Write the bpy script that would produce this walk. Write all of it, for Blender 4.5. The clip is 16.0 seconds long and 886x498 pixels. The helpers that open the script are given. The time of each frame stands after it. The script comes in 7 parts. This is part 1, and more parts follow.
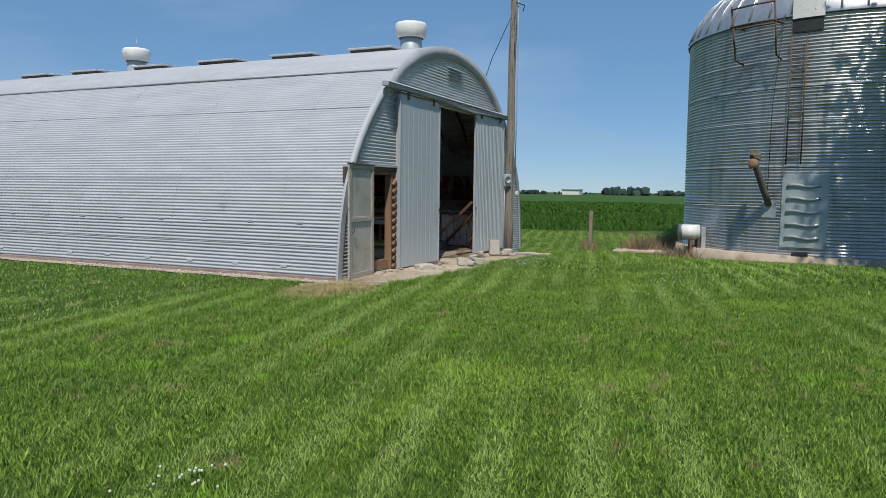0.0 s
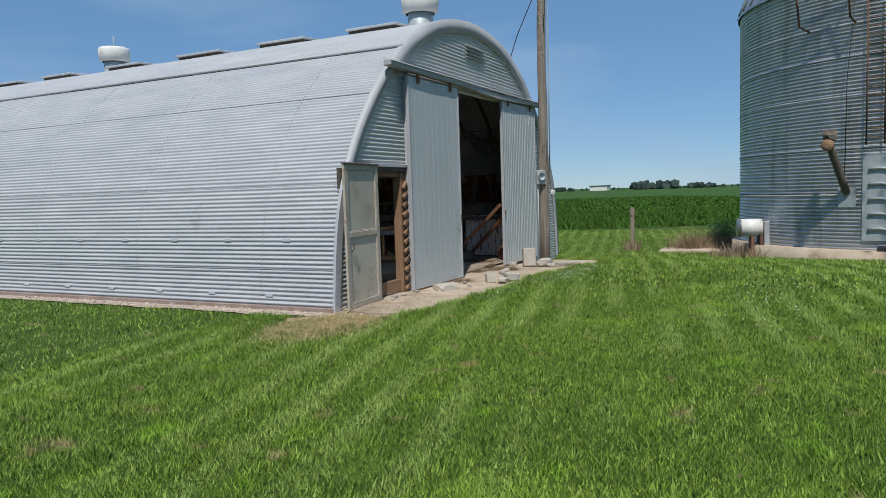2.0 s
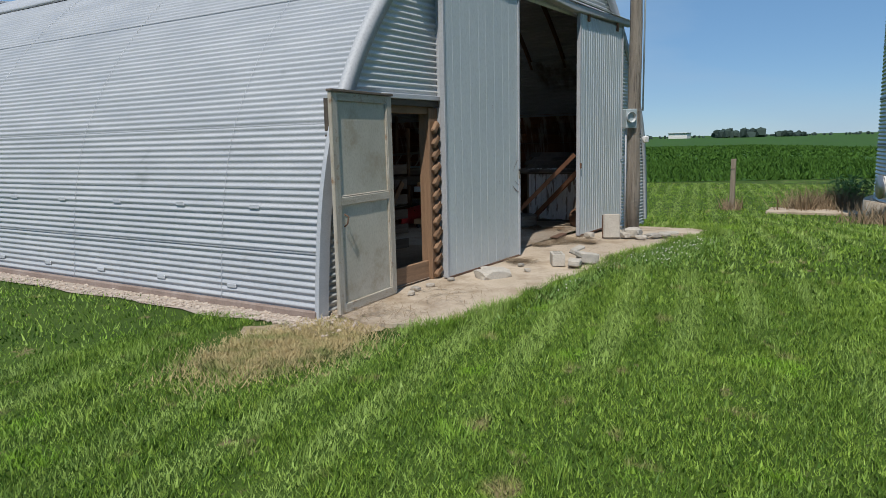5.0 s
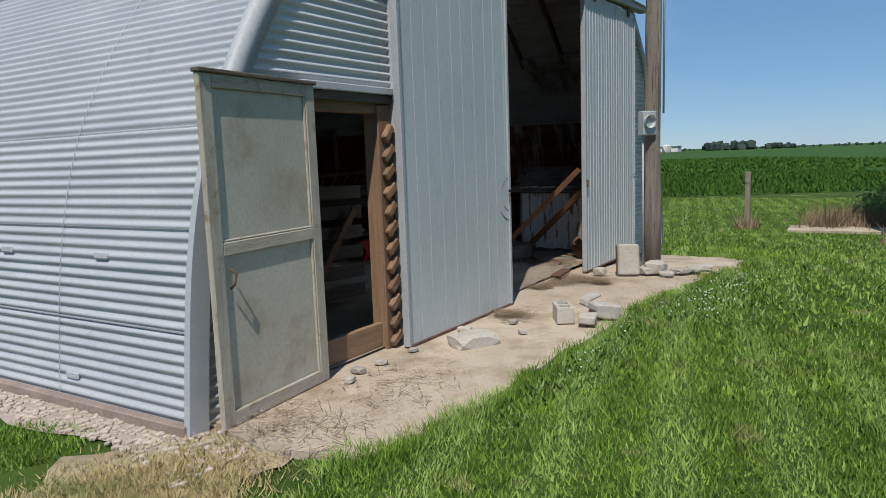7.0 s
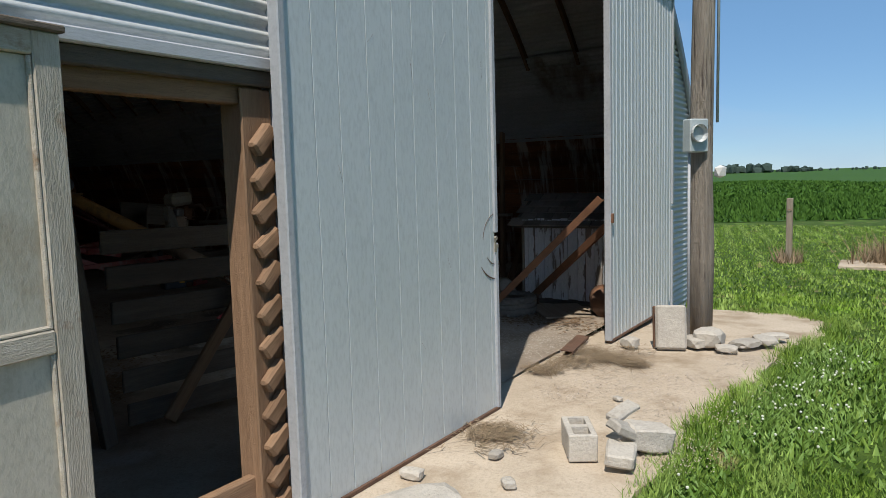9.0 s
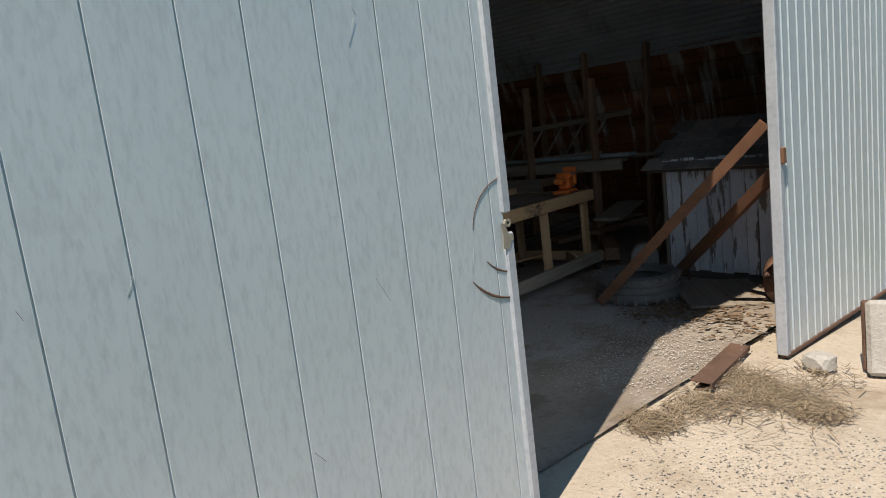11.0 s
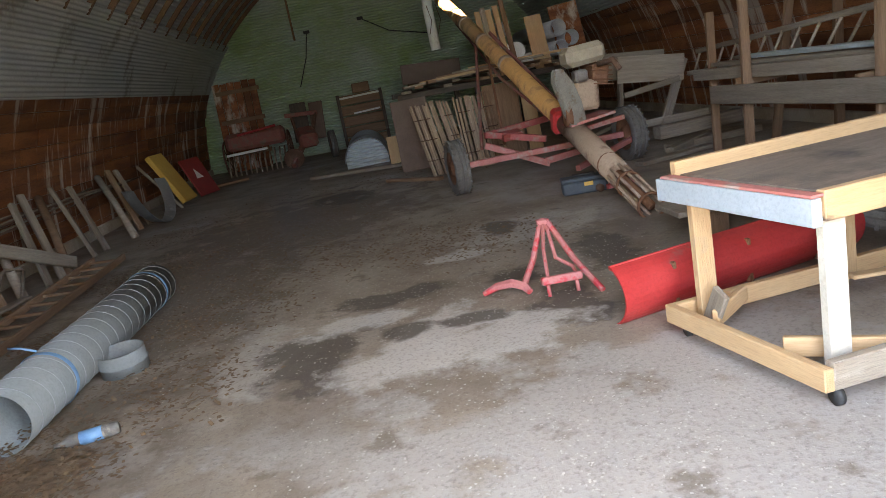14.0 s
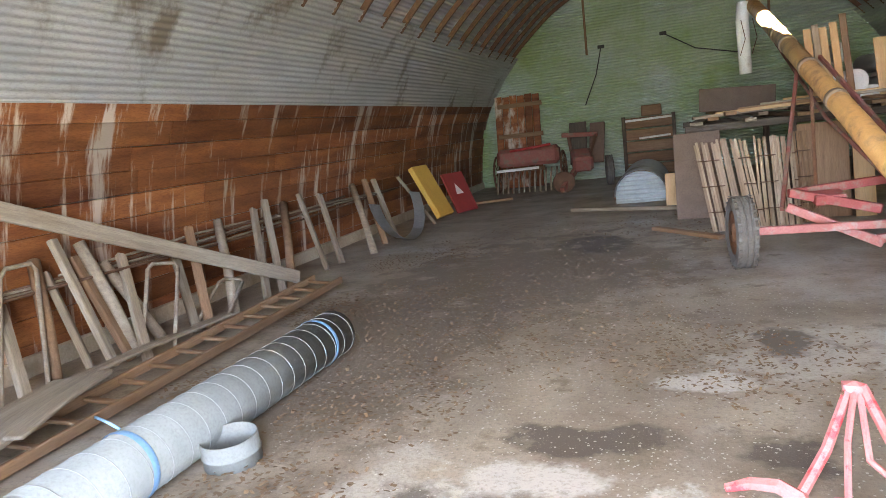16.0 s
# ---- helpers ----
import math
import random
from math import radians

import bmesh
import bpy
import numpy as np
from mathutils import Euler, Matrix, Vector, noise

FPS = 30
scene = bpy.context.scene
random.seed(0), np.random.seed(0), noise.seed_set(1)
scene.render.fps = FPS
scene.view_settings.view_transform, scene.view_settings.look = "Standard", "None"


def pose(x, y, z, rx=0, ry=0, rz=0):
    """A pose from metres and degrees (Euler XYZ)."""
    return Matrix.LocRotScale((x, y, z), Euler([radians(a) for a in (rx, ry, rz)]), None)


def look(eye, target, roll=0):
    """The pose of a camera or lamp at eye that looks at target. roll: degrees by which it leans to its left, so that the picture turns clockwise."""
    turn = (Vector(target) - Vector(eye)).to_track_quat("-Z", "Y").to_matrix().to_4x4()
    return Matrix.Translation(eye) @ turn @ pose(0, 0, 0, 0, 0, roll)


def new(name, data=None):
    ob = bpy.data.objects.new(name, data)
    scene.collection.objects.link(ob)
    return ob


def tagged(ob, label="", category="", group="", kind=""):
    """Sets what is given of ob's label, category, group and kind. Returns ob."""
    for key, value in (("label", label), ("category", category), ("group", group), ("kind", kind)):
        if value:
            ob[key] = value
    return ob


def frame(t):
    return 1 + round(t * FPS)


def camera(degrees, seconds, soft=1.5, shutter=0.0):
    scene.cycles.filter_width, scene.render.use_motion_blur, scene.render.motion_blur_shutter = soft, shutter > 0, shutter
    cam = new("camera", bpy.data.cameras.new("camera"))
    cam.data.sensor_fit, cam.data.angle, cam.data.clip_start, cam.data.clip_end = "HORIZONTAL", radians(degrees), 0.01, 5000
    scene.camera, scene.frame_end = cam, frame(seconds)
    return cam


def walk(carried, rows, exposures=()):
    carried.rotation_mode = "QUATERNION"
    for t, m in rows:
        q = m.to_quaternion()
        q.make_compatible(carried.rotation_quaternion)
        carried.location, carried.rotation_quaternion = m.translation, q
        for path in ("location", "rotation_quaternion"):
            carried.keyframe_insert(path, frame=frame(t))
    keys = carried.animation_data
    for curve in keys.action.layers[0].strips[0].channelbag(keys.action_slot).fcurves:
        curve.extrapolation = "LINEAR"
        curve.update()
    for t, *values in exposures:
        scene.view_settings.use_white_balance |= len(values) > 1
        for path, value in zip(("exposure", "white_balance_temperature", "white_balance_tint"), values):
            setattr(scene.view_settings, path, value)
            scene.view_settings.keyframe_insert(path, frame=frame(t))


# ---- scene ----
cam = camera(64.4, 16.0, soft=0.8)
PATH = [
    (0, (-10.881, -6.882, 1.682), (-9.057, -6.08, 1.516), 0.7),
    (0.5, (-10.228, -6.604, 1.676), (-8.41, -5.787, 1.509), -0.3),
    (1, (-9.592, -6.37, 1.69), (-7.835, -5.424, 1.547), -1.2),
    (1.5, (-9.021, -6.086, 1.681), (-7.26, -5.149, 1.534), -2.0),
    (2, (-8.33, -5.842, 1.687), (-6.539, -4.966, 1.528), -1.8),
    (2.5, (-7.786, -5.627, 1.693), (-5.962, -4.829, 1.508), -1.5),
    (3, (-7.226, -5.469, 1.694), (-5.454, -4.56, 1.514), -2.1),
    (3.2, (-7.02, -5.377, 1.685), (-5.306, -4.362, 1.512), -2.4),
    (5.3, (-4.63, -4.37, 1.656), (-2.952, -3.325, 1.351), -1.2),
    (5.5, (-4.418, -4.272, 1.614), (-2.739, -3.228, 1.316), -1.1),
    (6, (-3.872, -4.023, 1.644), (-2.177, -2.991, 1.393), -1.1),
    (6.5, (-3.324, -3.782, 1.641), (-1.626, -2.75, 1.412), -1.1),
    (7, (-2.663, -3.436, 1.617), (-0.968, -2.406, 1.358), -2.0),
    (7.5, (-2.035, -3.186, 1.62), (-0.335, -2.152, 1.418), -2.0),
    (8, (-1.465, -2.915, 1.644), (0.229, -1.864, 1.482), -2.1),
    (8.5, (-0.822, -2.699, 1.631), (0.87, -1.643, 1.473), -2.4),
    (9, (-0.206, -2.455, 1.626), (1.476, -1.392, 1.427), -1.6),
    (9.5, (0.347, -2.301, 1.603), (2.025, -1.246, 1.339), -3.2),
    (9.7, (0.566, -2.27, 1.624), (2.198, -1.143, 1.365), -4.0),
    (11.8, (3.106, -1.739, 1.533), (4.259, -0.157, 1.122), -8.2),
    (12, (3.332, -1.675, 1.535), (4.456, -0.086, 1.074), -8.2),
    (12.5, (3.859, -1.399, 1.505), (4.824, 0.295, 1.057), -9.1),
    (13, (4.256, -1.083, 1.47), (5.005, 0.724, 1.052), -10.7),
    (13.5, (4.555, -0.612, 1.442), (4.825, 1.318, 0.993), -11.0),
    (14, (4.74, -0.216, 1.467), (4.855, 1.725, 0.999), -11.0),
    (14.5, (4.911, 0.219, 1.517), (4.665, 2.163, 1.116), -7.0),
    (15, (4.974, 0.603, 1.536), (4.319, 2.461, 1.192), -6.4),
    (15.5, (5.05, 1.0, 1.552), (4.488, 2.888, 1.206), -6.4),
    (16, (5.1, 1.346, 1.562), (4.451, 3.211, 1.246), -6.6),
]
STOPS = [
    (0.0, 0.0, 6500, 10), (8.0, 0.0, 6500, 10), (9.0, 0.25, 6600, 10), (9.7, 0.25, 6600, 10), (11.8, 0.95, 6900, 13), (12.5, 1.9, 7100, 15),
    (13.0, 3.35, 7800, 18), (13.5, 4.35, 8000, 17), (14.0, 4.75, 7700, 19), (14.5, 5.1, 7400, 13), (15.0, 5.75, 7400, 16), (16.0, 6.3, 7500, 20),
]
walk(cam, [(t, look(eye, aim, lean)) for t, eye, aim, lean in PATH], STOPS)


# ---- light ----
TO_SUN = Vector((-0.94 * math.cos(radians(57)), -0.34 * math.cos(radians(57)), math.sin(radians(57))))
world = bpy.data.worlds.new("world")
scene.world = world
world.use_nodes = True
wn, wl = world.node_tree.nodes, world.node_tree.links
sky = wn.new("ShaderNodeTexSky")
sky.sky_type, sky.sun_disc = "NISHITA", False
sky.sun_elevation, sky.sun_rotation = radians(57), radians(250)
sky.air_density, sky.dust_density, sky.ozone_density = 0.75, 0.0, 2.2
wn["Background"].inputs["Strength"].default_value = 0.085
haze = wn.new("ShaderNodeTexNoise")
haze.inputs["Scale"].default_value, haze.inputs["Detail"].default_value = 2.2, 7.0
wmap, wco = wn.new("ShaderNodeMapping"), wn.new("ShaderNodeTexCoord")
wmap.inputs["Scale"].default_value, wmap.inputs["Rotation"].default_value = (0.6, 1.2, 4.5), (0.15, 0.1, 0.5)
wl.new(wco.outputs["Generated"], wmap.inputs[0])
wl.new(wmap.outputs[0], haze.inputs["Vector"])
thin = wn.new("ShaderNodeMapRange")
for key, value in (("From Min", 0.50), ("From Max", 0.80), ("To Min", 0.0), ("To Max", 0.75)):
    thin.inputs[key].default_value = value
wl.new(haze.outputs["Fac"], thin.inputs["Value"])
veil = wn.new("ShaderNodeMix")
veil.data_type = "RGBA"
veil.inputs[7].default_value = (4.4, 5.6, 7.0, 1)
wl.new(thin.outputs[0], veil.inputs[0])
even = wn.new("ShaderNodeMix")
even.data_type = "RGBA"
even.inputs[0].default_value, even.inputs[7].default_value = 0.5, (2.05, 4.1, 6.5, 1)
wl.new(sky.outputs[0], even.inputs[6])
wl.new(even.outputs[2], veil.inputs[6])
tone = wn.new("ShaderNodeMix")
tone.data_type, tone.blend_type = "RGBA", "MULTIPLY"
tone.inputs[0].default_value, tone.inputs[7].default_value = 1.0, (0.89, 1.0, 1.10, 1)
wl.new(veil.outputs[2], tone.inputs[6])
wl.new(tone.outputs[2], wn["Background"].inputs["Color"])
sun = new("sun", bpy.data.lights.new("sun", "SUN"))
sun.data.energy, sun.data.angle, sun.data.color = 4.2, radians(0.53), (1.0, 0.95, 0.87)
sun.matrix_basis = look(TO_SUN * 60, (0, 0, 0))

# Added fill lamp in the open door, standing in for light from the sky.
doorway = new("doorway_light", bpy.data.lights.new("doorway_light", "AREA"))
doorway.data.shape, doorway.data.size, doorway.data.size_y = "RECTANGLE", 2.05, 3.2
doorway.data.energy, doorway.data.spread, doorway.data.color = 6.0, radians(145), (0.93, 0.97, 1.0)
doorway.matrix_basis = look((5.07, 0.03, 1.85), (4.9, 10.0, 1.2))

# ---- materials ----
def surf(name, c1, c2, scale=4.0, rough=0.7, metal=0.0, bump=0.3, grain=60.0, stretch=(1, 1, 1),
         spot=None, spot_scale=3.0, spot_at=0.62, spot_soft=0.06, vary=0.0, world_space=False, bump_dist=0.01, spot_stretch=(1, 1, 1)):
    """A weathered surface: two colours mixed at a coarse and a fine scale, a third in patches, fine relief."""
    m = bpy.data.materials.new(name)
    m.use_nodes = True
    n, l = m.node_tree.nodes, m.node_tree.links
    b = n["Principled BSDF"]
    if world_space:
        src = n.new("ShaderNodeNewGeometry").outputs["Position"]
    else:
        src = n.new("ShaderNodeTexCoord").outputs["Object"]
    info = n.new("ShaderNodeObjectInfo")
    add = n.new("ShaderNodeVectorMath")
    add.operation = "ADD"
    l.new(src, add.inputs[0])
    if not world_space:
        mul = n.new("ShaderNodeVectorMath")
        mul.operation = "SCALE"
        comb = n.new("ShaderNodeCombineXYZ")
        for k in range(3):
            l.new(info.outputs["Random"], comb.inputs[k])
        l.new(comb.outputs[0], mul.inputs[0])
        mul.inputs["Scale"].default_value = 37.0
        l.new(mul.outputs[0], add.inputs[1])

    def tex(sc, st, detail=6.0):
        mp = n.new("ShaderNodeMapping")
        mp.inputs["Scale"].default_value = st
        l.new(add.outputs[0], mp.inputs[0])
        t = n.new("ShaderNodeTexNoise")
        t.inputs["Scale"].default_value = sc
        t.inputs["Detail"].default_value = detail
        t.inputs["Roughness"].default_value = 0.65
        l.new(mp.outputs[0], t.inputs["Vector"])
        return t.outputs["Fac"]

    def ramp(fac, a, z, lo=0.0, hi=1.0):
        r = n.new("ShaderNodeMapRange")
        for k, v in zip(("From Min", "From Max", "To Min", "To Max"), (a, z, lo, hi)):
            r.inputs[k].default_value = v
        l.new(fac, r.inputs["Value"])
        return r.outputs[0]

    def mix(fac, a, z, blend="MIX"):
        x = n.new("ShaderNodeMix")
        x.data_type, x.blend_type = "RGBA", blend
        for v, sock in ((fac, x.inputs[0]), (a, x.inputs[6]), (z, x.inputs[7])):
            if isinstance(v, (int, float)):
                sock.default_value = v
            elif isinstance(v, tuple):
                sock.default_value = (*v, 1)
            else:
                l.new(v, sock)
        return x.outputs[2]

    coarse, fine = tex(scale, stretch), tex(grain, stretch, 3.0)
    col = mix(ramp(coarse, 0.3, 0.7), c1, c2)
    dark = tuple(v * 0.72 for v in c1)
    col = mix(ramp(fine, 0.45, 0.75, 0.0, 0.55), col, dark)
    if spot:
        s = ramp(tex(spot_scale, spot_stretch, 8.0), spot_at - spot_soft, spot_at + spot_soft)
        col = mix(s, col, spot)
    if vary:
        hsv = n.new("ShaderNodeHueSaturation")
        l.new(ramp(info.outputs["Random"], 0, 1, 1 - vary, 1 + vary), hsv.inputs["Value"])
        l.new(col, hsv.inputs["Color"])
        col = hsv.outputs[0]
    l.new(col, b.inputs["Base Color"])
    l.new(ramp(coarse, 0.2, 0.8, max(rough - 0.12, 0.05), min(rough + 0.12, 1)), b.inputs["Roughness"])
    b.inputs["Metallic"].default_value = metal
    if bump:
        bp = n.new("ShaderNodeBump")
        bp.inputs["Strength"].default_value = bump
        bp.inputs["Distance"].default_value = bump_dist
        l.new(fine, bp.inputs["Height"])
        l.new(bp.outputs[0], b.inputs["Normal"])
    return m


M = {}
M["siding"] = surf("siding", (0.42, 0.435, 0.46), (0.50, 0.51, 0.53), 0.9, 0.5, 0.12, 0.12, 30, (1, 1, 6), spot=(0.30, 0.31, 0.32), spot_scale=1.6, spot_at=0.7, world_space=True)
M["siding_front"] = surf("siding_front", (0.48, 0.50, 0.51), (0.60, 0.61, 0.60), 1.2, 0.5, 0.12, 0.15, 30, (1, 1, 4), spot=(0.34, 0.33, 0.30), spot_scale=1.8, spot_at=0.68, world_space=True)
M["trim"] = surf("trim", (0.34, 0.355, 0.375), (0.43, 0.44, 0.455), 2.0, 0.6, 0.1, 0.1, 40, world_space=True)
M["door_metal"] = surf("door_metal", (0.485, 0.53, 0.54), (0.54, 0.575, 0.58), 0.8, 0.45, 0.15, 0.05, 60, (1, 1, 0.3), spot=(0.40, 0.43, 0.44), spot_scale=2.3, spot_at=0.74, spot_soft=0.1, world_space=True)
M["rust"] = surf("rust", (0.16, 0.075, 0.04), (0.27, 0.13, 0.07), 8, 0.85, 0.1, 0.5, 90)
M["rust_dark"] = surf("rust_dark", (0.10, 0.055, 0.035), (0.18, 0.10, 0.065), 8, 0.85, 0.1, 0.5, 90)
M["galv"] = surf("galv", (0.36, 0.41, 0.42), (0.46, 0.51, 0.51), 6, 0.5, 0.25, 0.1, 60, spot=(0.33, 0.36, 0.36), spot_scale=5, spot_at=0.66)
M["galv_in"] = surf("galv_in", (0.36, 0.37, 0.38), (0.52, 0.53, 0.54), 1.2, 0.5, 0.25, 0.2, 40, (1, 0.6, 2), spot=(0.20, 0.17, 0.14), spot_scale=1.3, spot_at=0.62, world_space=True, spot_stretch=(1, 1, 0.35))
# The greenish glow on the back wall is put into these colours.
M["back_in"] = surf("back_in", (0.36, 0.44, 0.40), (0.48, 0.55, 0.50), 1.1, 0.5, 0.3, 0.2, 40, (1, 1, 0.7), spot=(0.26, 0.36, 0.16), spot_scale=0.5, spot_at=0.52, spot_soft=0.12, world_space=True)
M["screen_frame"] = surf("screen_frame", (0.36, 0.31, 0.24), (0.52, 0.48, 0.41), 7, 0.8, 0, 0.5, 80, (0.4, 3, 3), spot=(0.24, 0.15, 0.09), spot_scale=6, spot_at=0.63)
M["screen_panel"] = surf("screen_panel", (0.43, 0.395, 0.32), (0.54, 0.505, 0.425), 2.5, 0.7, 0, 0.2, 60, (1, 1, 0.5), spot=(0.33, 0.27, 0.19), spot_scale=2.6, spot_at=0.64, spot_soft=0.1)
M["wood_grey"] = surf("wood_grey", (0.215, 0.172, 0.13), (0.345, 0.29, 0.225), 6, 0.85, 0, 0.6, 50, (0.25, 4, 4), vary=0.2)
M["wood_brown"] = surf("wood_brown", (0.19, 0.115, 0.07), (0.31, 0.195, 0.12), 5, 0.85, 0, 0.6, 50, (0.25, 4, 4), vary=0.2)
M["wood_new"] = surf("wood_new", (0.46, 0.285, 0.14), (0.56, 0.37, 0.20), 4, 0.7, 0, 0.3, 45, (0.3, 4, 4), vary=0.12, spot=(0.38, 0.28, 0.18), spot_scale=5, spot_at=0.7)
M["wood_dark"] = surf("wood_dark", (0.07, 0.055, 0.045), (0.15, 0.12, 0.09), 6, 0.85, 0, 0.5, 50, (0.3, 4, 4), vary=0.2)
M["lining"] = surf("lining", (0.115, 0.034, 0.016), (0.35, 0.135, 0.05), 1.9, 0.6, 0, 0.3, 42, (1, 0.45, 3.2), vary=0.32, spot=(0.46, 0.38, 0.32), spot_scale=1.5, spot_at=0.575, spot_soft=0.035, world_space=True, spot_stretch=(1.0, 2.6, 0.22))
M["dusty_sheet"] = surf("dusty_sheet", (0.20, 0.185, 0.15), (0.31, 0.285, 0.235), 7, 0.7, 0.1, 0.3, 60, spot=(0.17, 0.11, 0.07), spot_scale=8, spot_at=0.58)
M["red_dark"] = surf("red_dark", (0.20, 0.02, 0.018), (0.29, 0.035, 0.03), 5, 0.5, 0, 0.15, 60)
M["wood_rafter"] = surf("wood_rafter", (0.10, 0.055, 0.03), (0.19, 0.10, 0.055), 5, 0.85, 0, 0.5, 50, (4, 4, 4), vary=0.15)
M["pale_paint"] = surf("pale_paint", (0.30, 0.36, 0.395), (0.39, 0.44, 0.47), 5, 0.6, 0, 0.2, 60, spot=(0.40, 0.33, 0.24), spot_scale=6, spot_at=0.68)
M["wood_scorch"] = surf("wood_scorch", (0.46, 0.285, 0.14), (0.56, 0.37, 0.20), 4, 0.7, 0, 0.3, 45, (0.3, 4, 4), spot=(0.045, 0.035, 0.03), spot_scale=2.6, spot_at=0.58, spot_soft=0.05, spot_stretch=(1, 1, 2))
M["concrete"] = surf("concrete", (0.42, 0.34, 0.25), (0.54, 0.45, 0.35), 1.4, 0.9, 0, 0.6, 45, spot=(0.26, 0.19, 0.12), spot_scale=1.5, spot_at=0.60, spot_soft=0.1, world_space=True)
M["stone"] = surf("stone", (0.36, 0.325, 0.28), (0.48, 0.44, 0.38), 5, 0.9, 0, 0.7, 50, vary=0.15, spot=(0.34, 0.30, 0.25), spot_scale=7, spot_at=0.64)
M["gravel"] = surf("gravel", (0.34, 0.27, 0.21), (0.55, 0.47, 0.40), 20, 0.95, 0, 0.4, 60, vary=0.3)
M["pole"] = surf("pole", (0.20, 0.165, 0.13), (0.40, 0.35, 0.29), 4, 0.9, 0, 1.0, 26, (5, 5, 0.22), spot=(0.07, 0.05, 0.04), spot_scale=5, spot_at=0.60, spot_soft=0.03, bump_dist=0.03, spot_stretch=(4, 4, 0.18))
M["white_peel"] = surf("white_peel", (0.66, 0.66, 0.66), (0.78, 0.78, 0.78), 5, 0.7, 0, 0.4, 60, (1, 1, 0.3), spot=(0.24, 0.20, 0.17), spot_scale=3.4, spot_at=0.55, spot_soft=0.015, spot_stretch=(2.2, 2.2, 0.45))
M["shingle"] = surf("shingle", (0.18, 0.15, 0.125), (0.29, 0.24, 0.205), 7, 0.95, 0, 0.7, 120, vary=0.2)
M["rubber"] = surf("rubber", (0.10, 0.095, 0.085), (0.19, 0.175, 0.155), 6, 0.85, 0, 0.3, 70)
M["red_paint"] = surf("red_paint", (0.42, 0.03, 0.03), (0.52, 0.05, 0.045), 5, 0.45, 0, 0.15, 60, spot=(0.30, 0.10, 0.08), spot_scale=6, spot_at=0.7)
M["red_faded"] = surf("red_faded", (0.42, 0.13, 0.11), (0.52, 0.20, 0.17), 7, 0.65, 0, 0.3, 60, spot=(0.40, 0.28, 0.24), spot_scale=9, spot_at=0.58)
M["red_mid"] = surf("red_mid", (0.30, 0.055, 0.05), (0.40, 0.10, 0.085), 6, 0.7, 0, 0.3, 60, spot=(0.26, 0.17, 0.13), spot_scale=7, spot_at=0.6)
M["red_old"] = surf("red_old", (0.22, 0.07, 0.055), (0.30, 0.11, 0.08), 6, 0.8, 0, 0.3, 60, spot=(0.18, 0.12, 0.09), spot_scale=6, spot_at=0.56)
M["pink_red"] = surf("pink_red", (0.45, 0.135, 0.13), (0.54, 0.21, 0.20), 9, 0.7, 0, 0.3, 60, spot=(0.55, 0.05, 0.06), spot_scale=7, spot_at=0.56, spot_soft=0.03)
M["auger_yellow"] = surf("auger_yellow", (0.52, 0.265, 0.085), (0.62, 0.35, 0.13), 5, 0.5, 0.1, 0.2, 60, spot=(0.25, 0.13, 0.06), spot_scale=5, spot_at=0.57, spot_soft=0.1)
M["auger_tan"] = surf("auger_tan", (0.36, 0.25, 0.17), (0.46, 0.34, 0.24), 6, 0.7, 0, 0.3, 60, spot=(0.24, 0.16, 0.11), spot_scale=6, spot_at=0.58)
M["orange"] = surf("orange", (0.72, 0.16, 0.03), (0.80, 0.22, 0.05), 6, 0.4, 0, 0.1, 60)
M["yellow"] = surf("yellow", (0.66, 0.36, 0.06), (0.74, 0.44, 0.10), 5, 0.6, 0, 0.2, 50)
M["latch_rust"] = surf("latch_rust", (0.26, 0.22, 0.16), (0.36, 0.32, 0.25), 30, 0.7, 0.2, 0.3, 90, spot=(0.20, 0.09, 0.045), spot_scale=25, spot_at=0.62)
M["steel"] = surf("steel", (0.36, 0.34, 0.32), (0.48, 0.46, 0.44), 8, 0.4, 0.8, 0.1, 70)
M["white_paint"] = surf("white_paint", (0.66, 0.65, 0.62), (0.76, 0.75, 0.72), 6, 0.6, 0, 0.2, 60, spot=(0.5, 0.46, 0.4), spot_scale=5, spot_at=0.66)
M["grey_plastic"] = surf("grey_plastic", (0.05, 0.065, 0.08), (0.08, 0.10, 0.12), 6, 0.6, 0, 0.2, 60)
M["tan_plastic"] = surf("tan_plastic", (0.30, 0.25, 0.18), (0.41, 0.35, 0.26), 8, 0.7, 0, 0.3, 60)
M["blue"] = surf("blue", (0.12, 0.28, 0.48), (0.2, 0.36, 0.56), 9, 0.5, 0, 0.1, 60)
M["brown_sheet"] = surf("brown_sheet", (0.13, 0.085, 0.06), (0.20, 0.135, 0.10), 3, 0.8, 0, 0.2, 50)
M["bin"] = surf("bin", (0.46, 0.465, 0.475), (0.60, 0.60, 0.60), 1.5, 0.36, 0.72, 0.12, 30, (1, 1, 0.4), spot=(0.34, 0.33, 0.32), spot_scale=1.4, spot_at=0.62, spot_soft=0.1, world_space=True, spot_stretch=(2, 2, 0.3))
M["duct"] = surf("duct", (0.175, 0.19, 0.187), (0.235, 0.25, 0.245), 6, 0.8, 0, 0.1, 60, spot=(0.23, 0.23, 0.22), spot_scale=5, spot_at=0.64)
M["dry_earth"] = surf("dry_earth", (0.34, 0.27, 0.17), (0.48, 0.39, 0.25), 5, 0.95, 0, 0.6, 50, spot=(0.22, 0.16, 0.10), spot_scale=3, spot_at=0.55, spot_soft=0.1)
M["duct_seam"] = surf("duct_seam", (0.27, 0.285, 0.28), (0.34, 0.355, 0.35), 8, 0.5, 0.2, 0.1, 60)
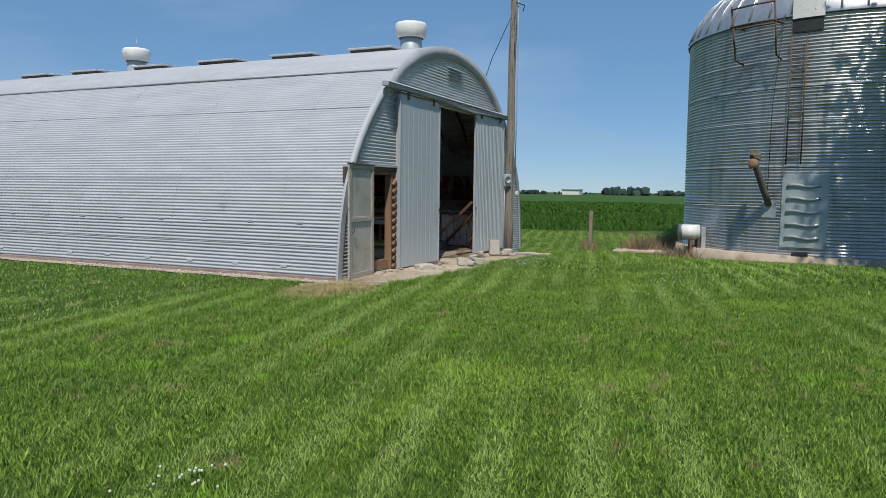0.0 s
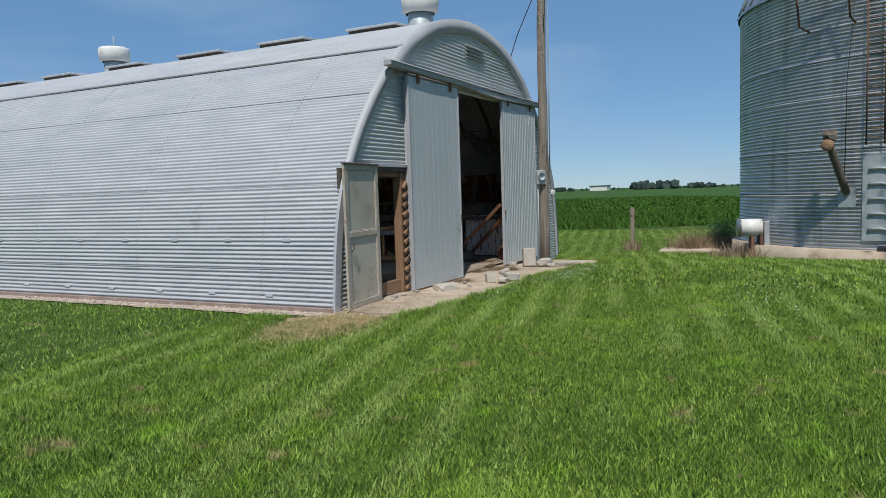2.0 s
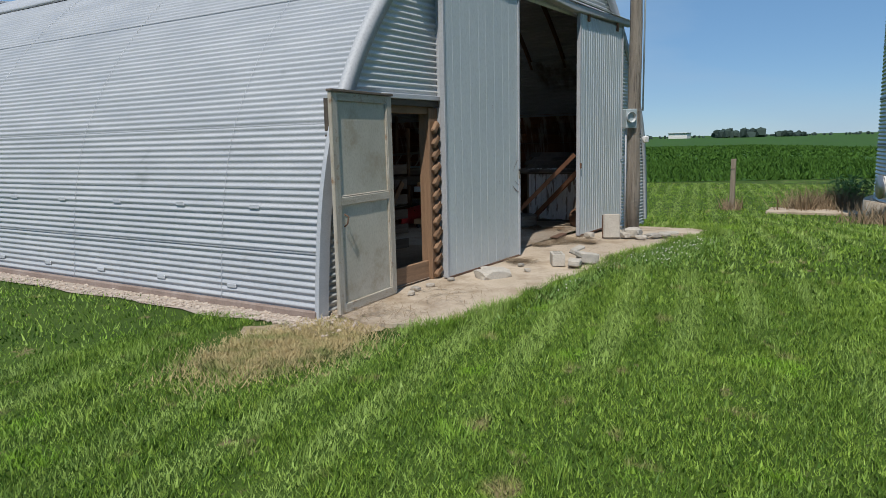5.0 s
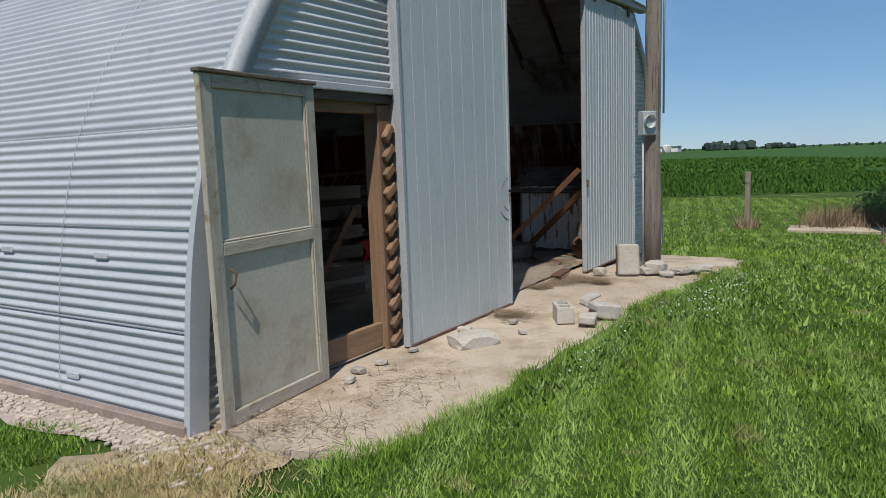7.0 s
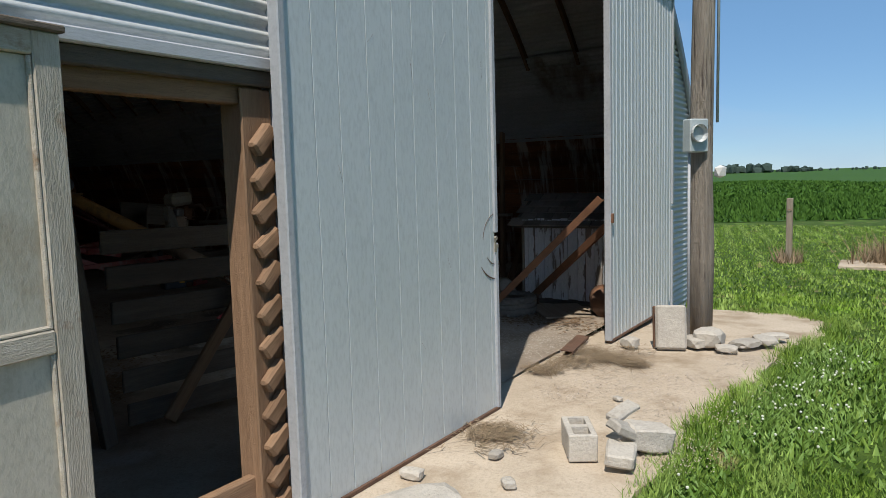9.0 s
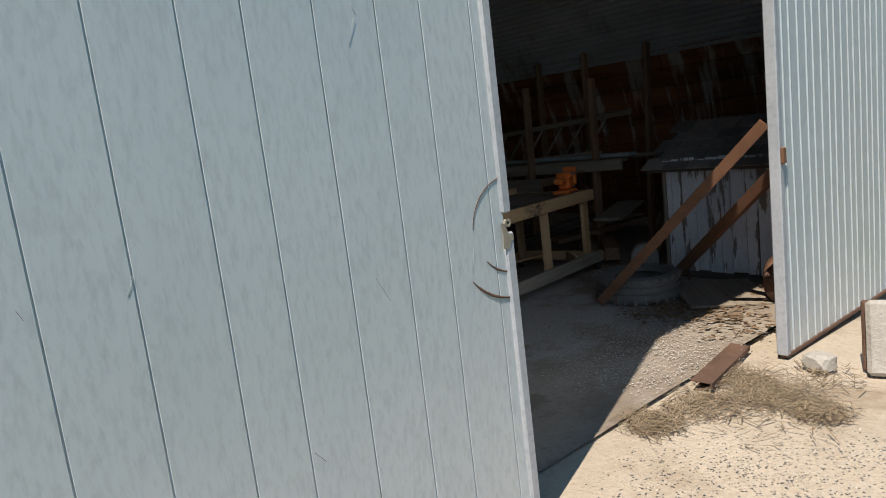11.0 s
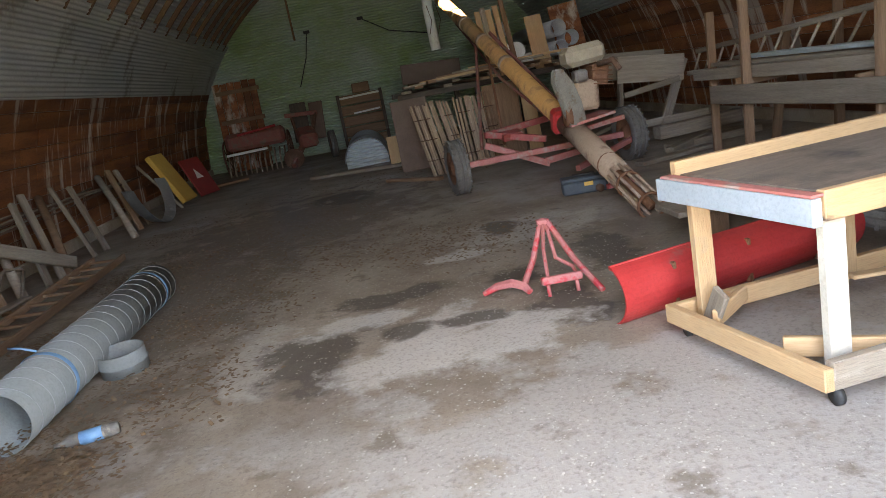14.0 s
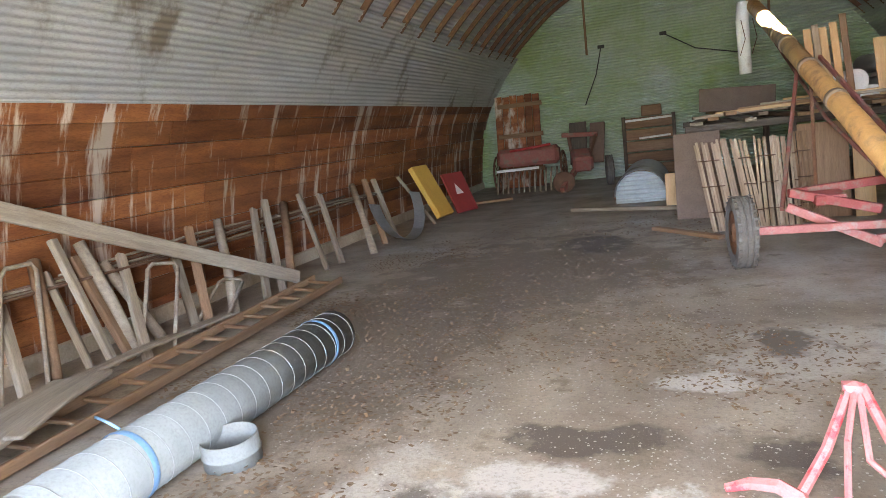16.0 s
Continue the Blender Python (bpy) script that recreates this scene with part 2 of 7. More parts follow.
M["grubby"] = surf("grubby", (0.10, 0.09, 0.08), (0.24, 0.22, 0.19), 14, 0.5, 0, 0.2, 60, spot=(0.30, 0.27, 0.22), spot_scale=20, spot_at=0.6)
M["bench_ply"] = surf("bench_ply", (0.13, 0.095, 0.07), (0.27, 0.21, 0.16), 3, 0.8, 0, 0.4, 50, (0.4, 3, 3), vary=0.1, spot=(0.05, 0.04, 0.035), spot_scale=2.5, spot_at=0.6, spot_soft=0.1)
M["lath"] = surf("lath", (0.27, 0.19, 0.125), (0.42, 0.32, 0.23), 6, 0.85, 0, 0.5, 50, (0.25, 4, 4), vary=0.25)
M["clover_leaf"] = surf("clover_leaf", (0.10, 0.19, 0.03), (0.17, 0.28, 0.05), 8, 0.6, 0, 0.2, 60)
M["footing"] = surf("footing", (0.22, 0.155, 0.125), (0.36, 0.29, 0.25), 3, 0.9, 0, 0.5, 50, world_space=True)
M["leaf_dry"] = surf("leaf_dry", (0.13, 0.08, 0.045), (0.25, 0.165, 0.095), 12, 0.9, 0, 0.2, 60)
M["straw"] = surf("straw", (0.20, 0.14, 0.085), (0.33, 0.245, 0.15), 9, 0.9, 0, 0.3, 60)
M["dead_grass"] = surf("dead_grass", (0.42, 0.33, 0.155), (0.58, 0.47, 0.25), 3, 0.9, 0, 0.3, 60, spot=(0.16, 0.20, 0.05), spot_scale=3, spot_at=0.56, spot_soft=0.1, world_space=True)
M["leaf"] = surf("leaf", (0.06, 0.13, 0.025), (0.09, 0.19, 0.04), 8, 0.6, 0, 0.2, 60)
M["bark"] = surf("bark", (0.10, 0.08, 0.06), (0.18, 0.15, 0.12), 8, 0.95, 0, 0.8, 40, (4, 4, 0.5))
M["clover"] = surf("clover", (0.55, 0.57, 0.45), (0.66, 0.68, 0.56), 20, 0.8, 0, 0.2, 60)
M["crop"] = surf("crop", (0.036, 0.092, 0.010), (0.066, 0.142, 0.018), 1.5, 0.8, 0, 0.2, 30, world_space=True)
# Darker than crop: the plants' own shading is put into the colour.
M["crop_far"] = surf("crop_far", (0.030, 0.078, 0.010), (0.050, 0.112, 0.015), 0.3, 0.9, 0, 0.2, 6, (0.15, 1, 1), world_space=True)
M["far_wood"] = surf("far_wood", (0.03, 0.05, 0.045), (0.05, 0.075, 0.06), 0.05, 0.9, 0, 0, 1, world_space=True)
for matt in ("crop", "crop_far", "far_wood", "lining", "wood_grey", "wood_brown"):
    M[matt].node_tree.nodes["Principled BSDF"].inputs["Specular IOR Level"].default_value = 0.2
M["black"] = surf("black", (0.02, 0.02, 0.02), (0.035, 0.034, 0.033), 8, 0.6, 0, 0.1, 60)


def glass_like(name, color, alpha_rough):
    m = bpy.data.materials.new(name)
    m.use_nodes = True
    b = m.node_tree.nodes["Principled BSDF"]
    b.inputs["Base Color"].default_value = (*color, 1)
    b.inputs["Roughness"].default_value = alpha_rough
    b.inputs["Transmission Weight"].default_value = 0.9
    return m


M["glass"] = glass_like("glass", (0.8, 0.85, 0.85), 0.1)


PALE, FADED, DIRT, DARK = (0.54, 0.505, 0.46), (0.44, 0.395, 0.34), (0.165, 0.125, 0.09), (0.085, 0.065, 0.05)
BLOTCHES = ((2.7, 6.0, 1.1, 3.6, DIRT), (3.6, 8.5, 1.6, 2.2, DIRT), (5.7, 1.9, 1.8, 1.2, (0.39, 0.355, 0.32)), (3.79, 3.71, 0.30, 0.62, FADED), (5.85, 5.76, 0.62, 0.55, FADED),
            (4.12, 3.62, 0.32, 0.56, DARK), (5.62, 3.56, 0.26, 0.36, DARK), (4.6, 4.52, 0.52, 0.22, DARK), (5.48, 4.43, 0.30, 0.22, DARK), (6.21, 4.63, 0.26, 0.62, DARK), (4.07, 10.04, 0.40, 0.7, DARK), (5.66, 6.0, 0.18, 0.28, DARK),
            (4.62, 3.36, 0.42, 0.31, PALE), (5.18, 3.36, 0.46, 0.30, PALE), (4.41, 4.12, 0.48, 0.18, PALE), (4.88, 3.72, 0.36, 0.3, PALE), (5.25, 5.3, 0.28, 0.14, PALE),
            (4.64, 3.78, 0.2, 0.17, DARK), (5.07, 3.76, 0.2, 0.12, DARK))


def ground_material(name, kind):
    """Lawn with mowing stripes and bare patches, or the barn's dirt-strewn concrete floor."""
    m = bpy.data.materials.new(name)
    m.use_nodes = True
    n, l = m.node_tree.nodes, m.node_tree.links
    b = n["Principled BSDF"]
    pos = n.new("ShaderNodeNewGeometry").outputs["Position"]

    def tex(sc, detail=6.0, rot=0.0, st=(1, 1, 1)):
        mp = n.new("ShaderNodeMapping")
        mp.inputs["Rotation"].default_value = (0, 0, radians(rot))
        mp.inputs["Scale"].default_value = st
        l.new(pos, mp.inputs[0])
        t = n.new("ShaderNodeTexNoise")
        t.inputs["Scale"].default_value, t.inputs["Detail"].default_value = sc, detail
        t.inputs["Roughness"].default_value = 0.65
        l.new(mp.outputs[0], t.inputs["Vector"])
        return t.outputs["Fac"]

    def mix(fac, a, z):
        x = n.new("ShaderNodeMix")
        x.data_type = "RGBA"
        for v, sock in ((fac, x.inputs[0]), (a, x.inputs[6]), (z, x.inputs[7])):
            if isinstance(v, tuple):
                sock.default_value = (*v, 1)
            else:
                l.new(v, sock)
        return x.outputs[2]

    def ramp(fac, a, z, lo=0.0, hi=1.0):
        r = n.new("ShaderNodeMapRange")
        for k, v in zip(("From Min", "From Max", "To Min", "To Max"), (a, z, lo, hi)):
            r.inputs[k].default_value = v
        l.new(fac, r.inputs["Value"])
        return r.outputs[0]

    fine = tex(45, 5)
    if kind == "lawn":
        col = mix(ramp(tex(1.1), 0.35, 0.65), (0.040, 0.075, 0.011), (0.070, 0.115, 0.018))
        col = mix(ramp(fine, 0.4, 0.7, 0, 0.7), col, (0.035, 0.065, 0.012))
        col = mix(ramp(tex(0.55, 8), 0.58, 0.66, 0, 0.7), col, (0.13, 0.22, 0.035))
        col = mix(ramp(tex(2.2, 9), 0.60, 0.66, 0, 0.8), col, (0.22, 0.17, 0.095))
        b.inputs["Roughness"].default_value = 0.9
        b.inputs["Specular IOR Level"].default_value = 0.15
    else:
        col = mix(ramp(tex(1.3, 8), 0.35, 0.65), (0.20, 0.155, 0.115), (0.36, 0.30, 0.235))
        col = mix(ramp(tex(0.55, 5), 0.54, 0.68, 0, 0.7), col, (0.42, 0.385, 0.35))
        wobble = tex(2.4, 7)
        for cx, cy, rx, ry, tint in BLOTCHES:
            mp = n.new("ShaderNodeMapping")
            mp.inputs["Location"].default_value, mp.inputs["Scale"].default_value = (-cx / rx, -cy / ry, 0), (1 / rx, 1 / ry, 0)
            l.new(pos, mp.inputs[0])
            ln = n.new("ShaderNodeVectorMath")
            ln.operation = "LENGTH"
            l.new(mp.outputs[0], ln.inputs[0])
            off = n.new("ShaderNodeMath")
            off.operation = "MULTIPLY_ADD"
            l.new(wobble, off.inputs[0])
            off.inputs[1].default_value = 3.4
            l.new(ln.outputs["Value"], off.inputs[2])
            col = mix(ramp(off.outputs[0], 2.75, 2.35, 0, 0.85), col, tint)
        col = mix(ramp(tex(2.6, 9), 0.60, 0.68, 0, 0.7), col, (0.14, 0.105, 0.07))
        col = mix(ramp(fine, 0.5, 0.75, 0, 0.6), col, (0.12, 0.095, 0.075))
        col = mix(ramp(tex(120, 2), 0.66, 0.72, 0, 0.5), col, (0.50, 0.455, 0.40))
        b.inputs["Roughness"].default_value = 0.85
    l.new(col, b.inputs["Base Color"])
    bp = n.new("ShaderNodeBump")
    bp.inputs["Strength"].default_value, bp.inputs["Distance"].default_value = (0.6, 0.02) if kind == "lawn" else (0.35, 0.008)
    l.new(fine, bp.inputs["Height"])
    l.new(bp.outputs[0], b.inputs["Normal"])
    return m


M["lawn"] = ground_material("lawn", "lawn")
M["floor"] = ground_material("floor", "floor")


def blade_material():
    m = bpy.data.materials.new("grass_blade")
    m.use_nodes = True
    n, l = m.node_tree.nodes, m.node_tree.links
    b = n["Principled BSDF"]
    g = n.new("ShaderNodeNewGeometry")

    def tex(sc, rot=0.0, st=(1, 1, 1), detail=5.0):
        mp = n.new("ShaderNodeMapping")
        mp.inputs["Rotation"].default_value, mp.inputs["Scale"].default_value = (0, 0, radians(rot)), st
        l.new(g.outputs["Position"], mp.inputs[0])
        t = n.new("ShaderNodeTexNoise")
        t.inputs["Scale"].default_value, t.inputs["Detail"].default_value = sc, detail
        l.new(mp.outputs[0], t.inputs["Vector"])
        return t.outputs["Fac"]

    def mix(fac, a, z):
        x = n.new("ShaderNodeMix")
        x.data_type = "RGBA"
        for v, sock in ((fac, x.inputs[0]), (a, x.inputs[6]), (z, x.inputs[7])):
            if isinstance(v, tuple):
                sock.default_value = (*v, 1)
            else:
                l.new(v, sock)
        return x.outputs[2]

    def ramp(fac, a, z, lo=0.0, hi=1.0):
        r = n.new("ShaderNodeMapRange")
        for k, v in zip(("From Min", "From Max", "To Min", "To Max"), (a, z, lo, hi)):
            r.inputs[k].default_value = v
        l.new(fac, r.inputs["Value"])
        return r.outputs[0]

    col = mix(g.outputs["Random Per Island"], (0.045, 0.110, 0.008), (0.275, 0.41, 0.06))
    col = mix(ramp(tex(0.55), 0.55, 0.66, 0, 0.75), col, (0.25, 0.38, 0.05))
    wv = n.new("ShaderNodeTexWave")
    wv.bands_direction = "Y"
    wv.inputs["Scale"].default_value, wv.inputs["Distortion"].default_value, wv.inputs["Detail Scale"].default_value = 0.52, 1.2, 0.4
    wm = n.new("ShaderNodeMapping")
    wm.inputs["Rotation"].default_value = (0, 0, radians(-12))
    l.new(g.outputs["Position"], wm.inputs[0])
    l.new(wm.outputs[0], wv.inputs["Vector"])
    col = mix(ramp(tex(0.7, 0, (1, 1, 1), 3.0), 0.45, 0.62, 0, 0.5), col, (0.075, 0.15, 0.018))
    col = mix(ramp(tex(2.2, 0, (1, 1, 1), 8), 0.62, 0.70, 0, 0.8), col, (0.30, 0.25, 0.12))
    col = mix(ramp(tex(7.5, 0, (1, 1, 1), 4.0), 0.50, 0.66, 0, 0.62), col, (0.045, 0.105, 0.012))
    col = mix(ramp(tex(16, 0, (1, 1, 1), 3.0), 0.56, 0.70, 0, 0.6), col, (0.30, 0.42, 0.08))
    col = mix(ramp(tex(1.3, 40, (1, 1, 1), 7), 0.60, 0.68, 0, 0.8), col, (0.20, 0.37, 0.03))
    bands = n.new("ShaderNodeMath")
    bands.operation = "MULTIPLY"
    l.new(ramp(wv.outputs["Fac"], 0.45, 0.85, 0, 0.55), bands.inputs[0])
    l.new(ramp(tex(0.35, 0, (0.5, 1, 1), 2.0), 0.40, 0.56), bands.inputs[1])
    col = mix(bands.outputs[0], col, (0.33, 0.45, 0.12))
    l.new(col, b.inputs["Base Color"])
    b.inputs["Roughness"].default_value = 0.6
    b.inputs["Specular IOR Level"].default_value = 0.3
    return m


M["blade"] = blade_material()


# ---- building helpers ----
PLACE = {}


def thing(name, label, category, at=(0, 0, 0), group="", kind=""):
    ob = new(name)
    ob.empty_display_size = 0.1
    ob.matrix_basis = Matrix.Translation(at)
    PLACE[ob] = ob.matrix_basis.copy()
    return tagged(ob, label, category, group, kind)


def part(name, bm, material, parent=None, label="", m=None, smooth=False):
    """Links a bmesh as one mesh object; m is its pose in the world."""
    me = bpy.data.meshes.new(name)
    bm.to_mesh(me)
    bm.free()
    me.materials.append(M[material])
    if smooth:
        me.shade_smooth()
    return placed(name, me, parent, label, m)


def placed(name, me, parent=None, label="", m=None):
    ob = new(name, me)
    m = m or Matrix()
    PLACE[ob] = m.copy()
    if parent:
        ob.parent = parent
        ob.matrix_basis = PLACE[parent].inverted() @ m
    else:
        ob.matrix_basis = m
    return tagged(ob, label)


def box(bm, size, m=None, bevel=0.0):
    out = bmesh.ops.create_cube(bm, size=1.0, matrix=(m or Matrix()) @ Matrix.Diagonal((*size, 1)))
    if bevel:
        edges = list({e for v in out["verts"] for e in v.link_edges})
        bmesh.ops.bevel(bm, geom=edges, offset=bevel, segments=1, affect="EDGES", clamp_overlap=True)


def box_at(bm, lo, hi, bevel=0.0):
    lo, hi = Vector(lo), Vector(hi)
    box(bm, hi - lo, Matrix.Translation((lo + hi) / 2), bevel)


def along(p0, p1, roll=0.0):
    """A pose whose x runs from p0 to p1, at the middle of the two."""
    p0, p1 = Vector(p0), Vector(p1)
    x = (p1 - p0).normalized()
    up = Vector((0, 0, 1)) if abs(x.z) < 0.95 else Vector((0, 1, 0))
    y = up.cross(x).normalized()
    z = x.cross(y)
    m = Matrix((x, y, z)).transposed().to_4x4()
    return Matrix.Translation((p0 + p1) / 2) @ m @ pose(0, 0, 0, roll)


def beam(name, p0, p1, w, h, material, parent=None, label="", roll=0.0, bevel=0.006, bow=0.0, segs=1):
    """A timber or bar of width w and height h from p0 to p1, its length along its own x."""
    length = (Vector(p1) - Vector(p0)).length
    bm = bmesh.new()
    box(bm, (length, w, h), None, min(bevel, w / 4, h / 4))
    if bow:
        bmesh.ops.bisect_plane(bm, geom=bm.verts[:] + bm.edges[:] + bm.faces[:], plane_co=(0, 0, 0), plane_no=(1, 0, 0))
        for v in bm.verts:
            v.co.z += bow * (1 - (2 * v.co.x / length) ** 2)
    return part(name, bm, material, parent, label, along(p0, p1, roll))


def tube(bm, points, r, seg=8, closed=False, cap=True):
    """A round bar that follows points; r may be a list."""
    pts = [Vector(p) for p in points]
    n = len(pts)
    rs = r if isinstance(r, (list, tuple)) else [r] * n
    rings, last = [], None
    for k, p in enumerate(pts):
        a = pts[(k - 1) % n] if closed or k else p
        z = pts[(k + 1) % n] if closed or k < n - 1 else p
        d = (z - a).normalized()
        if last is None:
            last = Vector((0, 0, 1)) if abs(d.z) < 0.9 else Vector((1, 0, 0))
        u = (last - d * last.dot(d)).normalized()
        w, last = d.cross(u), u
        rings.append([bm.verts.new(p + (u * math.cos(6.28318 * j / seg) + w * math.sin(6.28318 * j / seg)) * rs[k]) for j in range(seg)])
    for k in range(n if closed else n - 1):
        a, z = rings[k], rings[(k + 1) % n]
        for j in range(seg):
            bm.faces.new((a[j], a[(j + 1) % seg], z[(j + 1) % seg], z[j]))
    if cap and not closed:
        bm.faces.new(rings[0][::-1])
        bm.faces.new(rings[-1])


def rod(name, points, r, material, parent=None, label="", seg=8, smooth=True, closed=False):
    bm = bmesh.new()
    tube(bm, points, r, seg, closed)
    return part(name, bm, material, parent, label, None, smooth)


def lathe(bm, profile, m=None, seg=24, close=False):
    """Turns (r, z) pairs round z."""
    m = m or Matrix()
    rings = [[bm.verts.new(m @ Vector((r * math.cos(6.28318 * j / seg), r * math.sin(6.28318 * j / seg), z))) for j in range(seg)] for r, z in profile]
    pairs = list(zip(rings, rings[1:])) + ([(rings[-1], rings[0])] if close else [])
    for a, z in pairs:
        for j in range(seg):
            bm.faces.new((a[j], a[(j + 1) % seg], z[(j + 1) % seg], z[j]))
    return rings


def lathed(name, profile, material, parent=None, label="", m=None, seg=24, close=False, smooth=True):
    bm = bmesh.new()
    lathe(bm, profile, m, seg, close)
    bmesh.ops.recalc_face_normals(bm, faces=bm.faces)
    return part(name, bm, material, parent, label, None, smooth)


def mesh_of(name, verts, faces, material, smooth=False):
    me = bpy.data.meshes.new(name)
    me.from_pydata(verts, [], faces)
    me.materials.append(M[material])
    if smooth:
        me.shade_smooth()
    return me


def rock(bm, size, m, seed, sub=2, rough=0.25):
    out = bmesh.ops.create_icosphere(bm, subdivisions=sub, radius=0.5)
    for v in out["verts"]:
        d = 1 + rough * noise.noise(v.co * 2.3 + Vector((seed, 0, 0)))
        c = v.co * d
        c = Vector([max(-0.36, min(0.36, k)) for k in c])
        v.co = m @ Vector((c.x * size[0] * 1.3, c.y * size[1] * 1.3, c.z * size[2] * 1.3))


FL = 0.06


def drop(x):
    """Height of the ground: level by the barn, falling gently beyond it."""
    s = min(max((x - 5.0) / 16.0, 0.0), 1.0)
    return -0.85 * s * s * (3 - 2 * s) - 0.01


# ---- barn shell ----
WIDE, LONG = 10.26, 19.5
HALF = ((0.0, -0.25), (0.0, 0.0), (0.11, 1.0), (0.28, 1.7), (0.49, 2.17), (0.81, 2.7), (1.25, 3.25), (1.69, 3.69), (2.29, 4.19), (2.76, 4.47), (3.43, 4.77), (4.15, 4.95), (5.13, 5.04))


def arch(inset=0.0, step=0.011):
    """The barn's outline in x and z as evenly spaced points from the foot of one wall over the top to the other, with normals."""
    pts = [Vector((x, z)) for x, z in HALF] + [Vector((WIDE - x, z)) for x, z in HALF[-2::-1]]
    fine = []
    for k in range(len(pts) - 1):
        a, b, c, d = pts[max(k - 1, 0)], pts[k], pts[k + 1], pts[min(k + 2, len(pts) - 1)]
        for j in range(20):
            t = j / 20
            fine.append(0.5 * (2 * b + (c - a) * t + (2 * a - 5 * b + 4 * c - d) * t * t + (3 * b - a - 3 * c + d) * t ** 3))
    fine.append(pts[-1])
    run = [0.0]
    for a, b in zip(fine, fine[1:]):
        run.append(run[-1] + (b - a).length)
    out, total, k = [], run[-1], 0
    for i in range(int(total / step) + 1):
        s = i * step
        while run[k + 1] < s:
            k += 1
        f = (s - run[k]) / (run[k + 1] - run[k])
        p = fine[k].lerp(fine[k + 1], f)
        d = (fine[k + 1] - fine[k]).normalized()
        nrm = Vector((-d.y, d.x))
        out.append((p - nrm * inset, nrm, s))
    return out


def foot(z, inset=0.0):
    """x of the arch at height z on the near side."""
    for (x0, z0), (x1, z1) in zip(HALF, HALF[1:]):
        if z0 <= z <= z1:
            return x0 + (x1 - x0) * (z - z0) / (z1 - z0) + inset
    return WIDE / 2


PITCH = 0.068
ROOF_GAP = (10.95, 12.5, 4.80, 5.06)


def corrugated_arch(inset, ys, lo=-9.0, hi=99.0, deep=0.012, gap=None):
    """A corrugated skin over the arch between the heights lo and hi, at the places ys along the barn."""
    rows = [(p + nrm * deep * math.sin(6.28318 * s / PITCH), nrm) for p, nrm, s in arch(inset) if lo <= p.y <= hi]
    verts, faces, n = [], [], len(rows)
    for i, y in enumerate(ys):
        for k, (p, nrm) in enumerate(rows):
            w = 0.006 * noise.noise(Vector((y * 0.8, k * 0.01, 3.0)))
            verts.append((p.x + nrm.x * w, y, p.y + nrm.y * w))
    for i in range(len(ys) - 1):
        for k in range(n - 1):
            if abs(rows[k][0].x - rows[k + 1][0].x) > 0.5:
                continue
            if gap and gap[0] <= ys[i] and ys[i + 1] <= gap[1] + 1e-6 and gap[2] < rows[k][0].x < gap[3]:
                continue
            faces.append((i * n + k, (i + 1) * n + k, (i + 1) * n + k + 1, i * n + k + 1))
    return verts, faces


YS = sorted({round(LONG * k / 26, 3) for k in range(27)} | {ROOF_GAP[0], ROOF_GAP[1]})
barn_roof = placed("wall_shell", mesh_of("wall_shell", *corrugated_arch(0.0, YS, gap=ROOF_GAP), "siding", True))
tagged(barn_roof, "curved silver-painted corrugated steel wall and roof of the barn", "barn wall", kind="structure")

# Sheet seams and the nail rows that run along the outer skin.
for zz, xx in ((0.62, 0), (1.24, 0), (1.86, 0), (2.5, 0), (3.3, 0)):
    x0 = foot(zz)
    beam("sheet_lap", (x0 - 0.012, 0.02, zz), (x0 - 0.012, LONG - 0.02, zz), 0.008, 0.012, "trim", barn_roof, bevel=0.001)
for y in (1.35, 4.05, 6.75, 9.45, 12.15, 14.85, 17.55):
    rod("sheet_seam", [(p.x, y, p.y) for p, n, q in arch(-0.013, 0.09) if p.x < 2.2 and p.y > 0.02], 0.0025, "siding", barn_roof, seg=5)
bm = bmesh.new()
box_at(bm, (-0.055, 0.0, -0.2), (0.01, LONG, 0.075), 0.008)
tagged(part("wall_footing", bm, "footing"), "low brownish concrete footing under the barn wall", "footing", kind="structure")
for k in range(9):
    bm = bmesh.new()
    y = 0.9 + k * 1.15
    for zz in (1.05, 0.22):
        x0 = foot(zz)
        box(bm, (0.02, 0.14, 0.05), Matrix.Translation((x0 - 0.012, y + (0.3 if zz < 0.5 else 0), zz)) @ pose(0, 0, 0, 0, 6, 0), 0.008)
    part("patch_plate", bm, "siding", barn_roof)
# Raised lip along the edge of the ridge cap.
lip = next(p for p, n, q in arch(-0.03, 0.06) if p.y > 4.16)
rod("ridge_lip", [(lip.x, -0.05, lip.y), (lip.x, 6, lip.y + 0.006), (lip.x, 13, lip.y - 0.006), (lip.x, LONG, lip.y)], 0.028, "trim", barn_roof, seg=6)

# Front end: rotated a trifle, as the barn stands slightly out of square.
FRONT = pose(0, 0, 0, 0, 0, -1.2)


def corrugated_panel(bm, x_lo, x_hi, z_lo, z_hi, y0=0.0, deep=0.012, step=0.0113, arched=True):
    """A corrugated sheet facing the yard; the x limits are functions of the height or numbers."""
    n = max(2, int((z_hi - z_lo) / step))
    rows = []
    for i in range(n + 1):
        z = z_lo + (z_hi - z_lo) * i / n
        a = x_lo(z) if callable(x_lo) else x_lo
        b = x_hi(z) if callable(x_hi) else x_hi
        if b - a < 0.01:
            continue
        y = y0 + deep * math.sin(6.28318 * z / PITCH)
        rows.append([bm.verts.new((a + (b - a) * j / 4, y, z)) for j in range(5)])
    for r, s in zip(rows, rows[1:]):
        for j in range(4):
            bm.faces.new((r[j], r[j + 1], s[j + 1], s[j]))


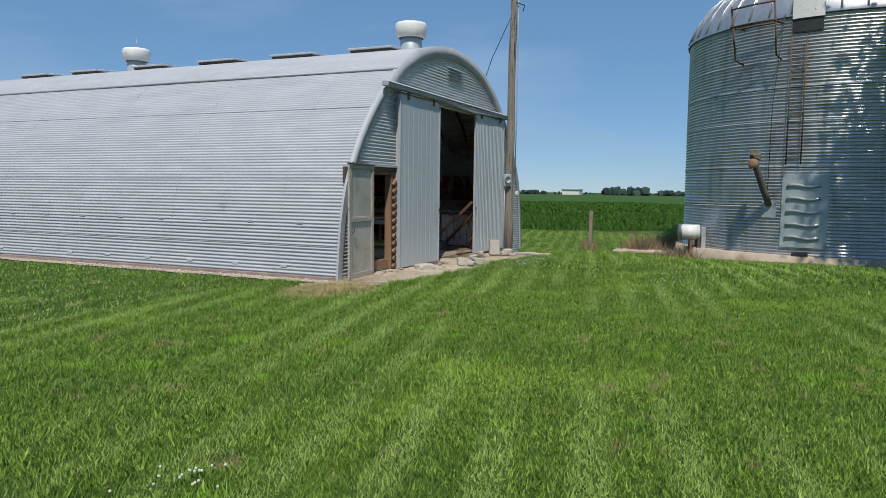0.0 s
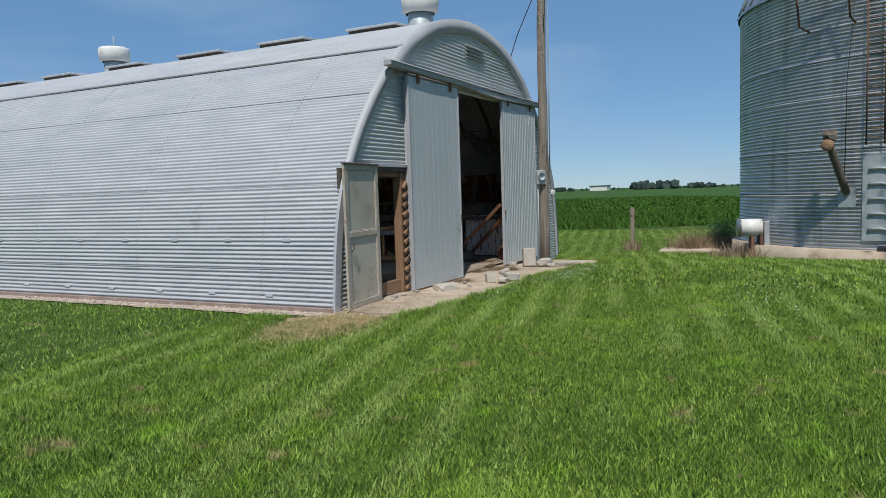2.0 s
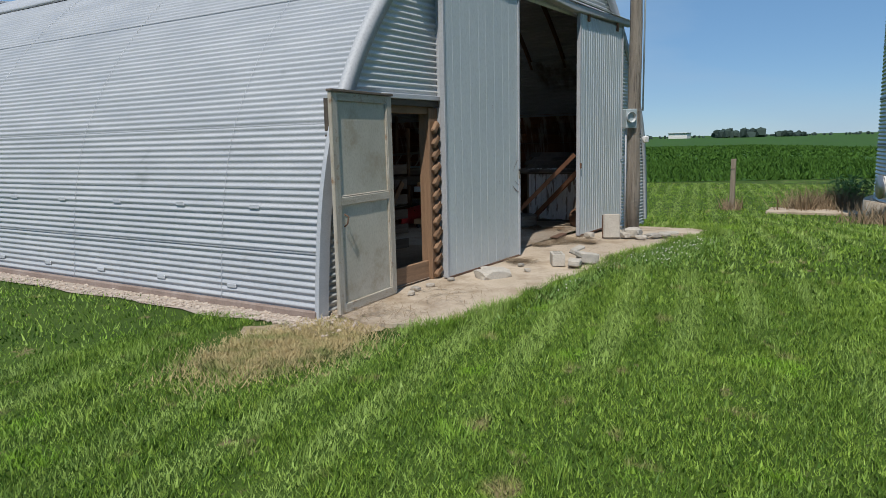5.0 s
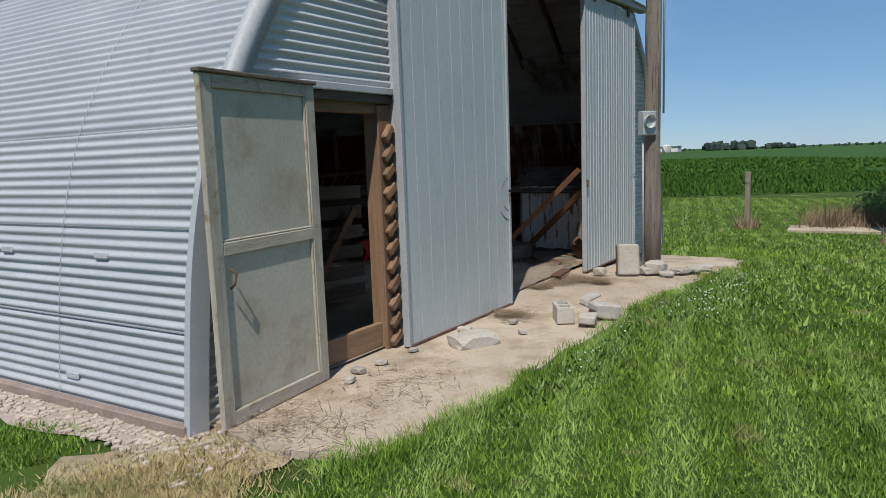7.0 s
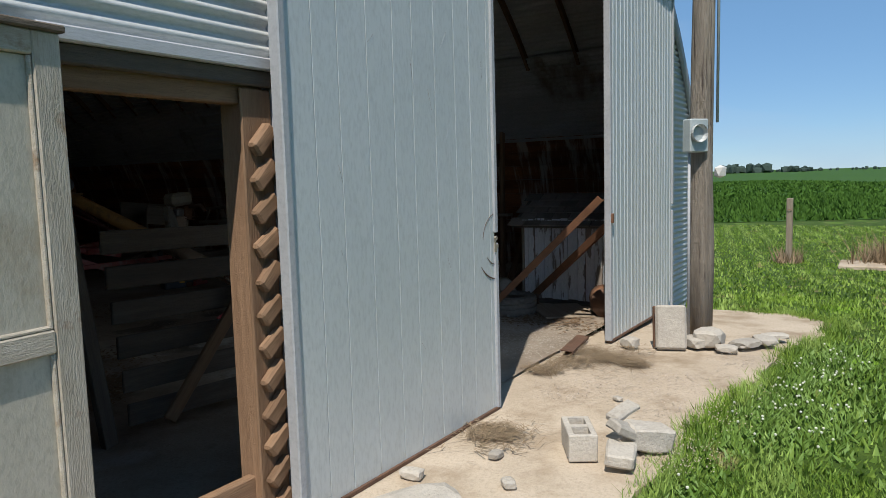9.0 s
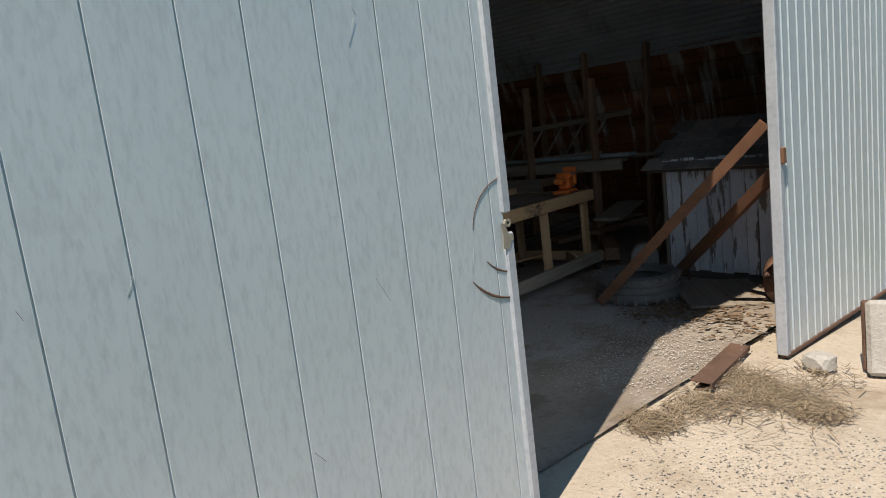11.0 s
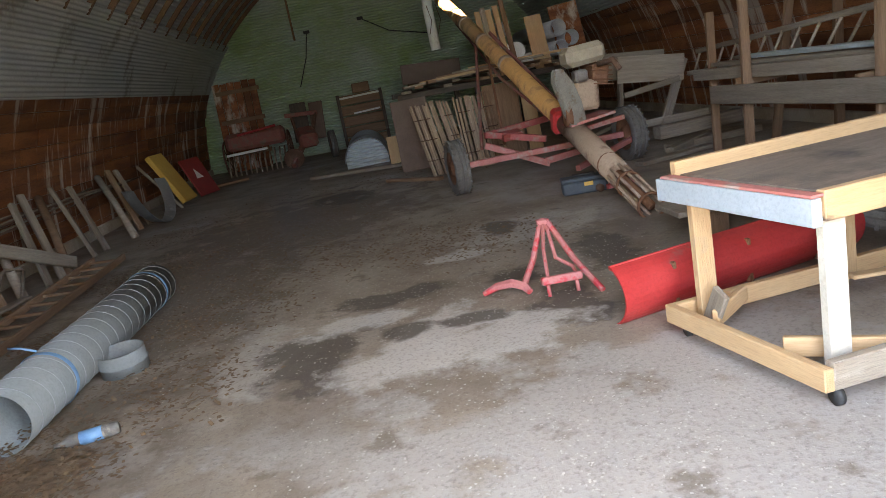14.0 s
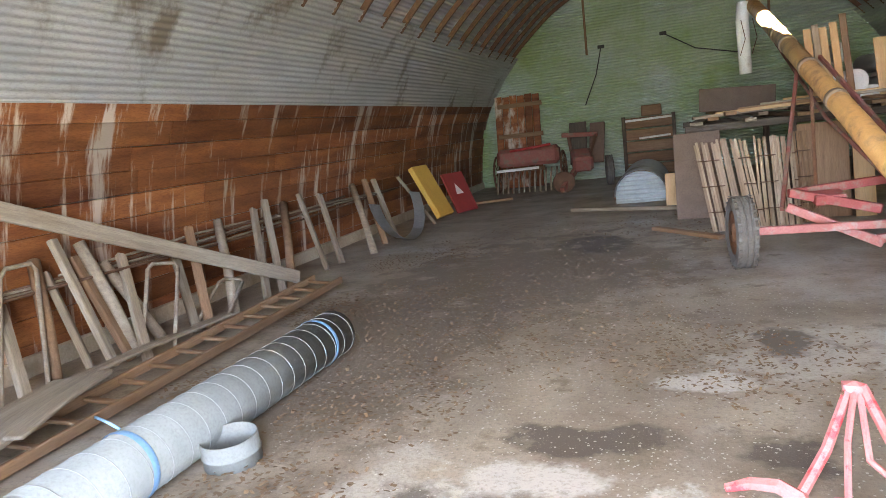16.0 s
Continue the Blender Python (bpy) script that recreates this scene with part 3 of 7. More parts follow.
left_edge = lambda z: foot(max(z, -0.2), 0.03)
right_edge = lambda z: WIDE - foot(max(z, -0.2), 0.03)
OPEN = (2.95, 7.55, 3.62)
front = None
bm = bmesh.new()
corrugated_panel(bm, left_edge, 1.12, -0.05, 2.16)
corrugated_panel(bm, 2.26, OPEN[0], -0.05, 2.16)
corrugated_panel(bm, left_edge, OPEN[0], 2.16, OPEN[2])
corrugated_panel(bm, OPEN[1], right_edge, -0.35, OPEN[2])
corrugated_panel(bm, left_edge, right_edge, OPEN[2], 5.02)
front = tagged(part("wall_front", bm, "siding_front", None, "", FRONT, True), "corrugated grey steel end wall of the barn", "barn wall", kind="structure")
bm = bmesh.new()
for a, b, z0, z1 in ((0.3, 1.12, 0, 2.1), (2.30, OPEN[0], 0, 2.16), (0.75, OPEN[0], 2.2, 2.6), (1.6, OPEN[0], 2.6, 3.6), (OPEN[1], 8.5, 0, 3.5), (OPEN[1], 9.7, 0, 2.0), (2.4, 7.9, 3.66, 4.1)):
    box_at(bm, (a, 0.02, z0), (b, 0.08, z1))
part("inner_boarding", bm, "wood_dark", front, "", FRONT)

# Smooth rake band that follows the arch on the end wall.
bm = bmesh.new()
outer, prev = arch(-0.03, 0.05), None
for p, nrm, s in outer:
    if p.y < 2.15 and p.x < 5 or p.y < -0.1:
        continue
    wide = 0.26 if p.y > 3.85 else 0.15
    q = p - nrm * wide
    cur = [bm.verts.new((p.x, 0.03 + 0.024 * p.x, p.y)), bm.verts.new((p.x, -0.045, p.y)), bm.verts.new((q.x, -0.045, q.y)), bm.verts.new((q.x, -0.015, q.y))]
    if prev:
        for j in range(3):
            bm.faces.new((prev[j], prev[j + 1], cur[j + 1], cur[j]))
    prev = cur
part("rake_trim", bm, "trim", front, "smooth grey metal trim along the arch", FRONT, True)
bm = bmesh.new()
prev = None
for p, nrm, s in outer:
    if p.x > 3 or p.y > 2.2 or p.y < -0.1:
        continue
    cur = [bm.verts.new((p.x - 0.004, 0.02, p.y)), bm.verts.new((p.x - 0.004, -0.03, p.y)), bm.verts.new((p.x + 0.14, -0.03, p.y))]
    if prev:
        for j in range(2):
            bm.faces.new((prev[j], prev[j + 1], cur[j + 1], cur[j]))
    prev = cur
part("corner_trim", bm, "siding", front, "", FRONT)

# Louvre and pipe on the gable.
bm = bmesh.new()
for k in range(4):
    box(bm, (0.85, 0.05, 0.018), Matrix.Translation((5.1, -0.03, 4.36 + k * 0.075)) @ pose(0, 0, 0, 25))
part("louvre", bm, "trim", front, "", FRONT)
rod("gable_pipe", [(5.45, -0.07, 4.35), (5.55, -0.07, 4.75), (5.5, -0.07, 4.95)], 0.02, "trim", front)

# Back end wall and its light from a high window.
bm = bmesh.new()
left_edge = lambda z: foot(max(z, -0.2), -0.02)
right_edge = lambda z: WIDE - foot(max(z, -0.2), -0.02)
corrugated_panel(bm, left_edge, lambda z: 4.6, 0.0, 5.03, LONG - 0.02)
corrugated_panel(bm, lambda z: 4.6, right_edge, 0.0, 4.52, LONG - 0.02)
corrugated_panel(bm, lambda z: 4.72, right_edge, 4.52, 5.03, LONG - 0.02)
corrugated_panel(bm, lambda z: 4.6, lambda z: 4.72, 4.62, 5.03, LONG - 0.02)
back = tagged(part("wall_back", bm, "back_in", None, "", None, True), "corrugated steel back wall of the barn, greenish glow put into its colour", "barn wall", kind="structure")
beam("window_board", (4.55, LONG - 0.06, 4.27), (5.75, LONG - 0.06, 4.27), 0.06, 0.07, "wood_new", back)
for x in (3.1, 7.2):
    beam("wall_stud", (x, LONG - 0.08, 3.1), (x, LONG - 0.08, 4.6), 0.05, 0.08, "wood_brown", back)

# Inside: a zinc lining above the boards, arched rafters over it.
for side in (0, 1):
    v, f = corrugated_arch(0.10, [LONG * k / 12 for k in range(13)], 2.14, 3.26, 0.007)
    keep = [i for i, p in enumerate(v) if (p[0] > WIDE / 2) == bool(side)]
    index = {i: k for k, i in enumerate(keep)}
    lining = placed("wall_lining", mesh_of("wall_lining", [v[i] for i in keep], [tuple(index[i] for i in q) for q in f if all(i in index for i in q)], "galv_in", True))
    tagged(lining, "dusty corrugated galvanised lining on the upper inside wall", "wall lining", kind="structure")
rafters = tagged(thing("ceiling_rafters", "", "rafters"), "curved brown timber rafters under the barn roof", "rafters", kind="structure")
for k in range(26):
    y = 0.35 + k * 0.745
    bm, prev = bmesh.new(), None
    for p, nrm, s in arch(0.03, 0.25):
        if p.y < 3.1:
            continue
        q = p - nrm * 0.085
        cur = [bm.verts.new((p.x, y, p.y)), bm.verts.new((p.x, y + 0.045, p.y)), bm.verts.new((q.x, y + 0.045, q.y)), bm.verts.new((q.x, y, q.y))]
        if prev:
            for j in range(4):
                bm.faces.new((prev[j], prev[(j + 1) % 4], cur[(j + 1) % 4], cur[j]))
        prev = cur
    part("rafter", bm, "wood_rafter", rafters)

# Floor slab inside and the apron before the doors.
bm = bmesh.new()
nx, ny = 42, 80
grid = [[bm.verts.new((0.02 + (WIDE - 0.04) * i / nx, 0.0 + LONG * j / ny, FL + 0.012 * noise.noise(Vector((i * 0.35, j * 0.35, 1.0))))) for i in range(nx + 1)] for j in range(ny + 1)]
for j in range(ny):
    for i in range(nx):
        bm.faces.new((grid[j][i], grid[j][i + 1], grid[j + 1][i + 1], grid[j + 1][i]))
tagged(part("floor", bm, "floor", None, "", None, True), "dusty stained concrete floor strewn with dirt and leaves", "floor", kind="structure")
APRON = ((0.15, 0.03), (0.02, -0.55), (0.15, -1.15), (0.9, -1.33), (1.85, -1.36), (3.55, -1.46), (4.45, -1.48), (5.3, -1.62), (6.5, -1.72), (7.6, -1.98), (8.5, -2.0), (9.0, -1.5), (8.9, -0.6), (8.75, 0.03))
edge = []
for k in range(len(APRON)):
    a, b = Vector(APRON[k]), Vector(APRON[(k + 1) % len(APRON)])
    for j in range(8):
        p = a.lerp(b, j / 8)
        edge.append(p + Vector((noise.noise(Vector((p.x * 3, p.y * 3, 0))), noise.noise(Vector((p.x * 3, p.y * 3, 9))))) * 0.07)
bm = bmesh.new()
top = [bm.verts.new((p.x, p.y, max(drop(p.x), -0.3) + 0.045)) for p in edge]
low = [bm.verts.new((p.x, p.y, drop(p.x) - 0.1)) for p in edge]
f = bm.faces.new(top)
bmesh.ops.triangulate(bm, faces=[f])
for k in range(len(edge)):
    bm.faces.new((top[k], low[k], low[(k + 1) % len(edge)], top[(k + 1) % len(edge)]))
bmesh.ops.recalc_face_normals(bm, faces=bm.faces)
tagged(part("pavement_apron", bm, "concrete"), "worn pale concrete apron before the barn doors", "concrete pad", kind="structure")


def in_apron(x, y):
    n, inside = len(edge), False
    for k in range(n):
        a, b = edge[k], edge[k - 1]
        if (a.y > y) != (b.y > y) and x < (b.x - a.x) * (y - a.y) / (b.y - a.y) + a.x:
            inside = not inside
    return inside


# ---- ground and distance ----
FIELD_N = Vector((0.89, 0.454))
xs = [-3000, -600, -120, -40] + [-24 + 2 * k for k in range(36)] + [60, 110, 300, 900, 3000]
ys = [-3000, -600, -120, -40] + [-24 + 2 * k for k in range(36)] + [60, 110, 300, 900, 3000]
verts = [(x, y, drop(x)) for y in ys for x in xs]
faces = [(j * len(xs) + i, j * len(xs) + i + 1, (j + 1) * len(xs) + i + 1, (j + 1) * len(xs) + i) for j in range(len(ys) - 1) for i in range(len(xs) - 1)]
tagged(placed("ground", mesh_of("ground", verts, faces, "lawn", True)), "mown green lawn with bare patches round the barn", "ground", kind="structure")
side_v = Vector((-FIELD_N.y, FIELD_N.x))
bm = bmesh.new()
quad = [FIELD_N * 33.5 - side_v * 1500, FIELD_N * 33.5 + side_v * 1500, FIELD_N * 2000 + side_v * 1500, FIELD_N * 2000 - side_v * 1500]
bm.faces.new([bm.verts.new((p.x, p.y, drop(30) + 0.02)) for p in quad])
tagged(part("ground_field", bm, "crop_far"), "flat green crop field that reaches the horizon", "crop field", kind="structure")
rng = np.random.default_rng(4)


def blades(name, px, py, pz, height, width, material, lean=0.5):
    """One mesh of upright single-triangle blades."""
    n = len(px)
    a = rng.uniform(0, 6.283, n)
    clump = np.sin(px * 21 + 3 * np.sin(py * 9)) * np.sin(py * 24 + 3 * np.sin(px * 8)) + 0.7 * np.sin(px * 5.3 + py * 3.1) * np.sin(py * 6.1 - px * 2.7)
    h = height * rng.uniform(0.5, 1.3, n) * (1.05 + 0.42 * clump)
    w = width * rng.uniform(0.6, 1.4, n)
    co = np.empty((n, 3, 3), np.float32)
    dx, dy = np.cos(a) * w / 2, np.sin(a) * w / 2
    co[:, 0] = np.stack([px - dx, py - dy, pz], 1)
    co[:, 1] = np.stack([px + dx, py + dy, pz], 1)
    b = rng.uniform(0, 6.283, n)
    co[:, 2] = np.stack([px + np.cos(b) * h * lean * rng.uniform(0, 1, n), py + np.sin(b) * h * lean * rng.uniform(0, 1, n), pz + h], 1)
    me = bpy.data.meshes.new(name)
    me.vertices.add(3 * n)
    me.vertices.foreach_set("co", co.ravel())
    me.loops.add(3 * n)
    me.loops.foreach_set("vertex_index", np.arange(3 * n, dtype=np.int32))
    me.polygons.add(n)
    me.polygons.foreach_set("loop_start", np.arange(0, 3 * n, 3, dtype=np.int32))
    me.update()
    me.validate()
    me.materials.append(M[material])
    return placed(name, me)


def drops(x):
    s = np.clip((x - 5.0) / 16.0, 0, 1)
    return -0.85 * s * s * (3 - 2 * s) - 0.01


def grassy(n, x0, x1, y0, y1):
    x, y = rng.uniform(x0, x1, n), rng.uniform(y0, y1, n)
    bare = (x > -0.28 + 0.16 * np.sin(y * 3.1)) & (x < WIDE + 0.05) & (y > 0)
    dirt = ((x + 0.45) / 1.0) ** 2 + ((y + 0.25) / 0.75) ** 2 < 1 + 0.35 * np.sin(x * 9) * np.sin(y * 8)
    ex, ey = np.array([p.x for p in edge]), np.array([p.y for p in edge])
    inside = np.zeros(n, bool)
    for k in range(len(edge)):
        c = (ey[k] > y) != (ey[k - 1] > y)
        cross = (ex[k - 1] - ex[k]) * (y - ey[k]) / (ey[k - 1] - ey[k] + 1e-12) + ex[k]
        inside ^= c & (x < cross - 0.0)
    ok = ~(bare | dirt | inside)
    return x[ok], y[ok]


px, py = grassy(560000, -11.5, 4.0, -9.8, 1.2)
tagged(blades("grass", px, py, drops(px), 0.032, 0.007, "blade", 1.1), "short mown green lawn grass", "grass", kind="stuff")
px, py = grassy(300000, -11.0, 4.0, -9.8, 1.2)
tagged(blades("grass", px, py, drops(px), 0.038, 0.010, "blade", 1.0), "tufts of taller green lawn grass", "grass", kind="stuff")
px, py = grassy(200000, -10.5, 12.0, -14.0, 8.0)
tagged(blades("grass", px, py, drops(px), 0.042, 0.016, "blade", 1.0), "short mown green lawn grass", "grass", kind="stuff")
px, py = grassy(130000, 2.0, 34.0, -12.0, 16.0)
tagged(blades("grass", px, py, drops(px), 0.055, 0.034, "blade", 0.9), "short mown green lawn grass", "grass", kind="stuff")

# Crop rows at the near rim of the field.
rows_n, u, v = 42, [], []
for r in range(rows_n):
    k = rng.uniform(-34, 52, 1500)
    d = 33.8 + r * 0.76 + rng.normal(0, 0.09, 1500)
    u.append(FIELD_N.x * d + side_v.x * k)
    v.append(FIELD_N.y * d + side_v.y * k)
u, v = np.concatenate(u), np.concatenate(v)
tagged(blades("crop_rows", u, v, np.full(len(u), drop(30)), 0.24, 0.16, "crop", 1.0), "rows of low green crop plants in the field", "crop plants", kind="stuff")
u, v = [], []
for r in range(60):
    k, d = rng.uniform(-60, 90, 700), 66 + r * 1.6 + rng.normal(0, 0.2, 700)
    u.append(FIELD_N.x * d + side_v.x * k)
    v.append(FIELD_N.y * d + side_v.y * k)
u, v = np.concatenate(u), np.concatenate(v)
tagged(blades("crop_rows", u, v, np.full(len(u), drop(30)), 0.26, 0.42, "crop", 1.0), "rows of low green crop plants further out in the field", "crop plants", kind="stuff")
tagged(thing("far_shed", "long low white farm shed on the horizon", "shed", (640, 150, -0.85)), "")
far = bpy.data.objects["far_shed"]
bm = bmesh.new()
box_at(bm, (636, 141, -0.9), (650, 157, 3.4), 0.1)
part("wall", bm, "white_paint", far)
bm = bmesh.new()
box_at(bm, (635, 140.5, 3.4), (651, 157.5, 4.6), 0.5)
part("roof", bm, "galv", far)


def far_trees(name, az0, az1, dist, height, n):
    bm = bmesh.new()
    for _ in range(n):
        a, d = radians(random.uniform(az0, az1)), dist * random.uniform(0.95, 1.1)
        r = height * random.uniform(0.25, 0.5)
        h = height * random.uniform(0.5, 1.0)
        rock(bm, (r * 2, r * 2, h), Matrix.Translation((d * math.cos(a), d * math.sin(a), -0.9 + h * 0.45)), random.random() * 50, 1, 0.9)
    tagged(part(name, bm, "far_wood"), "dark line of distant trees on the horizon", "far trees", kind="stuff")


far_trees("far_woods", -4, 32, 760, 3.6, 170)
far_trees("far_woods", 7.2, 10.5, 640, 9.0, 34)
far_trees("far_woods", 4.4, 6.2, 660, 6.0, 24)
far_trees("far_woods", 15, 17.5, 660, 5.5, 20)


# ---- things on and before the barn ----
def ribbed_sheet(x0, x1, z0, z1, every, rib, proud, y0):
    """A flat door sheet with small upright ribs, as thick as 2 cm."""
    bm = bmesh.new()
    line, x = [(x0, 0.0)], x0
    k = 0
    while x + every < x1 - 0.03:
        x += every * (0.86 if k % 3 == 1 else 1.06)
        line += [(x - rib, 0.0), (x - rib * 0.4, -proud), (x + rib * 0.4, -proud), (x + rib, 0.0)]
        k += 1
    line = [p for p in line if p[0] < x1] + [(x1, 0.0)]
    nz, rows = 14, []
    for j in range(nz + 1):
        z = z0 + (z1 - z0) * j / nz
        rows.append([bm.verts.new((px, y0 + py + 0.005 * noise.noise(Vector((px * 1.5, z * 1.2, 2.0))), z)) for px, py in line])
    for r, s in zip(rows, rows[1:]):
        for j in range(len(line) - 1):
            bm.faces.new((r[j], r[j + 1], s[j + 1], s[j]))
    inner = [[bm.verts.new((px, y0 + 0.03, z)) for px in (x0, x1)] for z in (z0, z1)]
    bm.faces.new((inner[0][0], inner[1][0], inner[1][1], inner[0][1]))
    return bm


def sliding_door(label, x0, x1, every, rib, proud):
    d = thing("sliding_door", label, "barn door", FRONT @ Vector(((x0 + x1) / 2, -0.15, 0.05)), "big sliding barn doors")
    part("door_sheet", ribbed_sheet(x0, x1 - 0.03, 0.05, 3.64, every, rib, proud, -0.15), "door_metal", d, "", FRONT)
    for x, z0, z1 in ((x0 + 0.02, 0.05, 3.64), (x1 - 0.02, 0.05, 1.185), (x1 - 0.02, 1.255, 3.64)):
        bm = bmesh.new()
        box_at(bm, (x - 0.022, -0.165, z0), (x + 0.022, -0.10, z1), 0.006)
        part("edge_strip", bm, "trim", d, "pale metal edge strip", FRONT)
    bm = bmesh.new()
    box_at(bm, (x0 + 0.01, -0.162, 0.035), (x1 - 0.01, -0.115, 0.06), 0.004)
    part("bottom_rail", bm, "rust_dark", d, "rusted bottom rail", FRONT)
    for x in (x0 + 0.35, x1 - 0.35):
        bm = bmesh.new()
        box_at(bm, (x - 0.04, -0.18, 3.55), (x + 0.04, -0.15, 3.74), 0.005)
        part("roller_hanger", bm, "rust", d, "", FRONT)
    return d


dl = sliding_door("grey ribbed steel sliding door scratched near its latch", 2.07, 3.99, 0.205, 0.0035, -0.005)
dr = sliding_door("grey steel sliding door with close upright ribs", 6.15, 8.25, 0.105, 0.009, 0.006)
bm = bmesh.new()
outline = [(3.932, 1.13), (3.962, 1.125), (3.972, 1.15), (3.986, 1.155), (3.987, 1.176), (3.962, 1.182), (3.95, 1.215), (3.93, 1.225), (3.936, 1.18)]
fr = [bm.verts.new((x, -0.1672, z)) for x, z in outline]
bk = [bm.verts.new((x, -0.1648, z)) for x, z in outline]
bm.faces.new(fr)
bm.faces.new(bk[::-1])
for k in range(len(outline)):
    bm.faces.new((fr[k], bk[k], bk[(k + 1) % len(outline)], fr[(k + 1) % len(outline)]))
bmesh.ops.recalc_face_normals(bm, faces=bm.faces)
hasp = part("latch_plate", bm, "latch_rust", dl, "worn bare latch plate", FRONT)
bm = bmesh.new()
lathe(bm, [(0.007, -0.006), (0.017, -0.006), (0.017, 0.006), (0.007, 0.006)], pose(3.972, -0.155, 1.218, 90, 0, 0), 6, True)
part("latch_eye", bm, "latch_rust", hasp, "", FRONT)
for r, a0, a1, cx, cz, thick in ((0.18, 90, 175, 3.985, 1.205, 0.0016), (0.18, 222, 264, 3.99, 1.22, 0.0030), (0.275, 220, 264, 3.99, 1.22, 0.0048)):
    pts = [FRONT @ Vector((cx + r * math.cos(radians(a0 + (a1 - a0) * k / 24)), -0.1535, cz + r * math.sin(radians(a0 + (a1 - a0) * k / 24)))) for k in range(25)]
    rod("scratch_mark", pts, [0.0005 + thick * (0.35 + 0.65 * math.sin(3.1416 * k / 24)) * (0.8 + 0.4 * random.random()) for k in range(25)], "rust_dark", dl, "brown rust scratch", seg=5)
for k in range(14):
    x, z = random.uniform(2.15, 3.9), random.uniform(0.25, 2.6)
    tilt = random.uniform(-0.06, 0.06)
    rod("scratch_mark", [FRONT @ Vector((x, -0.1525, z)), FRONT @ Vector((x + tilt, -0.1535, z + random.uniform(0.02, 0.12)))], 0.0006, "rust_dark" if k % 3 else "trim", dl, "small scratch", seg=4)
bm = bmesh.new()
box_at(bm, (6.15, -0.185, 1.17), (6.19, -0.165, 1.26), 0.004)
part("latch_plate", bm, "rust", dr, "", FRONT)

rail = thing("door_track", "bent grey steel track above the sliding doors", "door track", FRONT @ Vector((5.1, -0.15, 3.72)))
for x0, x1, z0, z1 in ((1.47, 4.2, 3.77, 3.75), (4.18, 6.0, 3.745, 3.68), (5.98, 8.70, 3.69, 3.77)):
    bm = bmesh.new()
    box(bm, ((x1 - x0), 0.14, 0.10), along((x0, -0.14, z0), (x1, -0.14, z1)), 0.012)
    part("track_length", bm, "trim", rail, "", FRONT)
bm = bmesh.new()
box(bm, (7.2, 0.20, 0.014), pose(5.08, -0.14, 3.83, 22), 0.003)
part("track_hood", bm, "siding_front", rail, "", FRONT)

# Post between the walk door and the sliding door, lintel, jamb with its slanting cleats, sill.
jamb = thing("door_1", "open walk doorway framed with old brown timber", "doorway", FRONT @ Vector((1.7, 0, 0)), kind="structure")
for nm, lo, hi, mt in (("corner_post", (2.165, -0.09, 0.0), (2.25, 0.02, 3.6), "siding"), ("lintel_flashing", (1.10, -0.05, 2.13), (2.2, 0.02, 2.185), "siding"),
                       ("lintel", (1.14, 0.03, 1.98), (2.12, 0.11, 2.13), "wood_brown"), ("lintel_top", (1.14, -0.02, 2.06), (2.18, 0.03, 2.13), "wood_dark"), ("sill_board", (1.14, 0.06, 0.02), (2.02, 0.11, 0.26), "wood_brown"),
                       ("jamb_post", (2.00, 0.02, 0.0), (2.13, 0.16, 2.05), "wood_brown"), ("jamb_post", (1.14, 0.03, 0.0), (1.2, 0.13, 2.05), "wood_brown"), ("jamb_board", (1.985, 0.0, 0.03), (2.16, 0.017, 2.05), "wood_brown")):
    lo, hi = Vector(lo), Vector(hi)
    bm = bmesh.new()
    if hi.z - lo.z > 1:
        box(bm, (hi.z - lo.z, hi.y - lo.y, hi.x - lo.x), None, 0.006)
        part(nm, bm, mt, jamb, "", FRONT @ Matrix.Translation((lo + hi) / 2) @ pose(0, 0, 0, 0, 90, 0))
    else:
        box(bm, (hi.x - lo.x, hi.y - lo.y, hi.z - lo.z), None, 0.006)
        part(nm, bm, mt, jamb, "", FRONT @ Matrix.Translation((lo + hi) / 2))
for k in range(12):
    bm = bmesh.new()
    box(bm, (0.155, 0.05, 0.075), None, 0.012)
    for v in bm.verts:
        v.co += noise.noise_vector(v.co * 14 + Vector((k * 3.0, 0, 0))) * 0.008
    part("cleat", bm, "wood_brown", jamb, "", FRONT @ pose(2.075, -0.026, 0.12 + k * 0.155, 0, -40 + random.uniform(-6, 6), random.uniform(-4, 4)))

# Old two-panel door, folded back flat against the wall.
sd = thing("screen_door", "weathered two-panel door with peeling frame, swung open", "door", FRONT @ Vector((0.68, -0.1, 0.05)))
HX = pose(1.15, -0.05, 0, 0, 0, 6.0) @ Matrix.Diagonal((1.09, 1, 1, 1))


def slab(nm, lo, hi, mt, label="", grain_up=False):
    lo, hi = Vector(lo), Vector(hi)
    s, c = hi - lo, (lo + hi) / 2
    bm = bmesh.new()
    if grain_up:
        box(bm, (s.z, s.y, s.x), None, 0.005)
        m = pose(c.x, c.y, c.z, 0, 90, 0)
    else:
        box(bm, s, None, 0.005)
        m = pose(c.x, c.y, c.z)
    return part(nm, bm, mt, sd, label, FRONT @ HX @ m)


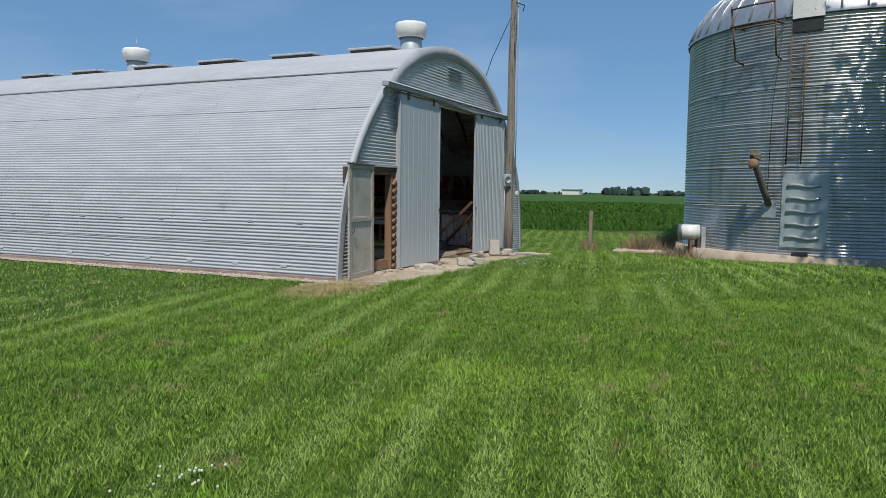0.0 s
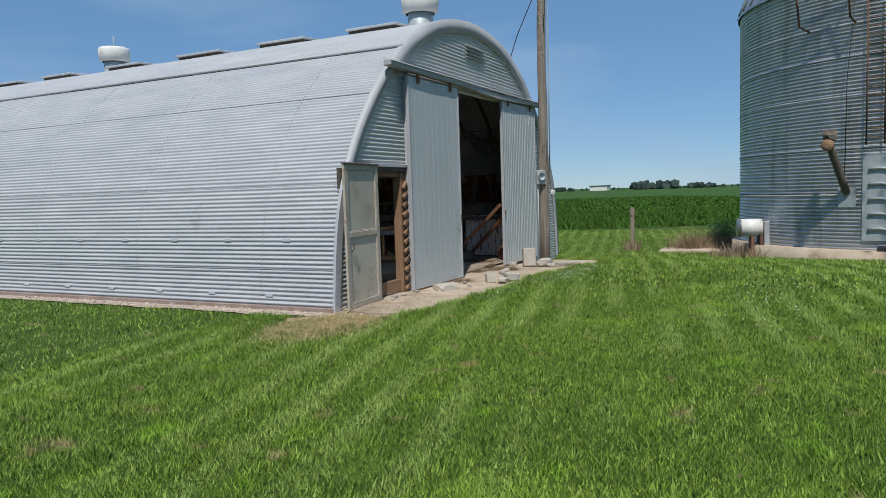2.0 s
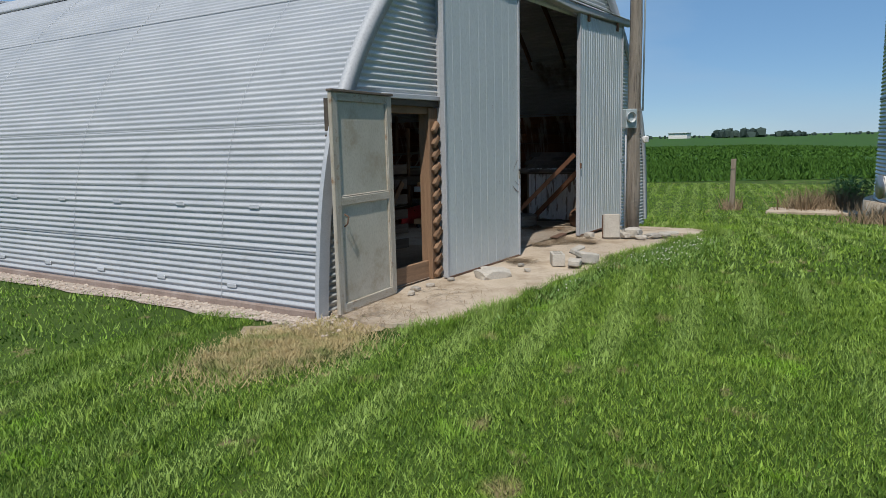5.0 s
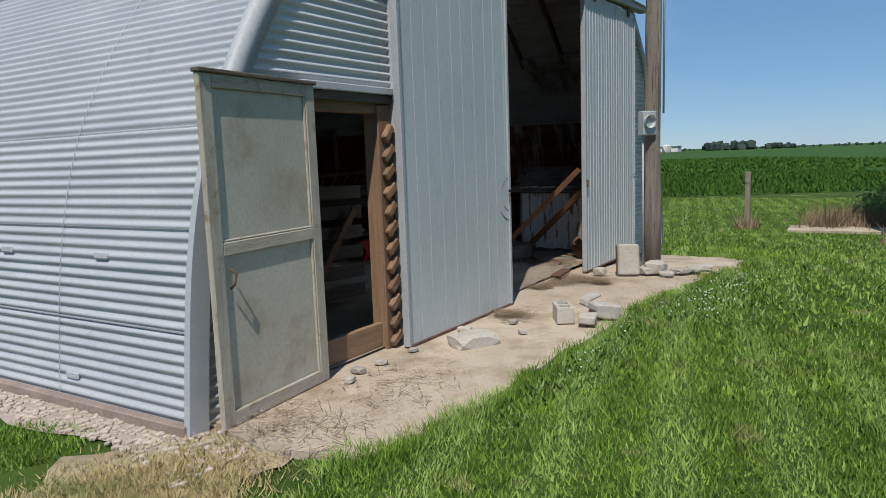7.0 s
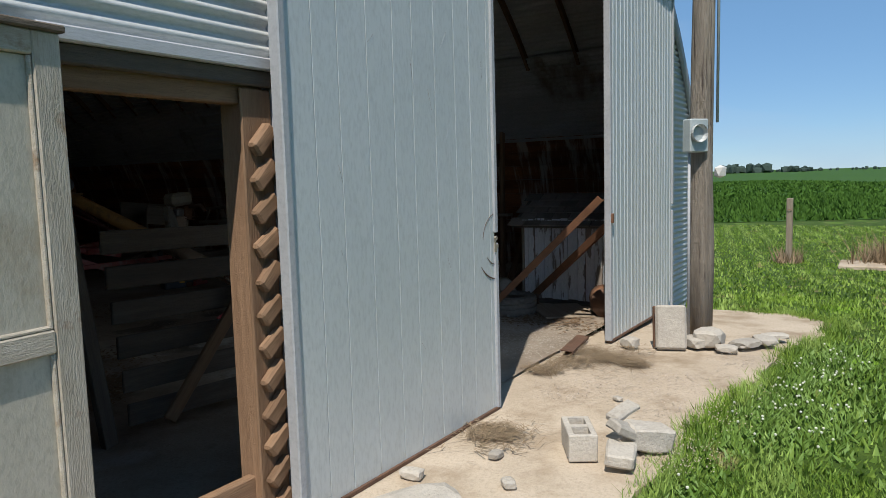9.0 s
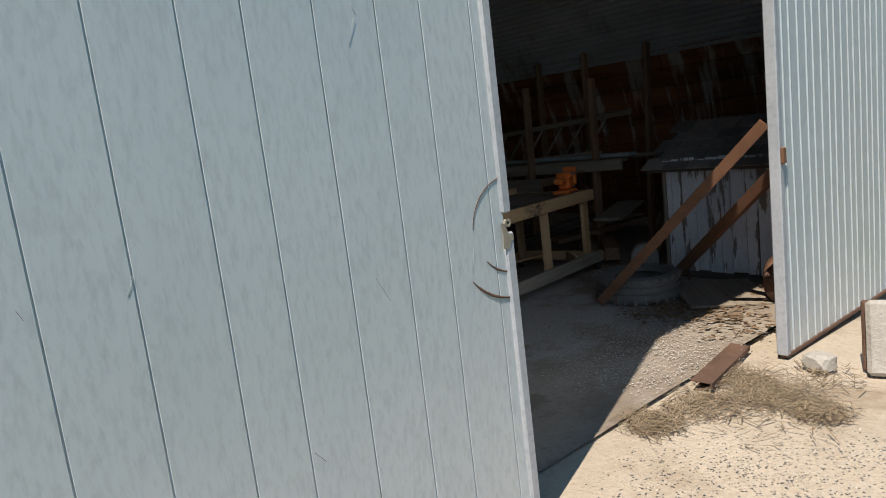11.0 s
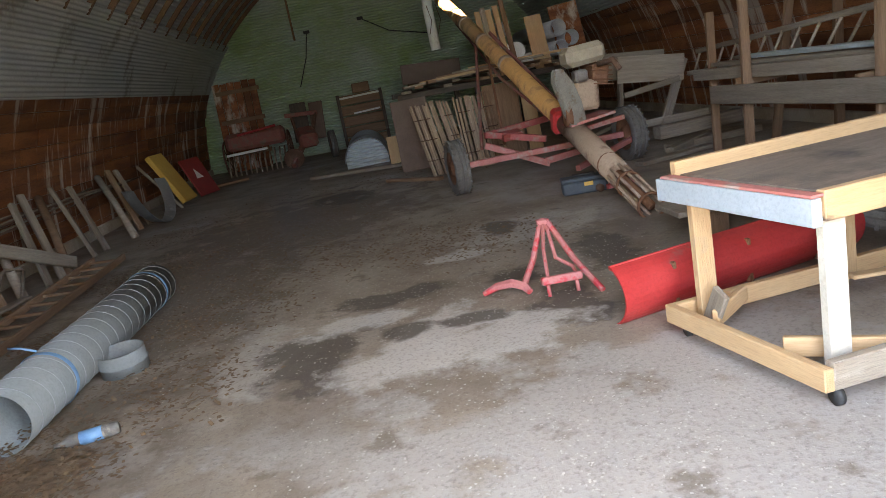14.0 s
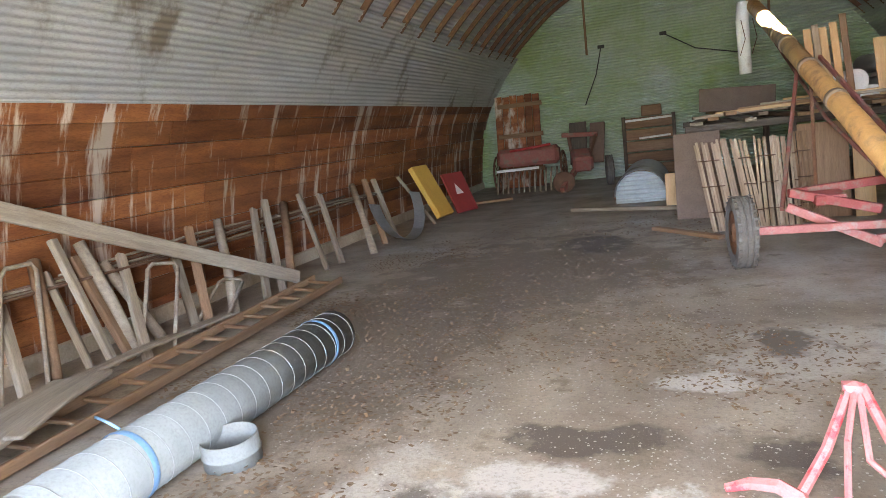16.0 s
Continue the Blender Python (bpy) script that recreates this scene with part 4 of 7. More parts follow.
slab("stile", (-0.98, -0.04, 0.04), (-0.89, 0.0, 2.14), "screen_frame", grain_up=True)
slab("stile", (-0.09, -0.04, 0.04), (0.0, 0.0, 2.14), "screen_frame", grain_up=True)
slab("top_rail", (-0.89, -0.04, 2.06), (-0.09, 0.0, 2.14), "screen_frame")
slab("mid_rail", (-0.89, -0.04, 1.08), (-0.09, 0.0, 1.16), "screen_frame")
slab("bottom_rail", (-0.89, -0.04, 0.04), (-0.09, 0.0, 0.13), "screen_frame", "rotten wooden bottom rail")
slab("upper_panel", (-0.89, -0.018, 1.16), (-0.09, -0.01, 2.06), "screen_panel")
slab("lower_panel", (-0.89, -0.018, 0.13), (-0.09, -0.01, 1.08), "screen_panel")
slab("moulding", (-0.105, -0.035, 1.16), (-0.09, -0.016, 2.06), "screen_frame")
slab("moulding", (-0.105, -0.035, 0.13), (-0.09, -0.016, 1.08), "screen_frame")
slab("moulding", (-0.89, -0.035, 1.16), (-0.10, -0.016, 1.175), "screen_frame")
slab("drip_cap", (-0.99, -0.06, 2.14), (0.01, 0.01, 2.165), "wood_dark")
rod("pull_handle", [FRONT @ HX @ Vector(p) for p in ((-0.86, -0.045, 1.0), (-0.84, -0.075, 0.97), (-0.86, -0.075, 0.91), (-0.86, -0.04, 0.88))], 0.008, "rust_dark", sd)

# Roof: vents and low hatches.
for x, y in ((4.84, 0.95), (4.84, 10.0)):
    v = thing("roof_vent", "round galvanised ventilator with a wide cap on the roof ridge", "roof vent", (x, y, 4.95), "roof ventilators")
    lathed("stack", [(0.27, 4.9), (0.26, 5.40), (0.20, 5.45)], "galv", v)
    lathed("cap", [(0.30, 5.36), (0.37, 5.40), (0.39, 5.66), (0.36, 5.72), (0.20, 5.74), (0.01, 5.745)], "white_paint", v, "pale weathered metal cap")
    for p in v.children:
        p.matrix_basis = Matrix.Translation((0, 0, -4.95))
    if y > 5:
        rod("spike", [(x, y, 5.7), (x, y, 6.05)], 0.012, "galv", v)
for y0, y1 in ((1.02, 2.2), (3.25, 4.5), (5.6, 6.9), (8.1, 9.25), (10.6, 11.7), (12.7, 13.9)):
    h = thing("roof_hatch", "low silver metal hatch cover on the roof", "roof hatch", (4.3, (y0 + y1) / 2, 5.0), "roof hatches")
    bm = bmesh.new()
    box(bm, (0.75, y1 - y0, 0.05), pose(4.3, (y0 + y1) / 2, 5.045, 0, -4, 0), 0.01)
    part("cover", bm, "siding", h)
    bm = bmesh.new()
    box(bm, (0.65, y1 - y0 - 0.1, 0.06), pose(4.3, (y0 + y1) / 2, 5.0, 0, -4, 0), 0.005)
    part("curb", bm, "wood_dark", h)

# Utility pole with its meter box and cable.
pole = thing("utility_pole", "tall weathered grey wooden utility pole beside the barn", "utility pole", (7.05, -0.9, drop(7)))
bm = bmesh.new()
tube(bm, [(7.05 + 0.012 * k + 0.02 * math.sin(k), -0.9 - 0.01 * math.sin(k * 2), -0.1 + 0.9 * k) for k in range(11)], [0.118 - 0.004 * k + 0.004 * math.sin(2.3 * k) for k in range(11)], 14)
part("shaft", bm, "pole", pole, smooth=True)
bm = bmesh.new()
box(bm, (0.21, 0.13, 0.32), pose(6.93, -0.87, 1.97, 0, 0, -40), 0.012)
mb = part("meter_box", bm, "galv", pole, "grey metal meter box")
bm = bmesh.new()
lathe(bm, [(0.001, -0.03), (0.07, -0.03), (0.085, 0.0), (0.085, 0.03)], pose(6.85, -0.92, 1.99, 90, 0, -40), 16)
part("meter_dial", bm, "siding_front", mb)
rod("conduit", [(7.14, -1.03, 2.1), (7.16, -1.03, 4.0), (7.2, -1.02, 6.0), (7.24, -1.0, 7.5)], 0.014, "galv", pole)
rod("conduit", [(6.90, -0.82, 1.82), (6.92, -0.82, 0.0)], 0.014, "trim", pole)
rod("cable", [(7.12, -0.82, 6.2), (7.5, -0.2, 5.3), (7.9, 0.25, 4.55), (8.0, 0.5, 4.12)], 0.010, "black", pole, "drooping black service cable")
rod("bracket", [(7.1, -0.95, 5.55), (6.85, -1.05, 5.5)], 0.012, "rust", pole)
rod("bracket", [(7.1, -0.98, 6.6), (7.3, -1.15, 6.55), (7.25, -1.12, 6.4)], 0.015, "black", pole)
bm = bmesh.new()
rock(bm, (0.16, 0.12, 0.14), pose(7.36, -1.02, 1.62), 4, 1)
part("insulator", bm, "white_paint", pole)


# Rubble and slabs lying on the apron.
def lump(name, label, cat, at, size, seed, rz=0, mat="stone", rough=0.25, group=""):
    bm = bmesh.new()
    rock(bm, size, Matrix(), seed, 2, rough)
    o = part(name, bm, mat, None, "", pose(*at, 0, 0, rz))
    return tagged(o, label, cat, group)


GA = 0.045
bm = bmesh.new()
box(bm, (0.27, 0.07, 0.40), None, 0.02)
tagged(part("concrete_slab", bm, "stone", None, "", pose(6.16, -0.84, GA + 0.19, -10, 0, -68)), "pale concrete slab leaning on its edge", "concrete slab")
bm = bmesh.new()
box(bm, (0.28, 0.05, 0.38), None, 0.01)
tagged(part("concrete_slab", bm, "rust_dark", None, "", pose(6.24, -0.80, GA + 0.175, -10, 0, -68)), "rust-brown slab behind a paler one", "concrete slab")
for k, (x, y, sx, sy, sz) in enumerate(((6.42, -1.12, 0.34, 0.26, 0.17), (6.33, -1.02, 0.25, 0.2, 0.1), (6.25, -1.3, 0.2, 0.14, 0.06), (6.5, -1.42, 0.28, 0.2, 0.07), (6.7, -1.55, 0.3, 0.2, 0.07), (6.05, -0.5, 0.16, 0.13, 0.1), (6.95, -1.6, 0.24, 0.16, 0.05))):
    lump("rubble_stone", "broken lump of pale concrete on the apron", "rubble", (x, y, GA + sz * 0.42), (sx, sy, sz), k * 7.3, k * 50, group="broken concrete")
cb = thing("concrete_block", "grey hollow concrete block lying on the apron", "concrete block", (3.50, -1.0, GA))
bm = bmesh.new()
box(bm, (0.40, 0.20, 0.19), Matrix.Translation((0, 0, 0.095)), 0.006)
for cx in (-0.095, 0.095):
    top = max((f for f in bm.faces), key=lambda f: f.calc_center_median().z)
    bmesh.ops.bisect_plane(bm, geom=bm.verts[:] + bm.edges[:] + bm.faces[:], plane_co=(cx - 0.07, 0, 0), plane_no=(1, 0, 0))
    bmesh.ops.bisect_plane(bm, geom=bm.verts[:] + bm.edges[:] + bm.faces[:], plane_co=(cx + 0.07, 0, 0), plane_no=(1, 0, 0))
for cy in (-0.06, 0.06):
    bmesh.ops.bisect_plane(bm, geom=bm.verts[:] + bm.edges[:] + bm.faces[:], plane_co=(0, cy, 0), plane_no=(0, 1, 0))
wells = [f for f in bm.faces if f.normal.z > 0.9 and abs(f.calc_center_median().y) < 0.05 and 0.03 < abs(f.calc_center_median().x) < 0.16]
for f in bmesh.ops.extrude_discrete_faces(bm, faces=wells)["faces"]:
    for v in f.verts:
        v.co.z -= 0.16
part("block_body", bm, "stone", cb, "", pose(3.50, -1.0, GA, 0, 0, 30) @ Matrix.Scale(0.8, 4))
for k, (x, y, z, sx, sy, sz, rx, ry, rz) in enumerate(((3.62, -1.27, 0.12, 0.36, 0.17, 0.07, 12, 25, -35), (3.42, -1.27, 0.06, 0.30, 0.19, 0.09, 4, 0, 15), (3.70, -1.34, 0.08, 0.30, 0.22, 0.15, 0, 8, -50), (3.80, -1.16, 0.17, 0.26, 0.12, 0.05, 8, -12, -20))):
    bm = bmesh.new()
    box(bm, (sx * 0.82, sy * 0.82, sz * 0.85), None, 0.012)
    bmesh.ops.subdivide_edges(bm, edges=bm.edges[:], cuts=1, use_grid_fill=True)
    for v in bm.verts:
        v.co += noise.noise_vector(v.co * 9 + Vector((k * 5.0, 0, 0))) * 0.014
    tagged(part("broken_block", bm, "stone", None, "", pose(x, y, GA + z, rx, ry, rz)), "broken piece of pale concrete in a heap", "rubble", "broken concrete")
lump("flat_stone", "flat pale stone on the concrete", "stone", (2.42, -0.62, GA + 0.03), (0.44, 0.28, 0.15), 3, -30)
for k, (x, y, s) in enumerate(((3.2, -0.62, 0.07), (2.9, -0.85, 0.07), (1.35, -0.22, 0.08), (1.6, -0.25, 0.07), (2.0, -0.28, 0.06), (1.15, -0.3, 0.07), (4.5, -0.9, 0.05), (2.75, -0.35, 0.09))):
    lump("loose_stone", "small pale stone loose on the apron", "stone", (x, y, GA + s * 0.22), (s * 1.5, s, s * 0.6), k * 3.1, k * 40, group="loose stones")
bm = bmesh.new()
box(bm, (0.72, 0.11, 0.012), None, 0.003)
box(bm, (0.72, 0.012, 0.03), Matrix.Translation((0, -0.055, -0.010)))
tagged(part("rusty_strip", bm, "rust_dark", None, "", pose(5.79, -0.07, FL + 0.03, 4, 2, 10)), "bent rusty steel strip on the threshold", "metal strip")


def litter(name, label, cat, spots, n, mat, size, z, seed, flat=0.25):
    """Scattered straw, leaves or chips as one mesh of little curled cards."""
    r = np.random.default_rng(seed)
    verts, faces = [], []
    for cx, cy, rad in spots:
        for _ in range(n):
            a, d = r.uniform(0, 6.283), rad * math.sqrt(r.uniform(0, 1)) * r.uniform(0.5, 1)
            x, y = cx + d * math.cos(a), cy + d * math.sin(a)
            b, lx, ly = r.uniform(0, 6.283), size[0] * r.uniform(0.5, 1.3), size[1] * r.uniform(0.5, 1.3)
            c, s, k = math.cos(b), math.sin(b), len(verts)
            h = z + r.uniform(0.002, 0.02)
            tilt = r.uniform(-flat, flat)
            for u, w, q in ((-1, -1, 0), (1, -1, 1), (1, 1, 1), (-1, 1, 0)):
                verts.append((x + u * lx * c - w * ly * s, y + u * lx * s + w * ly * c, h + (u * lx * tilt if q else -u * lx * abs(tilt) * 0.5)))
            faces.append((k, k + 1, k + 2, k + 3))
    return tagged(placed(name, mesh_of(name, verts, faces, mat)), label, cat, kind="stuff")


litter("straw_litter", "scattered brown straw and dead stalks on the apron", "straw", [(3.45, -0.45, 0.4), (3.5, -0.5, 0.25), (5.4, -0.45, 0.5), (5.85, -0.55, 0.3), (1.3, -0.6, 0.6), (0.4, -0.35, 0.4), (0.2, -0.7, 0.5)], 150, "straw", (0.05, 0.0025), GA + 0.004, 2, 0.5)
litter("straw_heap", "matted brown straw and mud trodden over the doorway", "straw", [(5.54, -0.5, 0.22), (5.48, -0.72, 0.16), (5.3, -0.24, 0.26), (4.96, -0.12, 0.2), (5.7, -0.23, 0.25), (3.52, -0.42, 0.2)], 380, "straw", (0.045, 0.0022), GA + 0.004, 21, 0.5)
litter("leaf_litter", "dry brown leaves blown against the old doghouse", "dead leaves", [(6.9, 0.55, 0.5), (7.4, 0.35, 0.5), (6.6, 0.8, 0.4), (6.6, 0.3, 0.45), (7.3, 1.1, 0.3)], 150, "leaf_dry", (0.018, 0.012), FL + 0.004, 3, 0.6)
litter("gravel_grit", "pale gravel and grit along the edge of the apron", "gravel", [(4.4, -1.35, 0.5), (5.2, -1.4, 0.5), (3.7, -1.4, 0.4), (5.0, -0.9, 0.5), (4.6, -0.6, 0.5), (6.0, -1.5, 0.4), (0.2, -0.3, 0.4), (0.8, -0.9, 0.5)], 600, "gravel", (0.0045, 0.0035), GA + 0.002, 5, 0.9)

# Gravel strip along the foot of the wall, and the bare patch at the corner.
bm = bmesh.new()
prev = None
for k in range(60):
    y = -0.05 + k * 0.33
    cur = [bm.verts.new((-0.34 + 0.14 * noise.noise(Vector((y * 1.3, 0, 0))), y, 0.004)), bm.verts.new((0.05, y, 0.015))]
    if prev:
        bm.faces.new((prev[0], prev[1], cur[1], cur[0]))
    prev = cur
tagged(part("ground_strip", bm, "gravel"), "strip of gravel along the foot of the barn wall", "gravel strip", kind="structure")
bm = bmesh.new()
ring = [bm.verts.new((-0.42 + (0.85 + 0.35 * noise.noise(Vector((k * 0.4, 1, 0)))) * math.cos(6.283 * k / 40), -0.28 + (0.55 + 0.3 * noise.noise(Vector((k * 0.4, 5, 0)))) * math.sin(6.283 * k / 40), 0.004)) for k in range(40)]
bm.faces.new(ring)
tagged(part("ground_patch", bm, "dry_earth"), "bare dry patch of earth at the barn corner", "bare earth", kind="structure")
bm = bmesh.new()
r = random.Random(8)
for k in range(900):
    y = -0.5 + 7.5 * r.random() ** 1.6
    x = r.uniform(-0.33, 0.02) if y > 0.05 else r.uniform(-0.5, 0.55)
    s = r.uniform(0.012, 0.035)
    out = bmesh.ops.create_icosphere(bm, subdivisions=1, radius=s, matrix=pose(x, y, 0.012) @ Matrix.Diagonal((1, r.uniform(0.6, 1), 0.6, 1)))
tagged(part("gravel_stones", bm, "gravel"), "loose pale gravel stones at the wall foot", "gravel", kind="stuff")
px, py = rng.normal(-0.90, 0.38, 26000), rng.normal(-0.42, 0.25, 26000)
tagged(blades("dry_grass", px, py, np.full(26000, 0.0), 0.042, 0.009, "dead_grass", 1.3), "dead straw-coloured grass by the barn corner", "dry grass", kind="stuff")

# Grass that creeps over the rim of the apron.
rim = [p for p in edge if p.y < -0.95]
pick = rng.integers(0, len(rim), 16000)
px = np.array([rim[k].x for k in pick]) + rng.normal(0, 0.09, 16000)
py = np.array([rim[k].y for k in pick]) - 0.05 + rng.normal(0, 0.055, 16000)
tagged(blades("grass", px, py, drops(px) + 0.005, 0.075, 0.010, "blade", 1.0), "longer unmown grass along the apron rim", "grass", kind="stuff")

# Clover in flower at the edge of the apron.
cx = np.concatenate([rng.normal(a, b, c) for a, b, c in ((4.9, 0.45, 5200), (6.3, 0.5, 2600), (2.6, 0.6, 2500), (3.0, 1.2, 1500))])
cy = np.concatenate([rng.normal(a, b, c) for a, b, c in ((-1.85, 0.25, 5200), (-2.05, 0.2, 2600), (-1.62, 0.1, 2500), (-5.7, 0.4, 1500))])
ok = cy < -1.36 - 0.05 * cx
cx, cy = cx[ok], cy[ok]
tagged(blades("clover_leaves", cx, cy, drops(cx), 0.05, 0.030, "clover_leaf", 1.3), "patch of green clover at the apron edge", "clover", kind="stuff")
bm = bmesh.new()
r = random.Random(5)
for a, b, sa, sb, n in ((4.9, -1.85, 0.4, 0.22, 80), (6.3, -2.05, 0.45, 0.15, 40), (3.0, -5.7, 1.2, 0.4, 40), (-7.9, -4.0, 0.15, 0.15, 20), (2.7, -1.62, 0.5, 0.05, 14)):
    for _ in range(n):
        x, y = r.gauss(a, sa), r.gauss(b, sb)
        if y > -1.36 - 0.05 * x and x > 0:
            continue
        bmesh.ops.create_icosphere(bm, subdivisions=1, radius=0.0095, matrix=pose(x, y, drop(x) + r.uniform(0.04, 0.065)))
tagged(part("clover_flowers", bm, "clover"), "white clover flowers in the grass", "flowers", kind="stuff")

# Fence post, concrete pad and weeds beyond the barn.
fp = thing("fence_post", "weathered square wooden fence post in the grass", "fence post", (20.4, -0.3, drop(20.4)))
beam("post", (20.4, -0.3, drop(20.4) - 0.1), (20.42, -0.3, 0.86), 0.17, 0.15, "wood_grey", fp, bevel=0.012)
rod("staple_wire", [(20.31, -0.36, 0.55), (20.29, -0.30, 0.56), (20.31, -0.24, 0.55)], 0.008, "rust", fp)
bm = bmesh.new()
box_at(bm, (19.2, -6.0, drop(19.4) - 0.1), (20.5, -1.5, drop(19.4) + 0.1), 0.02)
tagged(part("pavement_pad", bm, "concrete"), "low old concrete strip in the grass", "concrete strip", kind="structure")
wx, wy = rng.normal(20.6, 0.35, 2600), rng.uniform(-6.5, -3.2, 2600)
wx[:200], wy[:200] = rng.normal(20.4, 0.2, 200), rng.normal(-0.3, 0.2, 200)
wx[900:1500], wy[900:1500] = rng.normal(15.6, 0.5, 600), rng.normal(-4.6, 0.35, 600)
tagged(blades("weeds", wx, wy, drops(wx), 0.36, 0.03, "straw", 0.9), "tall dry weeds and grass stalks", "weeds", kind="stuff")

bush = thing("bush", "yellow-green bush growing by the old concrete strip", "bush", (21.3, -3.65, drop(21.3)))
r = random.Random(31)
bm = bmesh.new()
cv, cf = [], []
for k in range(9):
    a, reach = k * 2.4, r.uniform(0.15, 0.5)
    tip = Vector((21.3 + reach * math.cos(a), -3.65 + reach * math.sin(a), drop(21.3) + r.uniform(0.45, 1.0)))
    tube(bm, [(21.3, -3.65, drop(21.3) - 0.05), (21.3 + reach * 0.4 * math.cos(a), -3.65 + reach * 0.4 * math.sin(a), drop(21.3) + 0.5), tip], [0.025, 0.016, 0.006], 5)
    for _ in range(110):
        c = tip + Vector((r.gauss(0, 0.17), r.gauss(0, 0.17), r.gauss(-0.1, 0.2)))
        w = Vector((r.gauss(0, 1), r.gauss(0, 1), r.gauss(0, 0.6))).normalized() * 0.06
        q = w.orthogonal().normalized() * 0.03
        i = len(cv)
        cv += [c - w, c + q, c + w, c - q]
        cf.append((i, i + 1, i + 2, i + 3))
part("stem", bm, "bark", bush)
placed("leaves", mesh_of("leaves", cv, cf, "clover_leaf"), bush)
px, py = np.concatenate([rng.normal(20.9, 0.35, 1500), rng.normal(20.3, 0.3, 500)]), np.concatenate([rng.normal(-3.45, 0.45, 1500), rng.normal(-2.4, 0.3, 500)])
tagged(blades("brush_pile", px, py, drops(px), 0.55, 0.03, "straw", 1.1), "heap of dry brush and dead stalks", "brush", kind="stuff")

# ---- grain bin ----
BC, BR, B0, B1 = Vector((18.4, -9.5)), 5.1, -0.45, 7.15


def on_bin(deg, z, out=0.0):
    a = radians(deg)
    return Vector((BC.x + (BR + out) * math.cos(a), BC.y + (BR + out) * math.sin(a), z))


gb = thing("grain_bin", "round corrugated galvanised steel grain bin with conical roof", "grain bin", (BC.x, BC.y, B0))
prof = [(BR + 0.021 * math.sin(6.28318 * k / 6), B0 + 0.25 + (B1 - B0 - 0.25) * k / 432) for k in range(433)]
lathed("bin_wall", prof, "bin", gb, "", Matrix.Translation((BC.x, BC.y, 0)), 96)
lathed("foundation", [(BR + 0.28, B0 - 0.2), (BR + 0.26, B0 + 0.22), (BR - 0.1, B0 + 0.26)], "concrete", gb, "concrete footing ring", Matrix.Translation((BC.x, BC.y, 0)), 64)
DOME = [(BR + 0.08, B1 + 0.05), (BR - 0.15, B1 + 0.65), (BR - 0.6, B1 + 1.25), (BR - 1.4, B1 + 1.85), (BR - 2.6, B1 + 2.35), (0.5, B1 + 2.8)]
roof = lathed("bin_roof", [(BR + 0.08, B1 - 0.03)] + DOME + [(0.45, B1 + 2.95), (0.01, B1 + 3.0)], "bin", gb, "", Matrix.Translation((BC.x, BC.y, 0)), 48)
for k in range(48):
    rod("roof_rib", [on_bin(7.5 * k + 2, z + 0.015, d - BR) for d, z in DOME], 0.035, "bin", roof, seg=5)
for z in (1.28, 2.55, 3.95, 5.0, 5.85):
    lathed("sheet_band", [(BR + 0.005, z - 0.03), (BR + 0.022, z - 0.02), (BR + 0.022, z + 0.02), (BR + 0.005, z + 0.03)], "galv_in", gb, "", Matrix.Translation((BC.x, BC.y, 0)), 96)


def bin_panel(nm, a0, a1, z0, z1, out, mat, label=""):
    bm = bmesh.new()
    n = 8
    cols = [[bm.verts.new(on_bin(a0 + (a1 - a0) * k / n, z, o)) for z, o in ((z0, 0), (z0, out), (z1, out), (z1, 0))] for k in range(n + 1)]
    for a, b in zip(cols, cols[1:]):
        for j in range(3):
            bm.faces.new((a[j], b[j], b[j + 1], a[j + 1]))
    bm.faces.new(cols[0])
    bm.faces.new(cols[-1][::-1])
    bmesh.ops.recalc_face_normals(bm, faces=bm.faces)
    return part(nm, bm, mat, gb, label)


bdoor = bin_panel("bin_door", 159.3, 174.0, 0.05, 2.3, 0.07, "galv", "mottled grey steel access door")
for k in range(5):
    bm = bmesh.new()
    tube(bm, [on_bin(161 + j * 1.5, 0.35 + k * 0.4 + 0.03 * math.sin(j), 0.085) for j in range(8)], 0.05, 6)
    part("door_rib", bm, "bin", bdoor, smooth=True)
# Solid black panel: the shade inside the hatch is put into its colour.
bin_panel("hatch_opening", 160.0, 169.5, 6.62, 7.0, 0.06, "black")
bin_panel("roof_lid", 160.0, 169.8, 7.02, 7.6, 0.10, "white_paint", "pale roof hatch lid")
bin_panel("floor_outlet", 163.5, 168.5, -0.43, -0.12, 0.16, "black")
for a in (160.4, 165.0):
    rod("ladder_rail", [on_bin(a, 2.6, 0.16), on_bin(a, 6.5, 0.16)], 0.022, "rust_dark", gb)
for k in range(17):
    rod("ladder_rung", [on_bin(160.4, 2.8 + 0.22 * k, 0.16), on_bin(165.0, 2.8 + 0.22 * k, 0.16)], 0.014, "rust_dark", gb, seg=6)
plat = [(142.8, 7.25), (156.8, 7.25)]
for a, _ in plat:
    rod("platform_strut", [on_bin(a, 5.85, 0.05), on_bin(a, 5.95, 0.45), on_bin(a, 7.6, 0.75)], 0.03, "rust_dark", gb)
    rod("platform_strut", [on_bin(a, 6.95, 0.02), on_bin(a, 6.95, 0.75)], 0.03, "rust_dark", gb)
for z, o in ((6.95, 0.75), (6.95, 0.3), (7.5, 0.75)):
    rod("platform_bar", [on_bin(142.8, z, o), on_bin(150, z, o + 0.03), on_bin(156.8, z, o)], 0.03, "rust_dark", gb)
rod("lift_rope", [on_bin(157.5, 7.2, 0.1), on_bin(155.5, 4.4, 0.25), on_bin(154.5, 1.6, 0.1)], 0.012, "black", gb, seg=5)
